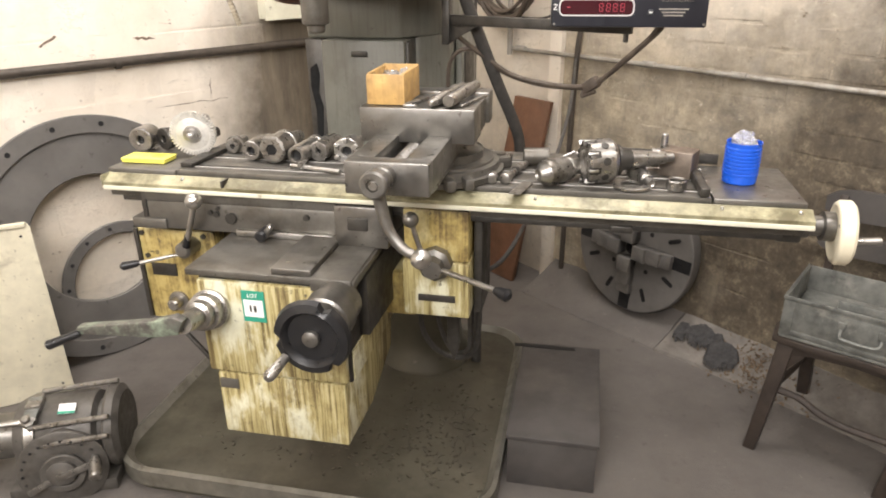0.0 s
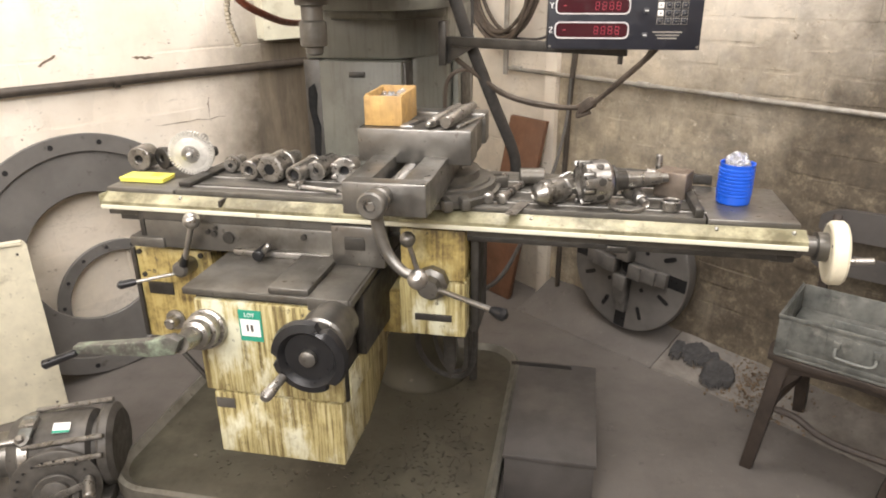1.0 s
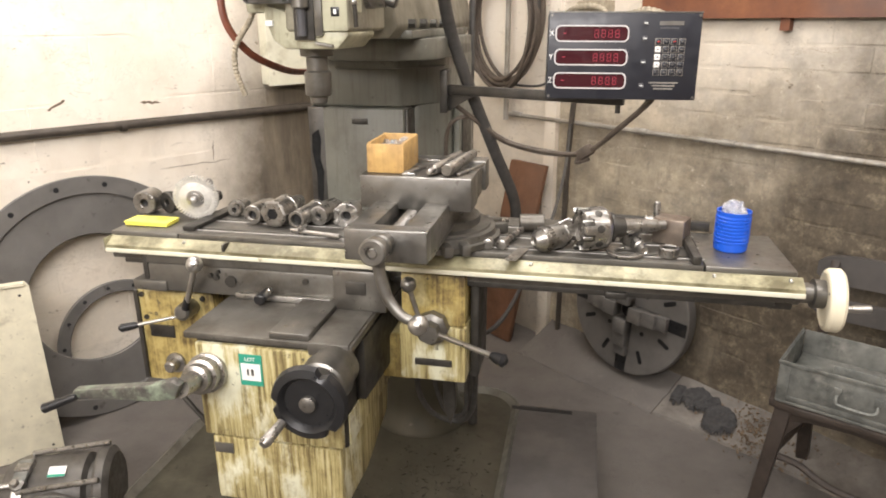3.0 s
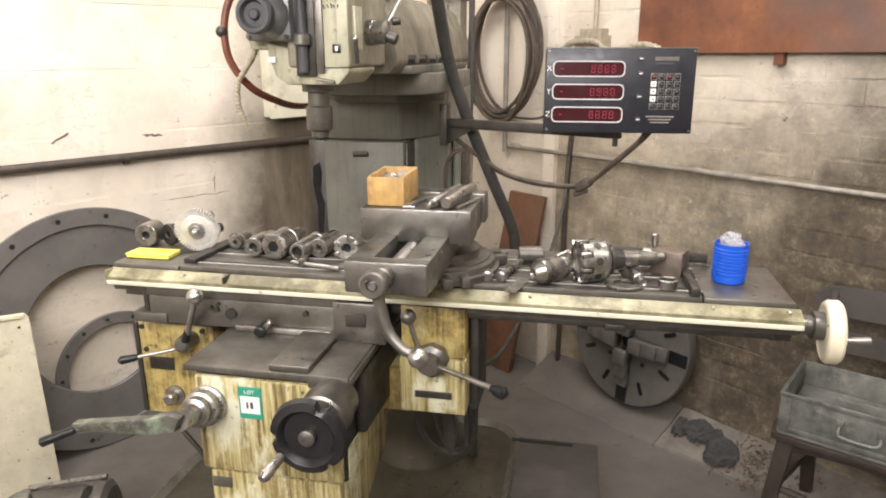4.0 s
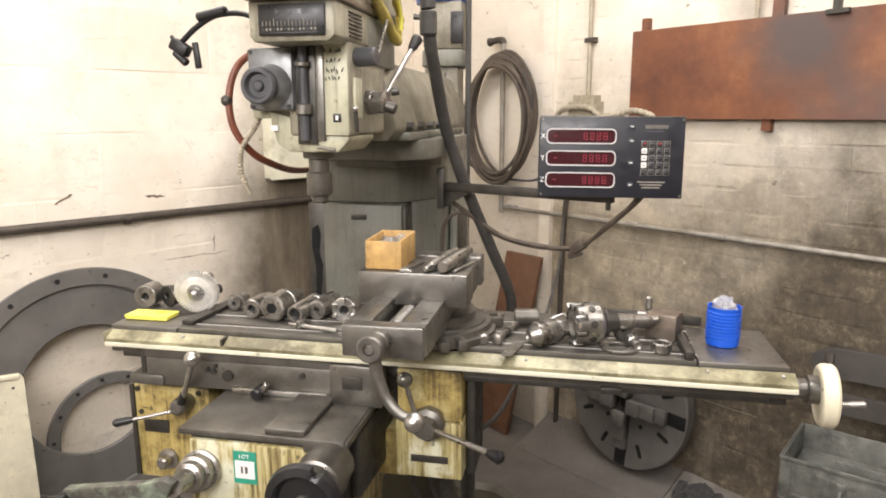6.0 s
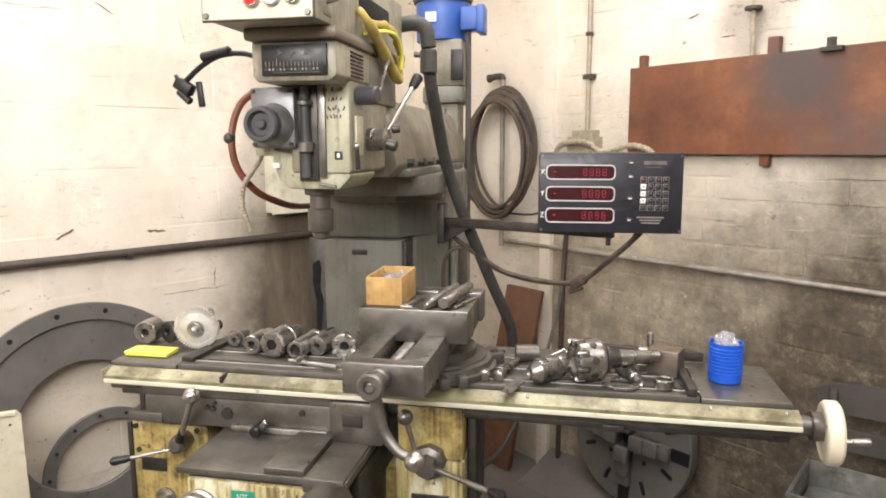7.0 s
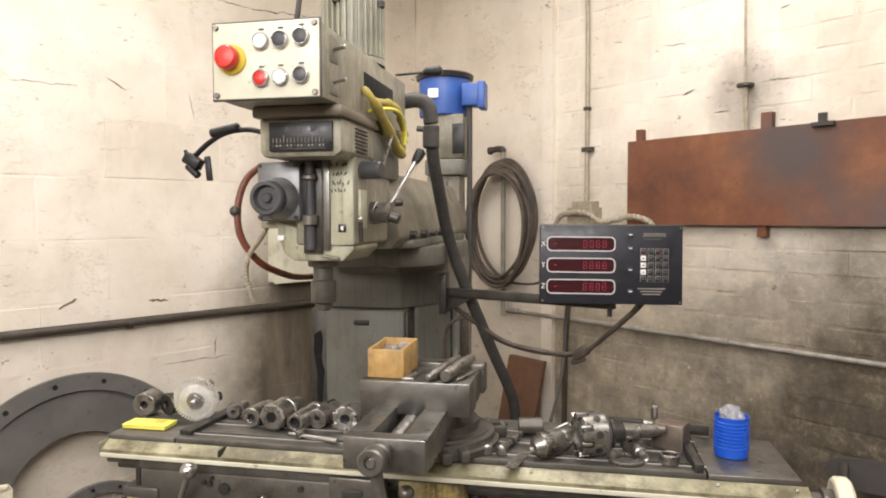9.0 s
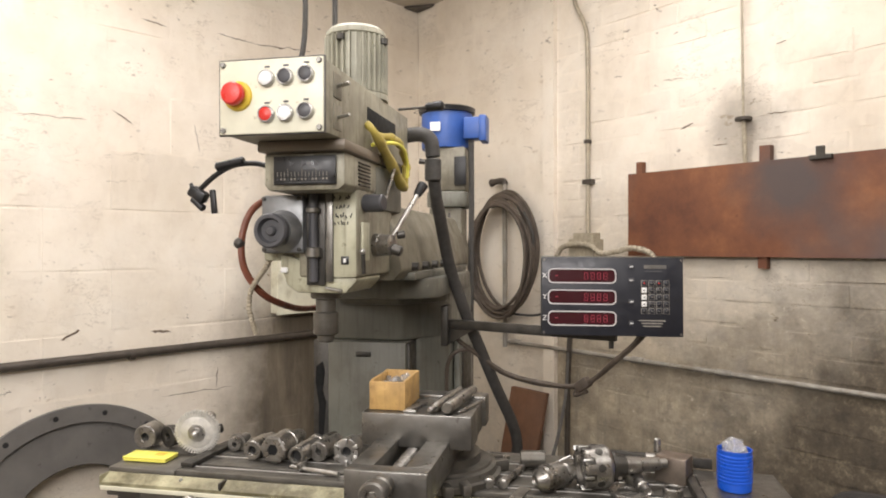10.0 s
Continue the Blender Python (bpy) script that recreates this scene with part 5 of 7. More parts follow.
part("pin", rod((0.158, 1.395, TZ + 0.045), (0.158, 1.395, TZ + 0.074), 0.0075, 0.0065, edge=0.002), M_BRIGHT, lug)
elbow = thing("angle_key", (0.217, 1.32, TZ), "bent square steel key lying on the table", "key")
part("long_leg", moved(box(-0.008, 0.008, -0.09, 0.09, 0, 0.016, 0.002), pose(0.216, 1.318, TZ, 0, 0, 2)), M_DARKSTEEL, elbow)
part("short_leg", moved(box(-0.03, 0.008, -0.008, 0.008, 0, 0.016, 0.002), pose(0.205, 1.416, TZ, 0, 0, 0)), M_DARKSTEEL, elbow)
solo("flat_bar", moved(box(-0.11, 0.11, -0.006, 0.006, 0, 0.020, 0.001), pose(0.165, 1.468, TZ, 0, 0, -8)), M_DARKSTEEL, "thin dark steel bar along the table back", "steel bar")

# blue tub with bags
tub = thing("plastic_tub", (0.2945, 1.337, TZ), "ribbed blue plastic tub holding clear wrapping", "tub")
prof = [(0.0, 0.028), (0.002, 0.0305), (0.012, 0.0312)]
for k in range(8):
    h = 0.016 + k * 0.0068
    prof += [(h, 0.0308), (h + 0.0012, 0.0322), (h + 0.0046, 0.0322), (h + 0.0057, 0.0308)]
prof += [(0.0745, 0.0312), (0.078, 0.0318), (0.078, 0.0298), (0.02, 0.0285), (0.004, 0.026)]
part("shell", lathe((0.2945, 1.337, TZ), (0, 0, 1), prof, 40), M_BLUE, tub)
wrap = fresh()
bmesh.ops.create_icosphere(wrap, subdivisions=4, radius=1)
for v in wrap.verts:
    n = noise.noise(v.co * 2.6) * 0.30 + noise.noise(v.co * 6) * 0.14
    v.co = V(0.2945, 1.337, TZ + 0.074) + V(v.co.x * 0.023, v.co.y * 0.023, v.co.z * 0.024) * (0.92 + n)
solo("plastic_wrap", wrap, M_FILM, "crumpled clear plastic wrapping in the tub", "wrapping")


# ---- digital readout on its arm ----
p0, p1 = V(-0.362, 1.795, 1.200), V(0.088, 1.625, 1.197)
along = (p1 - p0).normalized()
side = V(-along.y, along.x, 0)
arm = part("readout_support", prism([(-0.010, -0.012), (0.010, -0.012), (0.010, 0.012), (-0.010, 0.012)], lambda a, b, d: p0 + along * d + side * a + V(0, 0, b), (p1 - p0).length, 0.002), M_DARKSTEEL, mill, "dark square steel support bar")
part("plate", box(-0.372, -0.352, 1.772, 1.83, 1.14, 1.25, 0.003), M_DARKSTEEL, arm)
part("gusset", prism([(0, 0), (0.09, 0), (0, -0.05)], lambda a, b, d: p0 + along * a + V(0, 0, b - 0.012) + side * (d - 0.003), 0.006), M_DARKSTEEL, arm)
part("end_bolt", rod(p1 + V(-0.012, 0.005, -0.030), p1 + V(-0.012, 0.005, 0.014), 0.006, seg=8), M_DARKSTEEL, arm)

dro = thing("digital_readout", (0.07, 1.60, 1.21), "black three-axis digital readout with red displays", "readout")
DM = pose(0.0755, 1.572, 1.2955, -3, 0.4, 5.5) @ Matrix.Diagonal((1.01, 1, 1.05, 1))  # local x across, y back, z up


def on_dro(bm):
    return moved(bm, DM)


part("housing", on_dro(box(-0.160, 0.160, 0.003, 0.055, -0.087, 0.087, 0.004)), M_GREY, dro)
panel = part("front_panel", on_dro(box(-0.159, 0.159, 0.0, 0.0034, -0.086, 0.086, 0.001)), M_DRO, dro, "dark panel with keys and windows")
part("top_edge", on_dro(box(-0.160, 0.160, -0.001, 0.006, 0.0862, 0.0885, 0)), M_STEEL, dro)
for row, (letter, z) in enumerate((("X", 0.045), ("Y", -0.002), ("Z", -0.049))):
    rim_out, rim_in = round_rect(-0.145, 0.010, z - 0.0165, z + 0.0165, 0.011), round_rect(-0.1425, 0.0075, z - 0.014, z + 0.014, 0.009)
    bm = fresh()
    a = [bm.verts.new((x, -0.0026, y)) for x, y in rim_out]
    b = [bm.verts.new((x, -0.0026, y)) for x, y in rim_in]
    c = [bm.verts.new((x, 0.0, y)) for x, y in rim_out]
    d = [bm.verts.new((x, 0.0, y)) for x, y in rim_in]
    for p, q in ((a, b), (c, a), (b, d)):
        for k in range(len(p)):
            bm.faces.new((p[k], p[(k + 1) % len(p)], q[(k + 1) % len(p)], q[k]))
    bmesh.ops.recalc_face_normals(bm, faces=bm.faces)
    window = part("display_frame", on_dro(bm), M_PALE, dro, "pale rounded display frame")
    part("display_window", on_dro(prism(round_rect(-0.1424, 0.0074, z - 0.0139, z + 0.0139, 0.009), xz(-0.0012), 0.0011)), M_LENS, window)
    for k in range(4):
        x = -0.058 + k * 0.0145
        segs = [(-0.0035, 0.0035, 0.0065, 0.0078), (-0.0035, 0.0035, -0.0007, 0.0007), (-0.0035, 0.0035, -0.0078, -0.0065), (-0.0045, -0.0033, 0.001, 0.0065), (0.0033, 0.0045, 0.001, 0.0065), (-0.0045, -0.0033, -0.0065, -0.001), (0.0033, 0.0045, -0.0065, -0.001)]
        part("digit_block", on_dro(joined(*[box(x + s0, x + s1, -0.0022, -0.0014, z + s2, z + s3, 0) for s0, s1, s2, s3 in segs])), M_LED, window, "dim red lit figure")
    part("sign_mark", on_dro(box(-0.128, -0.122, -0.0022, -0.0014, z - 0.0006, z + 0.0012, 0)), M_LED, window)
    text_part("axis_letter", letter, 0.016, DM @ pose(-0.1525, -0.0008, z, 90, 0, 0), M_WHITE, dro)
    part("axis_key", on_dro(box(0.038, 0.049, -0.003, 0.0, z - 0.014, z - 0.004, 0.001)), M_GREY, dro)
    part("key_mark", on_dro(box(0.040, 0.047, -0.0036, -0.003, z - 0.010, z - 0.008, 0)), M_WHITE, dro)
part("mode_key", on_dro(box(0.038, 0.049, -0.003, 0.0, 0.062, 0.070, 0.001)), M_GREY, dro)
part("key_mark", on_dro(box(0.040, 0.047, -0.0036, -0.003, 0.065, 0.067, 0)), M_WHITE, dro)
for r in range(5):
    for c in range(4):
        x, z = 0.072 + c * 0.0165, 0.030 - r * 0.0152
        m = M_WHITE if c == 0 and 0 < r < 4 else M_DRO
        part("key_frame", on_dro(box(x - 0.0066, x + 0.0066, -0.0012, 0.0, z - 0.0064, z + 0.0064, 0)), M_PIPE, dro)
        part("key", on_dro(box(x - 0.0056, x + 0.0056, -0.0032, 0.0, z - 0.0056, z + 0.0056, 0.001)), m, dro)
        part("key_mark", on_dro(box(x - 0.0022, x + 0.0022, -0.0038, -0.0032, z - 0.001, z + 0.0012, 0)), M_RED if r == 0 and c in (0, 2) else (M_GREY if m is M_WHITE else M_STEEL), dro)
part("maker_bar", on_dro(box(0.072, 0.122, -0.0008, 0.0, 0.062, 0.070, 0)), M_STEEL, dro)
part("maker_bar", on_dro(box(0.074, 0.112, -0.0008, 0.0, 0.055, 0.058, 0)), M_GREY, dro)
for k, w in enumerate((0.030, 0.024, 0.020)):
    part("small_print_bar", on_dro(box(0.090 - w, 0.090 + w, -0.0008, 0.0, -0.053 - k * 0.006, -0.0505 - k * 0.006, 0)), M_PIPE, dro)
for x in (-0.154, 0.154):
    for z in (-0.081, 0.081):
        part("corner_screw", on_dro(rod((x, -0.002, z), (x, 0.0, z), 0.003, seg=10)), M_STEEL, dro)

cable = thing("readout_cable", (0.0, 1.80, 1.03), "sagging dusty dark cables bound with a clip", "cable")
part("cable_strand", tube([(0.160, 1.62, 1.215), (0.14, 1.64, 1.185), (0.09, 1.70, 1.125), (0.03, 1.77, 1.060), (-0.02, 1.81, 1.036), (-0.10, 1.85, 1.034), (-0.195, 1.85, 1.055), (-0.27, 1.83, 1.105), (-0.335, 1.80, 1.160), (-0.362, 1.80, 1.20)], 0.0065, 8), M_HOSE, cable)
part("cable_strand", tube([(0.150, 1.63, 1.213), (0.13, 1.655, 1.175), (0.08, 1.71, 1.118), (0.02, 1.78, 1.048), (-0.04, 1.83, 1.030), (-0.13, 1.86, 1.032), (-0.22, 1.85, 1.062), (-0.30, 1.82, 1.125), (-0.36, 1.82, 1.09), (-0.37, 1.85, 0.95)], 0.0055, 8), M_HOSE, cable)
part("clip", moved(box(-0.022, 0.022, -0.012, 0.012, -0.014, 0.014, 0.005), pose(0.010, 1.790, 1.046, 0, -35, -30)), M_HOSE, cable)
part("clip_tail", tube([(-0.005, 1.80, 1.035), (-0.012, 1.80, 1.015), (0.004, 1.79, 1.022), (0.02, 1.78, 1.03)], 0.005, 8), M_HOSE, cable)

# ---- hoses and leads on the machine ----
hose = thing("suction_hose", (-0.20, 1.90, 0.80), "thick black rubber hose with an elbow", "hose")
part("elbow", tube([(-0.425, 1.60, 1.690), (-0.385, 1.60, 1.692), (-0.360, 1.60, 1.675), (-0.354, 1.60, 1.635)], 0.0185, 16), M_RUBBER, hose)
part("collar", ring_shape((-0.354, 1.60, 1.575), (0, 0, 1), 0.0205, 0.0145, 0.055, 24, 0.003), M_RUBBER, hose)
part("tube", tube([(-0.354, 1.60, 1.62), (-0.353, 1.62, 1.55), (-0.350, 1.66, 1.49), (-0.340, 1.74, 1.36), (-0.314, 1.78, 1.258), (-0.291, 1.81, 1.183), (-0.238, 1.87, 1.028), (-0.184, 1.94, 0.865), (-0.195, 1.96, 0.77), (-0.275, 2.0, 0.65), (-0.312, 2.01, 0.45), (-0.312, 2.01, 0.06)], 0.016, 16), M_RUBBER, hose)

yel = thing("yellow_sleeving", (-0.40, 1.33, 1.64), "grubby yellow vinyl sleeving hanging from the control box", "sleeving")
part("loop", tube([(-0.412, 1.245, 1.660), (-0.395, 1.26, 1.635), (-0.392, 1.33, 1.600), (-0.392, 1.42, 1.560), (-0.392, 1.455, 1.548), (-0.392, 1.475, 1.560), (-0.395, 1.47, 1.60)], 0.014, 12, radii=lambda t: 0.006 + 0.006 * math.sin(math.pi * min(1, t * 1.1)) + 0.0012 * math.sin(t * 37)), M_YELLOWHOSE, yel)
part("loop", tube([(-0.41, 1.30, 1.640), (-0.392, 1.35, 1.645), (-0.390, 1.42, 1.640), (-0.390, 1.47, 1.610), (-0.390, 1.48, 1.575)], 0.010, 12, radii=lambda t: 0.0085 + 0.0016 * math.sin(t * 31) + 0.001 * math.sin(t * 53)), M_YELLOWHOSE, yel)
part("wire", tube([(-0.41, 1.28, 1.62), (-0.385, 1.34, 1.632), (-0.380, 1.41, 1.630), (-0.382, 1.455, 1.60), (-0.384, 1.46, 1.57)], 0.004, 8), M_YELLOW, yel)

red = thing("coolant_hose", (-0.62, 1.45, 1.27), "thin red-brown rubber hose looped beside the head", "hose")
part("tube", tube([(-0.615, 1.30, 1.515), (-0.655, 1.29, 1.510), (-0.678, 1.27, 1.480), (-0.690, 1.26, 1.425), (-0.683, 1.26, 1.365), (-0.655, 1.28, 1.315), (-0.645, 1.36, 1.285), (-0.660, 1.50, 1.262), (-0.690, 1.705, 1.248)], 0.0075, 10), M_REDHOSE, red)
part("clip", ball((-0.694, 1.258, 1.420), 0.012, 14), M_DARKSTEEL, red)
spiral = thing("armoured_lead", (-0.66, 1.27, 1.30), "short braided flexible lead hanging from the head", "cable")
part("braid", tube([(-0.605, 1.23, 1.40), (-0.622, 1.235, 1.372), (-0.640, 1.24, 1.352), (-0.664, 1.25, 1.322), (-0.668, 1.25, 1.285), (-0.660, 1.25, 1.255), (-0.652, 1.25, 1.232)], 0.0055, 10, 14, lambda t: 0.0052 + 0.0012 * math.sin(t * 170)), M_SPIRAL, spiral)
lamp = thing("work_lamp_arm", (-0.60, 1.25, 1.54), "bent black lamp arm without its shade", "lamp arm")
part("arm", tube([(-0.588, 1.24, 1.545), (-0.612, 1.24, 1.572), (-0.650, 1.24, 1.584), (-0.700, 1.24, 1.580), (-0.740, 1.24, 1.560), (-0.775, 1.24, 1.532)], 0.0055, 10), M_BLACK, lamp)
part("sleeve", rod((-0.735, 1.238, 1.578), (-0.672, 1.238, 1.590), 0.0095, edge=0.003), M_BLACK, lamp)
part("joint", moved(box(-0.022, 0.018, -0.012, 0.012, -0.012, 0.012, 0.005), pose(-0.775, 1.24, 1.522, 0, 30, 0)), M_BLACK, lamp)
part("spike", rod((-0.795, 1.24, 1.545), (-0.778, 1.24, 1.52), 0.004), M_BLACK, lamp)
part("lever", moved(box(-0.006, 0.006, -0.004, 0.004, -0.05, 0.0, 0.002), pose(-0.745, 1.24, 1.532, 0, -6, 0)), M_BLACK, lamp)
part("stub", rod((-0.79, 1.24, 1.515), (-0.765, 1.24, 1.492), 0.008, edge=0.002), M_BLACK, lamp)
for x, y in ((-0.62, 1.40), (-0.56, 1.43)):
    ob = solo("motor_cable", tube([(x, y, 1.70), (x - 0.002, y, 1.80), (x + 0.012, y + 0.005, 1.92), (x + 0.008, y + 0.01, 2.2), (x + 0.01, y + 0.05, 2.66)], 0.0065, 8), M_RUBBER, "black motor cable rising to the ceiling", "cable", "motor cables")
loops = thing("loose_cable", (-0.26, 1.50, 0.20), "looped black cable hanging under the table", "cable")
part("loop", tube([(-0.335, 1.38, 0.70), (-0.362, 1.44, 0.52), (-0.350, 1.52, 0.40), (-0.30, 1.55, 0.355), (-0.25, 1.53, 0.385), (-0.222, 1.46, 0.50), (-0.215, 1.40, 0.70)], 0.007, 8), M_RUBBER, loops)
part("loop", tube([(-0.305, 1.37, 0.70), (-0.315, 1.42, 0.55), (-0.30, 1.47, 0.44), (-0.272, 1.48, 0.415), (-0.245, 1.46, 0.45), (-0.236, 1.41, 0.56), (-0.235, 1.37, 0.70)], 0.006, 8), M_RUBBER, loops)
part("lead", tube([(-0.225, 1.42, 0.66), (-0.165, 1.50, 0.683), (-0.12, 1.70, 0.735), (-0.075, 1.95, 0.81), (-0.05, 2.3, 0.90), (-0.05, 2.75, 0.98)], 0.0055, 8), M_RUBBER, loops)
tongue = thing("drain_tongue", (-0.30, 1.40, 0.40), "dark strap hanging below the gear box", "strap")
part("strap", prism([(-0.285, 0.68), (-0.262, 0.68), (-0.255, 0.50), (-0.268, 0.45), (-0.285, 0.50)], xz(1.38), 0.012, 0.002), M_DARKSTEEL, tongue)

# ---- pipes, board and fittings on the walls ----
lc = thing("wall_conduit", on_l(1.2, 1.0, 0.02), "dark dusty conduit pipe along the block wall", "pipe")
part("pipe", rod(on_l(0.03, 1.017, 0.022), on_l(4.6, 1.026, 0.022), 0.016, seg=16), M_DARKPIPE, lc)
for u in (0.5, 1.5, 2.6):
    part("saddle_clip", rod(on_l(u, 1.016, 0.022), on_l(u + 0.02, 1.016, 0.022), 0.019, seg=16), M_DARKPIPE, lc)

rp = thing("wall_pipe", on_r(1.5, 0.98, 0.02), "thin galvanised pipe along the brick wall", "pipe")
part("pipe", rod(on_r(0.70, 0.985, 0.02), on_r(4.8, 0.995, 0.02), 0.0085, seg=14), M_PIPE, rp)
for u in (0.72, 1.36, 1.70, 2.6):
    part("coupling", rod(on_r(u, 0.988, 0.02), on_r(u + 0.055, 0.988, 0.02), 0.0118, seg=14, edge=0.002), M_PIPE, rp)
riser = thing("air_pipe", on_r(0.69, 0.9, 0.03), "upright painted pipe with a tap elbow", "pipe")
part("upright", rod(on_r(0.69, 0.96, 0.03), on_r(0.69, 1.70, 0.03), 0.011, seg=14), M_PIPE, riser)
part("elbow", tube([on_r(0.69, 1.69, 0.03), on_r(0.685, 1.705, 0.03), on_r(0.66, 1.708, 0.035), on_r(0.62, 1.702, 0.045)], 0.014, 12), M_DARKPIPE, riser)
part("spout", rod(on_r(0.628, 1.703, 0.04), on_r(0.612, 1.702, 0.045), 0.018, seg=14, edge=0.002), M_DARKPIPE, riser)

coil = thing("hose_coil", on_r(0.68, 1.13, 0.05), "coil of thin black air hose on the pipe", "hose")
for k in range(9):
    pts = []
    for j in range(25):
        a = 2 * math.pi * j / 24
        rx, rz = 0.185 + 0.012 * math.sin(k * 2.1), 0.262 - 0.004 * k
        pts.append(on_r(0.700 + 0.012 * math.cos(k * 1.7) + rx * math.sin(a), 1.397 - 0.004 * k + rz * math.cos(a) - 0.02 * (k % 3) * (1 - math.cos(a)) / 2, 0.040 + 0.007 * k + 0.006 * math.sin(3 * a + k)))
    part("turn", tube(pts, 0.0078, 8, 3), M_HOSE, coil)
part("tail", tube([on_r(0.55, 1.18, 0.05), on_r(0.50, 1.17, 0.05), on_r(0.60, 1.125, 0.05), on_r(0.75, 1.115, 0.05), on_r(0.90, 1.12, 0.05), on_r(1.0, 1.16, 0.05)], 0.005, 8), M_RUBBER, coil)
part("tail", tube([on_r(0.86, 1.56, 0.08), on_r(0.905, 1.48, 0.08), on_r(0.90, 1.40, 0.07), on_r(0.86, 1.36, 0.06)], 0.006, 8), M_RUBBER, coil)

board = thing("steel_backboard", on_r(2.2, 1.37, 0.03), "rust-brown steel sheet hung on the brick wall", "board")
part("sheet", slab(on_r, 1.358, 3.4, 1.376, 1.680, 0.028, 0.036), M_RUSTBOARD, board)
for u, z0, z1, w in ((1.388, 1.66, 1.722, 0.024), (1.850, 1.66, 1.730, 0.034), (1.845, 1.340, 1.40, 0.028), (2.8, 1.66, 1.72, 0.03)):
    part("hanger", slab(on_r, u, u + w, z0, z1, 0.002, 0.0275), M_RUSTBOARD, board)
part("hook_plate", slab(on_r, 2.012, 2.074, 1.668, 1.680, 0.037, 0.053), M_DARKSTEEL, board)
part("hook_stub", slab(on_r, 2.030, 2.052, 1.680, 1.706, 0.037, 0.05), M_DARKSTEEL, board)

jb = thing("junction_box", on_r(1.15, 1.40, 0.02), "painted junction box with a conduit rising from it", "junction box")
part("box", slab(on_r, 1.085, 1.215, 1.36, 1.44, 0.0, 0.055), M_SPIRAL, jb)
part("cover", slab(on_r, 1.10, 1.20, 1.44, 1.465, 0.0, 0.045), M_SPIRAL, jb)
part("conduit", tube([on_r(1.15, 1.45, 0.015), on_r(1.15, 1.8, 0.015), on_r(1.15, 2.18, 0.015), on_r(1.135, 2.30, 0.015), on_r(1.085, 2.42, 0.02), on_r(1.075, 2.655, 0.02)], 0.0085, 10), M_SPIRAL, jb)
part("conduit_clip", slab(on_r, 1.132, 1.178, 1.660, 1.678, 0.004, 0.028), M_DARKPIPE, jb)
part("conduit_clip", slab(on_r, 1.140, 1.160, 1.822, 1.836, 0.004, 0.026), M_DARKPIPE, jb)
flex = thing("flexible_conduit", on_r(1.2, 1.38, 0.06), "ribbed flexible conduit looped behind the readout", "conduit")
part("flex", tube([on_r(1.03, 1.36, 0.07), on_r(1.06, 1.405, 0.07), on_r(1.12, 1.42, 0.07), on_r(1.20, 1.415, 0.07), on_r(1.26, 1.385, 0.07), on_r(1.33, 1.392, 0.07), on_r(1.40, 1.405, 0.07), on_r(1.47, 1.39, 0.07), on_r(1.50, 1.36, 0.07)], 0.011, 10, 14, lambda t: 0.0105 + 0.0018 * math.sin(t * 190)), M_SPIRAL, flex)
lowp = thing("drop_pipe", on_r(1.06, 0.3, 0.03), "thin dark pipe dropping down the wall", "pipe")
part("pipe", tube([on_r(1.10, 1.36, 0.03), on_r(1.09, 1.2, 0.03), on_r(1.07, 1.0, 0.035), on_r(1.055, 0.7, 0.03), on_r(1.05, 0.02, 0.03)], 0.011, 10), M_DARKPIPE, lowp)
fitting = thing("ceiling_drop_fitting", on_r(1.8, 1.7, 0.03), "rusty disc fitting on a thin rod on the wall", "pipe fitting")
part("rod", rod(on_r(1.80, 1.74, 0.03), on_r(1.79, 2.655, 0.03), 0.0042, seg=10), M_SPIRAL, fitting)
part("disc", rod(on_r(1.80, 1.817, 0.03), on_r(1.80, 1.828, 0.03), 0.027, seg=20, edge=0.002), M_DARKPIPE, fitting)
part("stub", rod(on_r(1.80, 1.68, 0.018), on_r(1.80, 1.815, 0.03), 0.0075, seg=10), M_SPIRAL, fitting)
# Added dark plate; it puts the dark of the ceiling corner into colour
solo("corner_bracket", prism([(0.0, 0.0), (0.14, 0.0), (0.0, 0.10)], lambda a, b, d: CORNER + DIR_R * a + DIR_L * b + V(0, 0, CEIL - 0.012 + d) + (IN_R + IN_L) * 0.01, 0.01), M_DARKPIPE, "dark plate added for the dark of the ceiling corner", "bracket")
cabinet = thing("wall_cabinet", on_l(0.8, 1.10, 0.05), "small cream box fixed to the block wall behind the head", "cabinet")
part("shell", slab(on_l, 0.64, 0.905, 1.125, 1.42, 0.0, 0.05), M_PANEL, cabinet)
part("lid", slab(on_l, 0.635, 0.91, 1.12, 1.425, 0.051, 0.062), M_PANEL, cabinet)

# ---- big steel rings against the block wall ----
def leaning(u, r, foot, top):
    """The frame of a disc that stands on the floor and leans on the block wall: x along the wall, z up the disc, y outwards."""
    tilt = math.asin((foot - top) / (2 * r))
    m = Matrix((DIR_L, IN_L, V(0, 0, 1))).transposed().to_4x4()
    return Matrix.Translation(on_l(u, 0, foot)) @ m @ Matrix.Rotation(tilt, 4, "X")


lm = leaning(1.714, 0.435, 0.12, 0.03)
ringobj = thing("steel_ring_plate", on_l(1.70, 0, 0.13), "very large grey steel ring plate leaning on the wall", "steel ring")
part("plate", moved(ring_shape((0, 0, 0.435), (0, 1, 0), 0.43, 0.229, 0.018, 96, 0.003), lm), M_RING, ringobj)
part("raised_rim", moved(ring_shape((0, 0.0185, 0.435), (0, 1, 0), 0.435, 0.372, 0.012, 96, 0.003), lm), M_RING, ringobj)
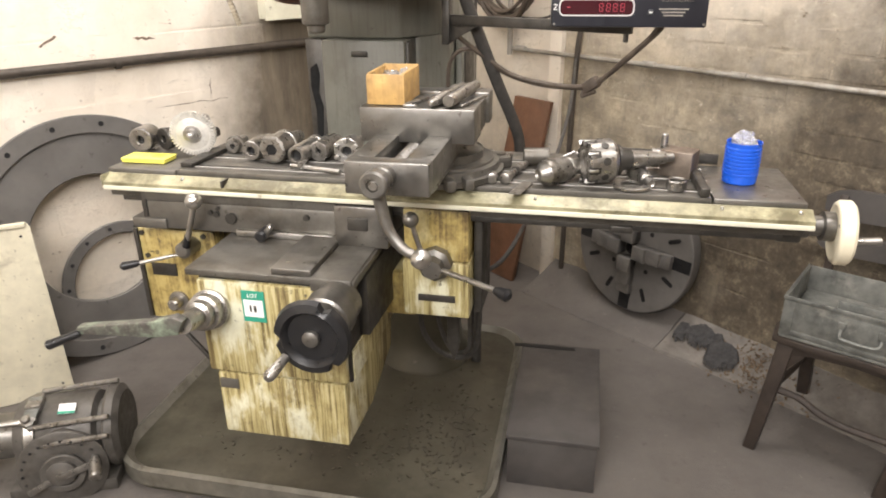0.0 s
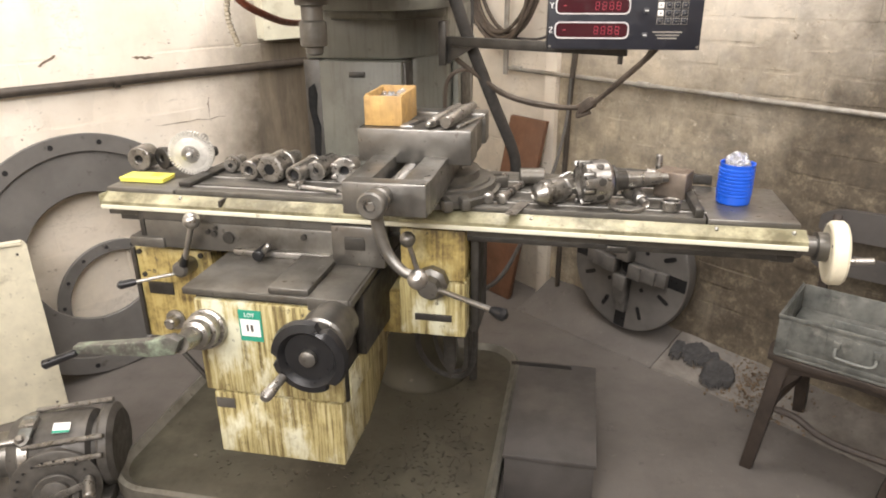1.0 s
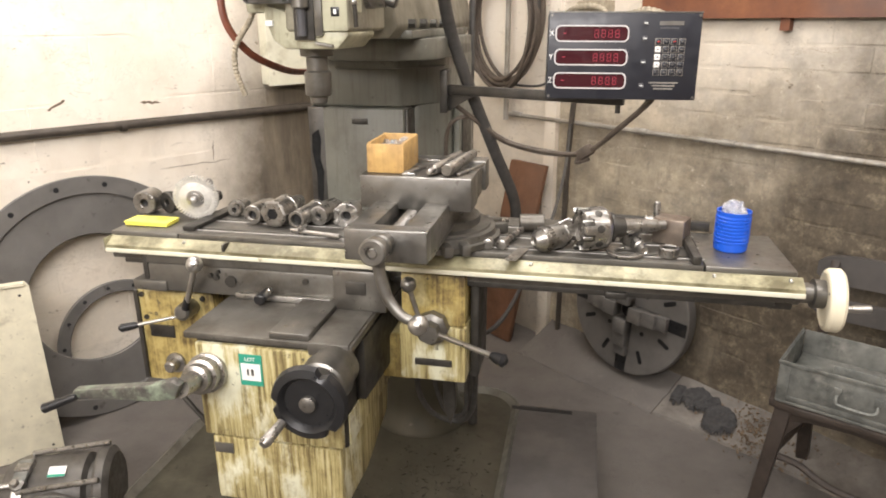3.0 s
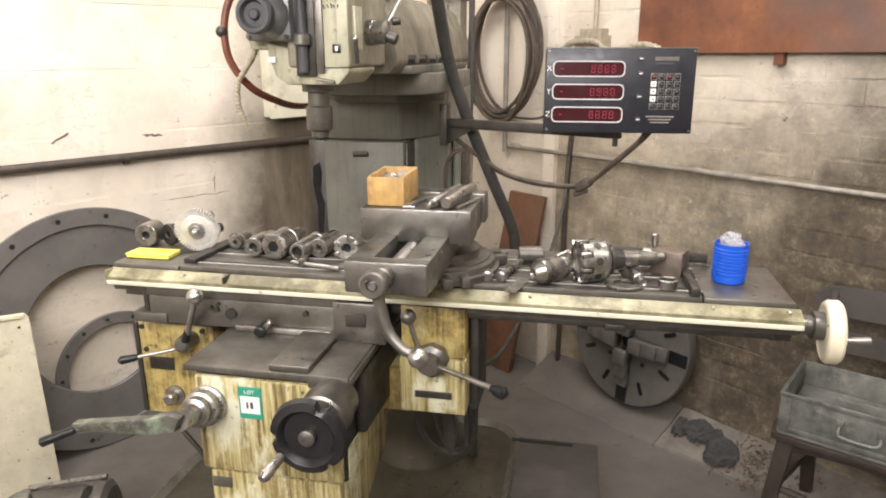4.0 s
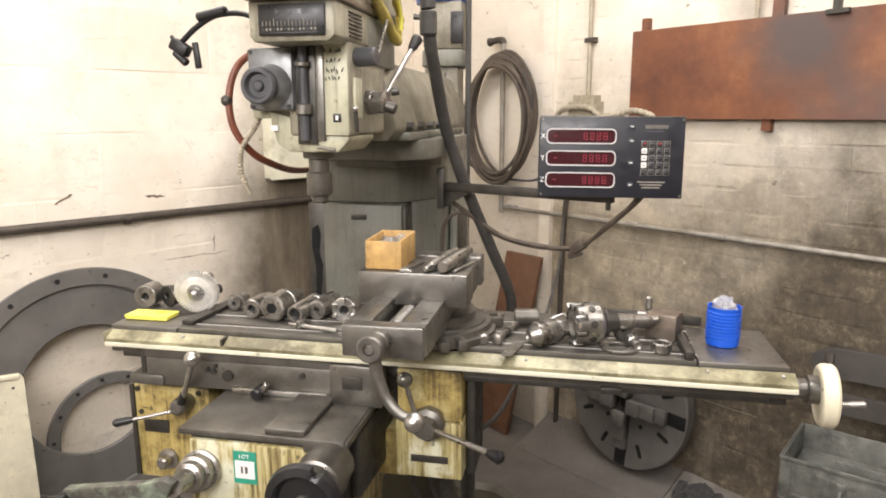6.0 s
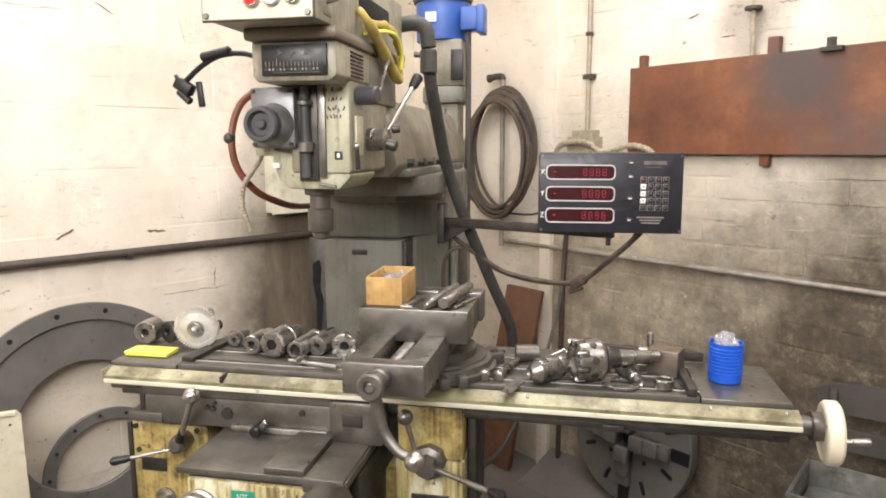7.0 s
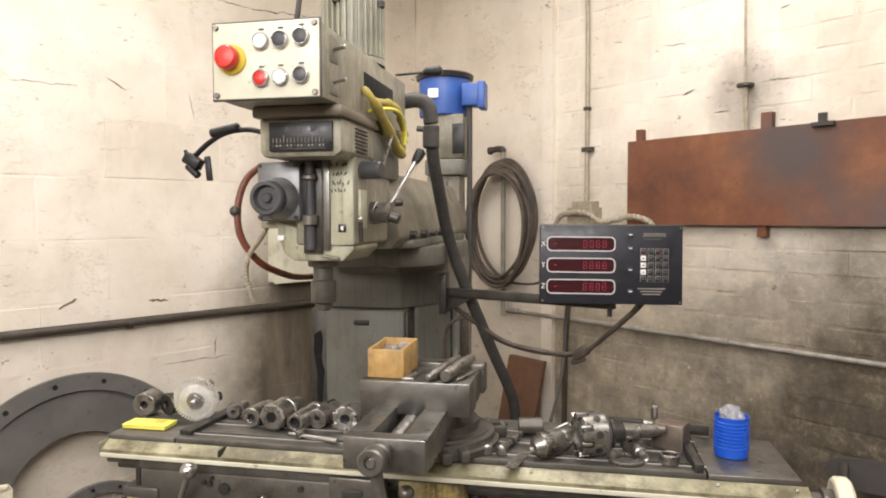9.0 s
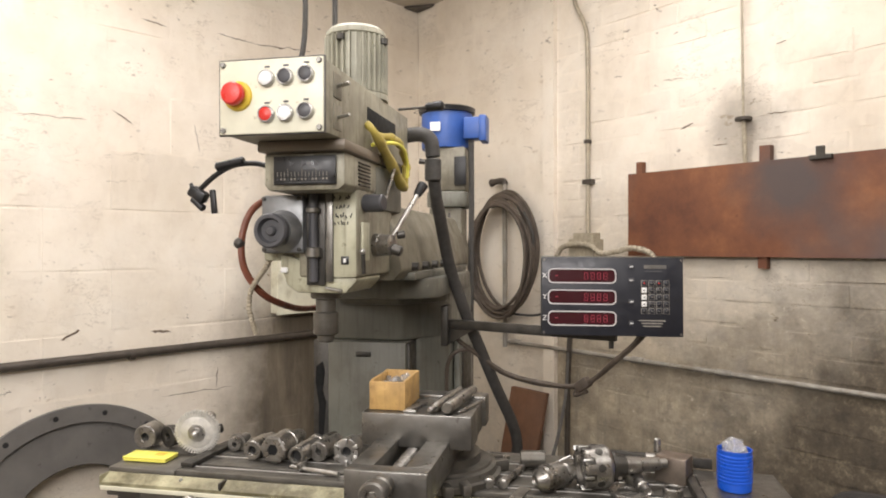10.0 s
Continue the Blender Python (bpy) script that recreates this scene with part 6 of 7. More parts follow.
# bolt holes are flat black discs, their shade put into colour
for k in range(16):
    a = radians(9.3 + 22.5 * k)
    c = V(0.405 * math.sin(a), 0.0302, 0.435 + 0.405 * math.cos(a))
    part("bolt_hole", moved(rod(c, c + V(0, 0.0012, 0), 0.009, seg=14), lm), M_BLACK, ringobj)
lm2 = leaning(1.64, 0.228, 0.07, 0.02)
ring2 = thing("steel_ring_flange", on_l(1.63, 0, 0.07), "smaller grey steel ring behind the large plate", "steel ring")
part("flange", moved(ring_shape((0, 0, 0.230), (0, 1, 0), 0.228, 0.185, 0.016, 80, 0.003), lm2), M_RING, ring2)
# black discs again stand for the shaded bolt holes
for k in range(14):
    a = 2 * math.pi * (k + 0.2) / 14
    c = V(0.208 * math.sin(a), 0.0162, 0.230 + 0.208 * math.cos(a))
    part("bolt_hole", moved(rod(c, c + V(0, 0.0012, 0), 0.007, seg=12), lm2), M_BLACK, ring2)

# cream sheet leaning in front of the rings
panel_ob = thing("cream_panel", (-1.72, 1.6, 0.0), "chipped cream painted steel panel leaning on the rings", "panel")
pa, pb = V(-1.642, 1.663, 0.004), V(-1.818, 1.526, 0.004)
pu = (pb - pa).normalized()
ph = (V(-1.628, 1.640, 0.627) - V(-1.642, 1.663, 0.004))
pn = pu.cross(ph).normalized()
pn = -pn if pn.y > 0 else pn
part("top_fold", prism([(0.012, 0.985), (0.62, 0.985), (0.62, 1.0), (0.012, 1.0)], lambda a, b, d: pa + pu * a + ph * b + pn * (d + 0.0065), 0.014), M_CHIPPED, panel_ob)
# screw holes drawn as black discs in place of shaded depth
for a, b in ((0.03, 0.93), (0.03, 0.06)):
    hole = pa + pu * a + ph * b
    part("screw_hole", rod(hole + pn * 0.0062, hole + pn * 0.0072, 0.004, seg=10), M_BLACK, panel_ob)
part("sheet", prism([(0, 0), (0.62, 0), (0.62, 1.0), (0.012, 1.0), (0.006, 0.99), (0.0, 0.97)], lambda a, b, d: pa + pu * a + ph * b + pn * d, 0.006, 0.001), M_CHIPPED, panel_ob)

# ---- four-jaw faceplate against the brick wall ----
def lean_r(u, r, foot, top):
    tilt = -math.asin((foot - top) / (2 * r))
    m = Matrix((DIR_R, IN_R, V(0, 0, 1))).transposed().to_4x4()
    return Matrix.Translation(on_r(u, 0.058, foot)) @ m @ Matrix.Rotation(-tilt, 4, "X")


fpm = lean_r(1.450, 0.265, 0.085, 0.04)
fplate = thing("four_jaw_chuck", on_r(1.45, 0, 0.14), "large grey four-jaw chuck plate leaning on the wall", "chuck")
part("plate", moved(lathe((0, 0, 0.265), (0, 1, 0), [(-0.03, 0.20), (-0.028, 0.25), (0.0, 0.257), (0.025, 0.255), (0.028, 0.251), (0.028, 0.0)], 72), fpm), M_RING, fplate)
# flat black disc gives the bore its shade
part("centre_bore", moved(lathe((0, 0.0285, 0.265), (0, 1, 0), [(0, 0.028), (0.001, 0.028)], 30), fpm), M_BLACK, fplate)
for k in range(4):
    jm = fpm @ Matrix.Translation((0, 0, 0.265)) @ Matrix.Rotation(radians(1 + 90 * k), 4, "Y")
    # black strip on the face stands for the shaded jaw slot
    part("jaw_slot", moved(box(-0.024, 0.024, 0.0285, 0.0295, 0.05, 0.250, 0), jm), M_BLACK, fplate)
    part("jaw", moved(joined(box(-0.027, 0.027, 0.0298, 0.052, 0.030, 0.180, 0.003), box(-0.027, 0.027, 0.0298, 0.066, 0.030, 0.140, 0.003), box(-0.027, 0.027, 0.0298, 0.078, 0.030, 0.085, 0.003)), jm), M_JAW, fplate)
    for s, r0, r1 in ((25, 0.160, 0.212), (45, 0.096, 0.113), (65, 0.160, 0.212)):
        sm2 = jm @ Matrix.Rotation(radians(s), 4, "Y")
        # flat black outlines carry the shade of the tee slots
        part("tee_slot", moved(prism(round_rect(-0.008, 0.008, r0, r1, 0.0075, 4), xz(0.0285), 0.0012), sm2), M_BLACK, fplate)

# ---- red-brown plank in the corner ----
plank = solo("plank", prism([(0, 0), (0.16, 0), (0.16, 1), (0, 1)], lambda a, b, d: on_r(0.69 + a * 1.28 + b * 0.09, 0.003 + b * 0.80, 0.16 - b * 0.10) + IN_R * d, 0.02, 0.002), M_REDWOOD, "red-brown wooden plank leaning in the corner", "plank")
solo("batten", prism([(0, 0), (0.035, 0), (0.035, 1), (0, 1)], lambda a, b, d: on_r(0.84 + a + b * 0.02, 0.003 + b * 0.62, 0.13 - b * 0.09) + IN_R * d, 0.02, 0.002), M_DARKWOOD, "narrow dark batten leaning on the wall", "batten")

# ---- dark step box on the floor beside the base ----
step = thing("step_box", (-0.03, 1.72, 0), "low dark grey wooden step box on the floor", "step")
part("top", box(-0.150, 0.098, 1.492, 1.985, 0.150, 0.164, 0.003), M_STEP, step)
part("front", box(-0.145, 0.092, 1.497, 1.512, 0.0, 0.1495, 0.002), M_STEP, step)
part("side", box(0.078, 0.092, 1.513, 1.975, 0.0, 0.1495, 0.002), M_STEP, step)
part("side", box(-0.145, -0.131, 1.513, 1.975, 0.0, 0.1495, 0.002), M_STEP, step)
part("back", box(-0.130, 0.077, 1.960, 1.975, 0.0, 0.1495, 0.002), M_STEP, step)
part("slot", box(-0.175, 0.02, 1.955, 1.972, 0.1642, 0.166, 0.0), M_BLACK, step)

# ---- rag and spilled dirt ----
rag = fresh()
LOBES = ((1.690, 0.082, 0.030, 0.036), (1.785, 0.072, 0.085, 0.038), (1.870, 0.108, 0.060, 0.056))
cells = {}
for i in range(66):
    for k in range(40):
        u, off = 1.65 + 0.30 * i / 65, 0.02 + 0.16 * k / 39
        warp_u, warp_o = 0.012 * noise.noise(V(u * 22, off * 22, 1)), 0.012 * noise.noise(V(u * 22, off * 22, 6))
        inside = max(1 - ((u + warp_u - a) / c) ** 2 - ((off + warp_o - b) / d) ** 2 for a, b, c, d in LOBES)
        if inside > 0:
            fold = abs(noise.noise(V(u * 26 + off * 14, off * 30, 1.5))) * 0.030 + abs(noise.noise(V(u * 60, off * 55, 4))) * 0.010
            ground = 0.014 + 0.088 * max(0, 1 - off / 0.17) ** 1.2
            cells[i, k] = rag.verts.new(on_r(u, ground + min(1, inside * 4) * (0.010 + fold), off))
for (i, k), v in list(cells.items()):
    square = [cells.get(c) for c in ((i, k), (i + 1, k), (i + 1, k + 1), (i, k + 1))]
    if all(square):
        rag.faces.new(square)
bmesh.ops.delete(rag, geom=[v for v in rag.verts if not v.link_faces], context="VERTS")
bmesh.ops.recalc_face_normals(rag, faces=rag.faces)
solo("oily_rag", rag, M_RAG, "crumpled black oily rag on the floor", "rag")
dirt = fresh()
for k in range(460):
    a, b = random.gauss(0, 0.085), random.gauss(0, 0.045)
    p = on_r(1.985 + a, 0, max(0.01, 0.085 + b))
    p.z = 0.014 + 0.088 * max(0, 1 - (p - CORNER).dot(IN_R) / 0.155) ** 1.2
    s = random.uniform(0.0012, 0.0045)
    c = moved(box(-s, s, -s * 0.7, s * 0.7, -s * 0.2, s * 0.7, 0), Matrix.Translation(p) @ Euler((random.random(), random.random(), random.random() * 6)).to_matrix().to_4x4())
    add(dirt, c)
solo("floor_dirt", dirt, M_DIRT, "scattered rusty crumbs on the concrete haunch", "dirt", kind="stuff")
# ---- chair with a metal case on it ----
E1, E2 = V(0.885, -0.466, 0), V(0.466, 0.885, 0)
CH = V(0.545, 1.775, 0)


def ch(a, b, z):
    return CH + E1 * a + E2 * b + V(0, 0, z)


chair = thing("wooden_chair", ch(0.2, 0.2, 0), "old dark stained wooden chair with a shaped seat", "chair")
seat = [(0.0, -0.01), (0.08, -0.022), (0.20, -0.012), (0.32, -0.022), (0.41, -0.01), (0.425, 0.05), (0.40, 0.29), (0.02, 0.30), (-0.01, 0.05)]
part("seat", prism(seat, lambda a, b, d: ch(a, b, 0.372 + d), 0.022, 0.004), M_DARKWOOD, chair)
part("apron", prism([(0.02, 0.372), (0.39, 0.372), (0.39, 0.335), (0.30, 0.345), (0.205, 0.352), (0.10, 0.345), (0.02, 0.325)], lambda a, b, d: ch(a, 0.01 + d, b), 0.018, 0.002), M_DARKWOOD, chair)


def leg(a0, b0, a1, b1, top):
    bm = fresh()
    pts = [(a0, b0, 0.0, 0.017), (a0 * 0.45 + a1 * 0.55, b0 * 0.45 + b1 * 0.55, 0.20, 0.019), (a1, b1, top, 0.022)]
    rows = [[bm.verts.new(ch(a + i * w, b + j * w, z)) for i, j in ((-1, -1), (1, -1), (1, 1), (-1, 1))] for a, b, z, w in pts]
    for p, q in zip(rows, rows[1:]):
        for k in range(4):
            bm.faces.new((p[k], p[(k + 1) % 4], q[(k + 1) % 4], q[k]))
    bm.faces.new(rows[0])
    bm.faces.new(rows[-1])
    bmesh.ops.recalc_face_normals(bm, faces=bm.faces)
    bmesh.ops.bevel(bm, geom=bm.edges[:], offset=0.004, segments=2, affect="EDGES", profile=0.5)
    return bm


part("leg", leg(-0.005, 0.01, 0.035, 0.03, 0.372), M_DARKWOOD, chair)
part("leg", leg(0.33, 0.01, 0.375, 0.03, 0.372), M_DARKWOOD, chair)
part("leg", leg(0.055, 0.355, 0.045, 0.275, 0.372), M_DARKWOOD, chair)
part("leg", leg(0.365, 0.275, 0.365, 0.265, 0.372), M_DARKWOOD, chair)
part("stretcher", tube([ch(0.03, 0.03, 0.205), ch(0.09, 0.035, 0.197), ch(0.15, 0.03, 0.172), ch(0.22, 0.03, 0.158), ch(0.35, 0.03, 0.158)], 0.010, 10), M_DARKWOOD, chair)
part("stretcher", tube([ch(0.02, 0.05, 0.20), ch(0.04, 0.20, 0.20), ch(0.05, 0.35, 0.20)], 0.009, 10), M_DARKWOOD, chair)
part("bracket", prism([(0.04, 0.33), (0.085, 0.335), (0.045, 0.28)], lambda a, b, d: ch(a, 0.02 + d, b), 0.012, 0.001), M_DARKWOOD, chair)
for x in (0.055, 0.37):
    part("back_post", prism([(0.255, 0.372), (0.285, 0.372), (0.300, 0.70), (0.280, 0.725)], lambda a, b, d: ch(x - 0.012 + d, a, b), 0.024, 0.003), M_DARKWOOD, chair)
for z0, z1 in ((0.650, 0.738), (0.545, 0.605)):
    bm = fresh()
    rows = []
    for k in range(25):
        t = k / 24
        a, bow = 0.012 + 0.41 * t, 0.012 * math.sin(math.pi * t)
        lift = -0.026 * (abs(2 * t - 1) ** 8)
        y = 0.272 + (z0 - 0.4) * 0.04 + bow
        rows.append([bm.verts.new(ch(a, y, z0 - lift)), bm.verts.new(ch(a, y, z1 + lift)), bm.verts.new(ch(a, y + 0.018, z1 + lift)), bm.verts.new(ch(a, y + 0.018, z0 - lift))])
    for p, q in zip(rows, rows[1:]):
        for k in range(4):
            bm.faces.new((p[k], p[(k + 1) % 4], q[(k + 1) % 4], q[k]))
    bm.faces.new(rows[0])
    bm.faces.new(rows[-1])
    bmesh.ops.recalc_face_normals(bm, faces=bm.faces)
    part("back_slat", bm, M_STEP, chair, "curved grey-brown back slat")

case = thing("metal_case", ch(0.2, 0.1, 0.395), "open scuffed grey-green metal case on the chair", "metal case")


def case_wall(a0, a1, b0, b1, z0, z1, bevel=0.002):
    bm = box(a0, a1, b0, b1, z0, z1, bevel)
    for v in bm.verts:
        v.co = ch(v.co.x, v.co.y, v.co.z)
    return bm


part("bottom", case_wall(0.018, 0.42, -0.008, 0.235, 0.3945, 0.399), M_CASE, case)
front = part("front_wall", case_wall(0.018, 0.42, -0.012, -0.008, 0.3945, 0.515), M_CASE, case)
part("back_wall", case_wall(0.018, 0.42, 0.235, 0.239, 0.3945, 0.515), M_CASE, case)
part("side_wall", case_wall(0.014, 0.018, -0.008, 0.235, 0.3945, 0.515), M_CASE, case)
part("side_wall", case_wall(0.42, 0.424, -0.008, 0.235, 0.3945, 0.515), M_CASE, case)
part("rim", joined(case_wall(0.010, 0.428, -0.017, -0.0125, 0.506, 0.518), case_wall(0.010, 0.0136, -0.012, 0.24, 0.506, 0.518)), M_CASE, case)
part("tray", case_wall(0.022, 0.416, -0.004, 0.231, 0.440, 0.445), M_CASE, case)
part("divider", case_wall(0.12, 0.40, 0.11, 0.115, 0.446, 0.485), M_CASE, case)
part("handle", tube([ch(0.155, -0.014, 0.468), ch(0.155, -0.026, 0.450), ch(0.165, -0.028, 0.442), ch(0.225, -0.028, 0.440), ch(0.245, -0.026, 0.448), ch(0.245, -0.014, 0.465)], 0.0045, 8), M_CASE, front)
for x in (0.155, 0.245):
    part("handle_lug", case_wall(x - 0.009, x + 0.009, -0.020, -0.0125, 0.462, 0.484), M_CASE, front)
part("swage", case_wall(0.04, 0.40, -0.0138, -0.0122, 0.408, 0.420, 0.0005), M_CASE, front)
part("latch", case_wall(0.345, 0.372, -0.020, -0.0125, 0.470, 0.505), M_CASE, front)
part("lower_bead", case_wall(0.016, 0.422, -0.0155, -0.0122, 0.396, 0.403, 0.001), M_CASE, front)
part("pressed_plate", case_wall(0.130, 0.270, -0.0145, -0.0122, 0.428, 0.498, 0.001), M_CASE, front)
part("corner_fold", case_wall(0.013, 0.040, -0.0150, -0.0122, 0.400, 0.505, 0.001), M_CASE, front)
part("crumpled_liner", case_wall(0.06, 0.395, 0.02, 0.10, 0.4455, 0.452, 0.002), M_PALELINER, case, "pale scuffed liner in the tray")

# ---- dividing head on the floor ----
dh = thing("dividing_head", (-1.42, 1.30, 0.0), "dark oily dividing head with a small lot tag on the floor", "dividing head")
DH = pose(-1.375, 1.315, 0.1315, 0, 0, 22) @ Matrix.Diagonal((1.25, 1.25, 1.25, 1))


def on_dh(bm):
    return moved(bm, DH)


part("foot", on_dh(box(-0.10, 0.12, -0.09, 0.10, -0.105, -0.075, 0.005)), M_CAST, dh)
part("body", on_dh(lathe((-0.085, 0.01, 0.0), (1, 0, 0), [(0, 0.060), (0.006, 0.075), (0.02, 0.082), (0.15, 0.085), (0.165, 0.080), (0.172, 0.062), (0.19, 0.055)], 32)), M_CAST, dh, "dark rounded body")
part("band", on_dh(lathe((-0.055, 0.01, 0.0), (1, 0, 0), [(0, 0.083), (0.003, 0.087), (0.022, 0.087), (0.025, 0.083)], 32)), M_TOOL, dh)
part("spindle", on_dh(lathe((-0.27, 0.01, 0.0), (1, 0, 0), [(0, 0.045), (0.004, 0.052), (0.04, 0.054), (0.044, 0.060), (0.12, 0.060), (0.125, 0.050), (0.19, 0.050)], 30)), M_STEEL, dh, "bare steel spindle nose")
plate_axis = V(0.12, -1, 0.10)
part("index_plate", on_dh(lathe((0.02, -0.085, -0.03), plate_axis, [(0, 0.085), (0.004, 0.090), (0.010, 0.090), (0.012, 0.086), (0.012, 0.03), (0.03, 0.028), (0.034, 0.018)], 44)), M_CAST, dh, "dark index plate")
part("worm_box", on_dh(lathe((0.02, 0.0, -0.02), plate_axis, [(0, 0.070), (0.06, 0.066), (0.085, 0.055)], 28)), M_CAST, dh)
# small black discs stand for the shade in the index holes
for k in range(22):
    a = 2 * math.pi * k / 22
    c = V(0.02, -0.098, -0.03) + V(0.075 * math.cos(a), 0.009 * math.cos(a) - 0.0, 0.075 * math.sin(a))
    part("index_hole", on_dh(rod(c + V(0, -0.001, 0), c + V(0, -0.002, 0), 0.003, seg=8)), M_BLACK, dh)
part("sector_arm", on_dh(moved(box(-0.005, 0.085, -0.004, 0.0, -0.008, 0.008, 0.001), pose(0.022, -0.118, -0.032, 0, -16, 8))), M_TOOL, dh)
part("sector_arm", on_dh(moved(box(-0.075, 0.005, -0.004, 0.0, -0.007, 0.007, 0.001), pose(0.022, -0.112, -0.032, 0, -24, 8))), M_TOOL, dh)
part("crank_handle", on_dh(rod((0.092, -0.105, -0.006), (0.105, -0.155, -0.015), 0.011, 0.013, edge=0.003)), M_TOOL, dh)
part("plunger", on_dh(rod((0.092, -0.10, -0.006), (0.092, -0.118, -0.006), 0.008)), M_BRIGHT, dh)
for z, y in ((0.082, 0.045), (0.060, -0.062), (0.03, -0.088)):
    part("tie_bar", on_dh(rod((-0.04, y, z), (0.125, y - 0.004, z + 0.012), 0.006, seg=10, edge=0.002)), M_TOOL, dh)
part("clamp_lever", on_dh(rod((-0.045, -0.05, 0.070), (-0.12, -0.065, 0.078), 0.007, 0.006, edge=0.002)), M_TOOL, dh)
part("clamp_nut", on_dh(lathe((-0.038, -0.048, 0.066), (0, -0.5, 0.8), [(0, 0.016), (0.014, 0.015), (0.016, 0.008)], 8)), M_STEEL, dh)
part("oil_window", on_dh(moved(box(-0.014, 0.014, -0.030, 0.030, 0, 0.010, 0.003), pose(-0.036, -0.022, 0.080, 14, 0, 0))), M_CASE, dh)
part("clamp_stud", on_dh(rod((-0.038, -0.050, 0.060), (-0.040, -0.062, 0.088), 0.008, seg=12, edge=0.002)), M_TOOL, dh)
part("hub_ring", on_dh(ring_shape((0.024, -0.100, -0.032), (0.12, -1, 0.10), 0.045, 0.030, 0.010, 32, 0.002)), M_CAST, dh)
part("oil_cup", on_dh(box(-0.052, -0.02, -0.030, 0.012, 0.078, 0.094, 0.004)), M_TOOL, dh)
part("lot_tag", on_dh(moved(box(-0.017, 0.017, -0.012, 0.012, 0, 0.001, 0), pose(0.035, -0.035, 0.0825, 28, 3, 0))), M_WHITE, dh, "small white lot tag")
part("tag_band", on_dh(moved(box(-0.017, 0.017, -0.012, -0.006, 0.0012, 0.0016, 0), pose(0.035, -0.035, 0.0825, 28, 3, 0))), M_TEAL, dh)
part("end_cover", on_dh(lathe((0.105, 0.01, 0.0), (1, 0, 0), [(0, 0.090), (0.006, 0.094), (0.02, 0.090), (0.03, 0.075)], 32)), M_CAST, dh)

# ---- swarf on the machine base ----
swarf = fresh()
for k in range(520):
    if k % 3:
        x, y = random.gauss(-0.36, 0.10), random.gauss(1.62, 0.14)
    else:
        x, y = random.uniform(-1.05, -0.25), random.gauss(1.48, 0.08)
    if not (-1.17 < x < -0.20 and 1.37 < y < 1.95):
        continue
    s = random.uniform(0.002, 0.006)
    a = random.random() * 6.3
    if k % 13 == 0:
        pts = [V(x + 0.012 * j * math.cos(a) + 0.003 * math.cos(j * 2.2), y + 0.012 * j * math.sin(a) + 0.003 * math.sin(j * 2.2), 0.060 + 0.002 * math.sin(j * 2.2)) for j in range(4)]
        add(swarf, tube(pts, 0.0008, 4, 2))
    else:
        add(swarf, moved(box(-s, s, -s * 0.4, s * 0.4, 0, s * 0.4, 0), pose(x, y, 0.0558, random.uniform(-20, 20), random.uniform(-20, 20), math.degrees(a))))
solo("swarf", swarf, M_CHIP, "loose metal chips scattered on the machine base", "swarf", kind="stuff")


# oily chips in the table slots
crumbs = fresh()
for k in range(260):
    x, y, z = random.uniform(-0.81, 0.22), random.choice(SLOTS) + random.gauss(0, 0.004), 0.9255
    w = random.uniform(0.0008, 0.0026)
    add(crumbs, moved(box(-w * 1.6, w * 1.6, -w * 0.7, w * 0.7, -0.001, w * 0.8, 0), pose(x, y, z, random.uniform(-15, 15), random.uniform(-15, 15), random.uniform(0, 180))))
solo("table_swarf", crumbs, M_DARKSTEEL, "oily dark chips in the table slots", "swarf", kind="stuff")


# cracks and scars in the wall paint
def crack(wall, place, u0, z0, u1, z1, width, seed):
    bm = fresh()
    n = max(4, int(math.hypot(u1 - u0, z1 - z0) / 0.008))
    prev = None
    for i in range(n + 1):
        t = i / n
        sway = 0.007 * noise.noise(V(t * 6, seed, 1)) * math.sin(math.pi * t)
        u, z = u0 + (u1 - u0) * t + sway, z0 + (z1 - z0) * t + 1.6 * sway
        w = width * (0.25 + 0.75 * abs(noise.noise(V(t * 11, seed, 4))) * 1.6) * min(1, 4 * t + 0.2, 4 * (1 - t) + 0.2)
        du, dz = (0, 1) if abs(u1 - u0) > abs(z1 - z0) else (1, 0)
        row = [bm.verts.new(place(u - du * w, z - dz * w, 0.0008)), bm.verts.new(place(u, z, 0.0022)), bm.verts.new(place(u + du * w, z + dz * w, 0.0008))]
        if prev:
            bm.faces.new((prev[0], prev[1], row[1], row[0]))
            bm.faces.new((prev[1], prev[2], row[2], row[1]))
        prev = row
    bmesh.ops.recalc_face_normals(bm, faces=bm.faces)
    ob = mesh_object("crack", bm, M_CRACK)
    ob.parent = wall


for k, (u0, z0, u1, z1, w) in enumerate((
    (1.155, 2.287, 0.97, 2.279, 0.003), (0.97, 2.279, 0.69, 2.306, 0.005), (1.458, 2.273, 1.362, 2.264, 0.004), (1.564, 1.912, 1.491, 1.871, 0.004),
    (1.253, 1.897, 1.231, 1.799, 0.003), (1.598, 1.746, 1.446, 1.765, 0.002), (1.876, 1.86, 1.655, 1.867, 0.0025), (1.59, 1.651, 1.441, 1.665, 0.002),
    (1.389, 0.838, 1.090, 0.834, 0.003), (1.742, 1.091, 1.681, 1.12, 0.011), (1.43, 1.093, 1.35, 1.086, 0.011), (1.156, 0.922, 1.164, 0.84, 0.003))):
    crack(wall_left, on_l, u0, z0, u1, z1, w, k)
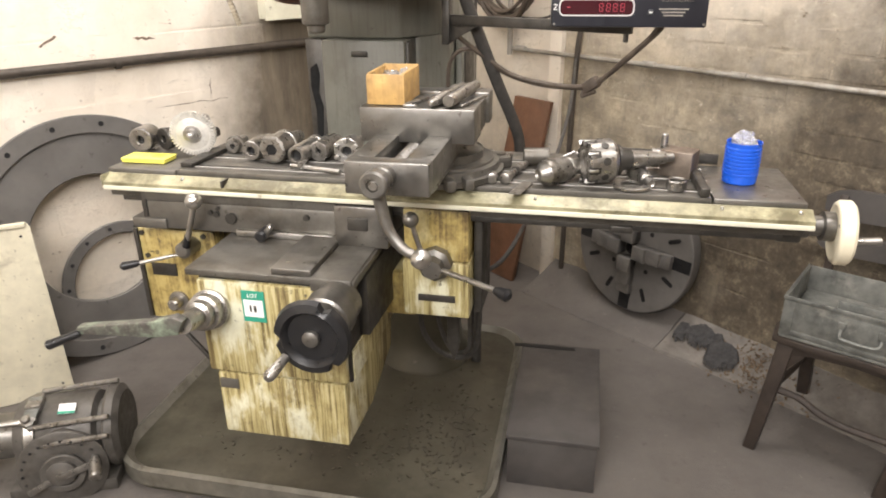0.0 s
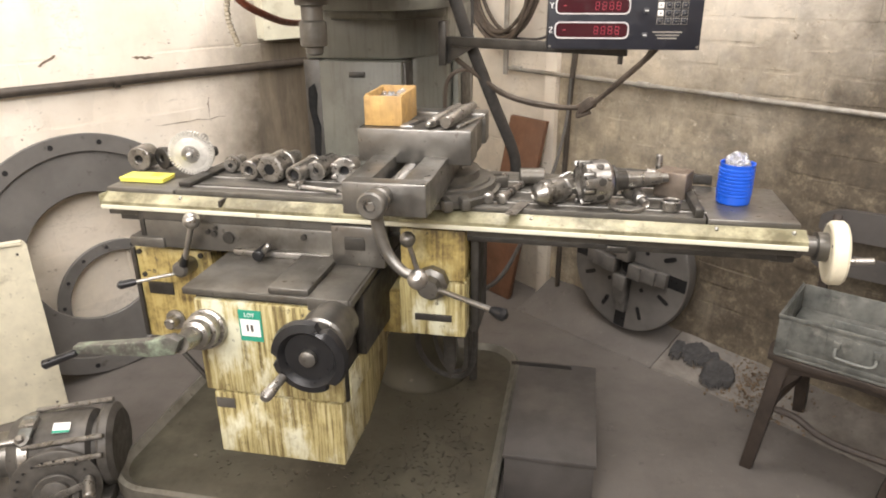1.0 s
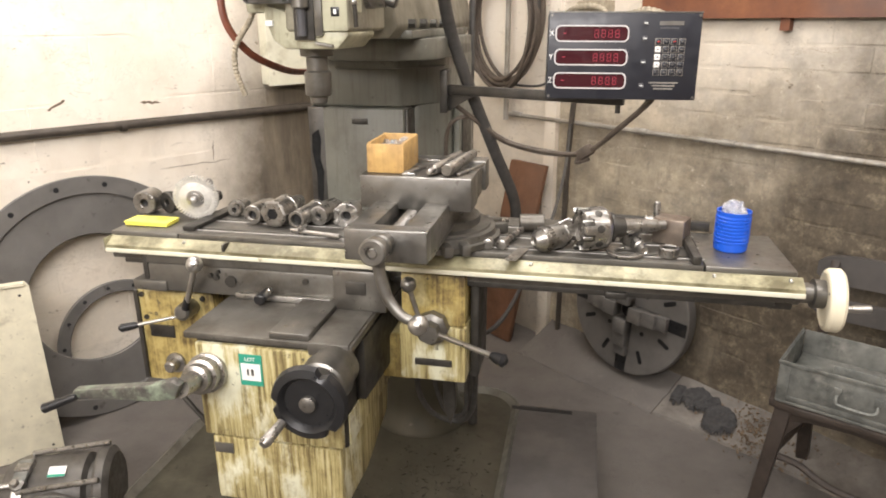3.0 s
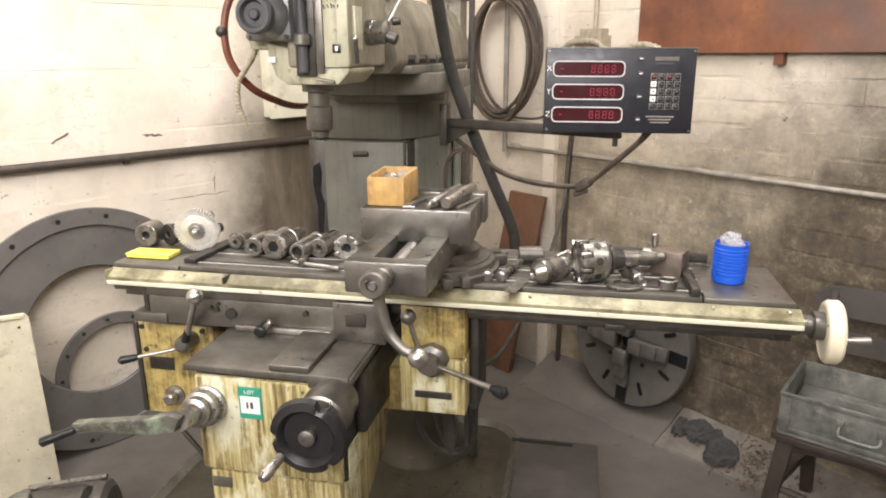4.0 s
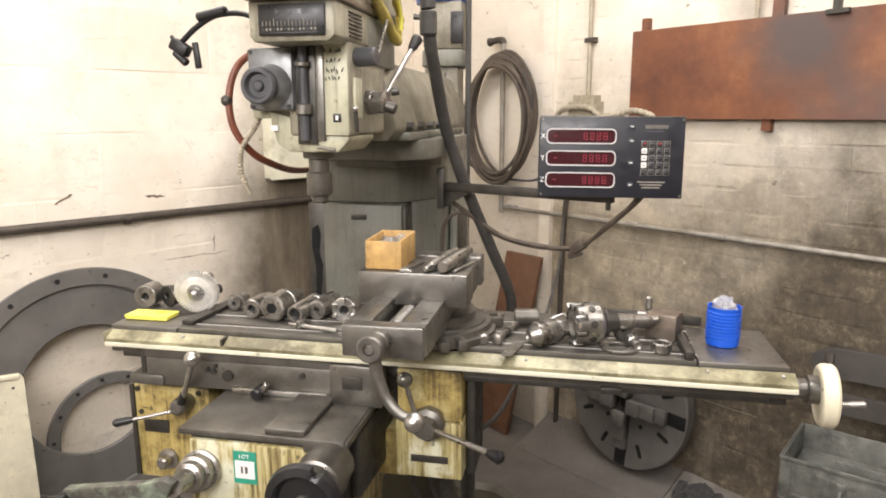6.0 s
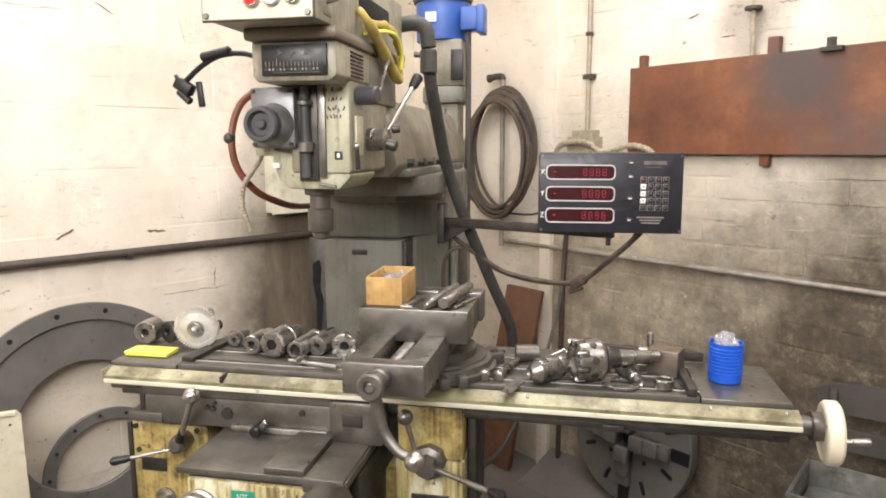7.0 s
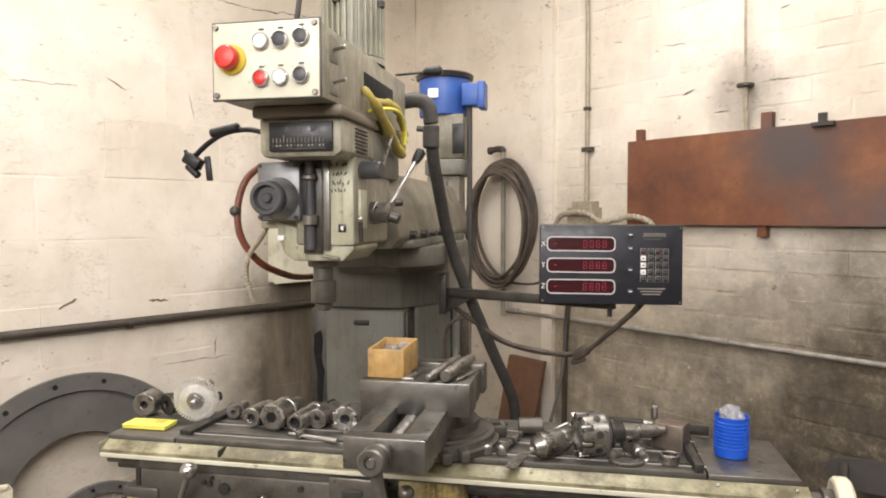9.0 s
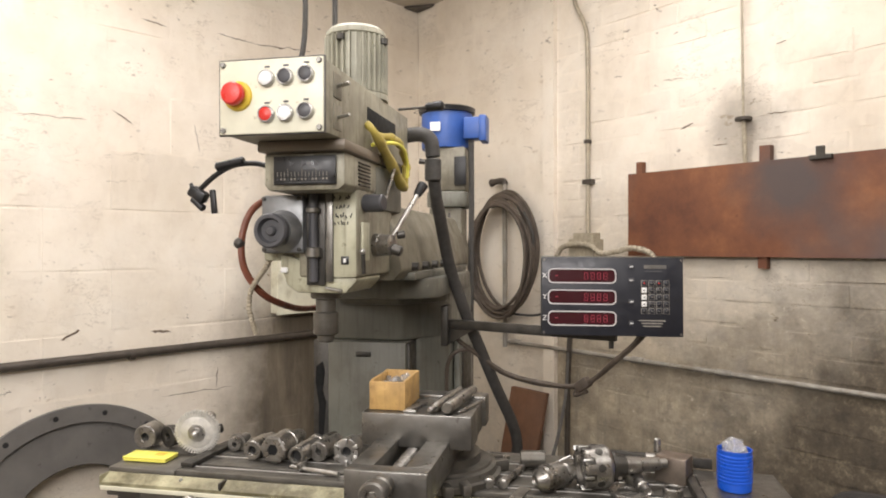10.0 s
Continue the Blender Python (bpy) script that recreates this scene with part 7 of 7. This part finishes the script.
for k, (u0, z0, u1, z1, w) in enumerate((
    (1.484, 2.011, 1.573, 2.004, 0.004), (1.554, 1.825, 1.607, 1.842, 0.005), (1.677, 1.753, 1.732, 1.753, 0.003), (1.892, 2.048, 1.924, 2.053, 0.004),
    (1.267, 2.068, 1.306, 2.061, 0.003), (1.862, 1.834, 1.926, 1.83, 0.003))):
    crack(wall_right, on_r, u0, z0, u1, z1, w, k + 30)


# ---- bricks and blocks ----
def brick_mesh(name, w, h, depth, wear, rough):
    """One worn brick: x along, z up, front towards +y."""
    e = wear
    bm = fresh()

    def j(s=1.0):
        return random.uniform(-rough, rough) * s

    back = [bm.verts.new((x, -depth, z)) for x, z in ((0, 0), (w, 0), (w, h), (0, h))]
    mid = [bm.verts.new((x + j(), -e + j(0.5), z + j())) for x, z in ((0, 0), (w, 0), (w, h), (0, h))]
    n = 3
    front = [[bm.verts.new((e + (w - 2 * e) * i / n + j(0.7), j(0.8), e + (h - 2 * e) * k / 1 + j(0.9))) for i in range(n + 1)] for k in range(2)]
    for i in range(n):
        bm.faces.new((front[0][i], front[0][i + 1], front[1][i + 1], front[1][i]))
    bm.faces.new([mid[0], mid[1]] + front[0][::-1])
    bm.faces.new([mid[2], mid[3]] + front[1])
    bm.faces.new((mid[0], front[0][0], front[1][0], mid[3]))
    bm.faces.new((mid[1], mid[2], front[1][n], front[0][n]))
    for k in range(4):
        bm.faces.new((back[k], back[(k + 1) % 4], mid[(k + 1) % 4], mid[k]))
    bmesh.ops.recalc_face_normals(bm, faces=bm.faces)
    me = bpy.data.meshes.new(name)
    bm.to_mesh(me)
    bm.free()
    return me


def lay(parent, name, frame_m, u0, u1, z0, z1, w, h, joint, material, wear, rough, proud, variants=5):
    kinds = {}
    for key, ww in (("full", w - joint), ("half", w / 2 - joint)):
        kinds[key] = [brick_mesh(name, ww, h - joint, 0.008, wear, rough) for _ in range(variants)]
        for me in kinds[key]:
            me.materials.append(material)
    rows = int((z1 - z0) / h)
    count = 0
    for r in range(rows):
        u, first = u0, True
        while u < u1 - w / 4:
            half = (first and r % 2 == 1) or u + w > u1 + 1e-4
            me = random.choice(kinds["half" if half else "full"])
            step_u = w / 2 if half else w
            if u + step_u > u1 + 1e-3:
                break
            ob = new(name, me)
            tilt = random.uniform(-0.2, 0.2)
            ob.matrix_world = frame_m @ Matrix.Translation((u, random.uniform(-proud, proud * 0.4), z0 + r * h + joint / 2)) @ Matrix.Rotation(radians(tilt), 4, "Z")
            ob.parent = parent
            u, first = u + step_u, False
            count += 1
    return count


FR = Matrix.Translation(CORNER) @ Matrix((DIR_R, IN_R, V(0, 0, 1))).transposed().to_4x4()
FL = Matrix.Translation(CORNER) @ Matrix((DIR_L, IN_L, V(0, 0, 1))).transposed().to_4x4()
lay(wall_right, "brick", FR, 0.985, 2.56, 0.025, 2.655, 0.225, 0.075, 0.005, M_WALL_R, 0.0035, 0.0022, 0.0006, 10)
lay(wall_right, "block", FR, 0.005, 0.905, 0.0, 2.655, 0.45, 0.2212, 0.004, M_WALL_C, 0.003, 0.0012, 0.0004, 5)
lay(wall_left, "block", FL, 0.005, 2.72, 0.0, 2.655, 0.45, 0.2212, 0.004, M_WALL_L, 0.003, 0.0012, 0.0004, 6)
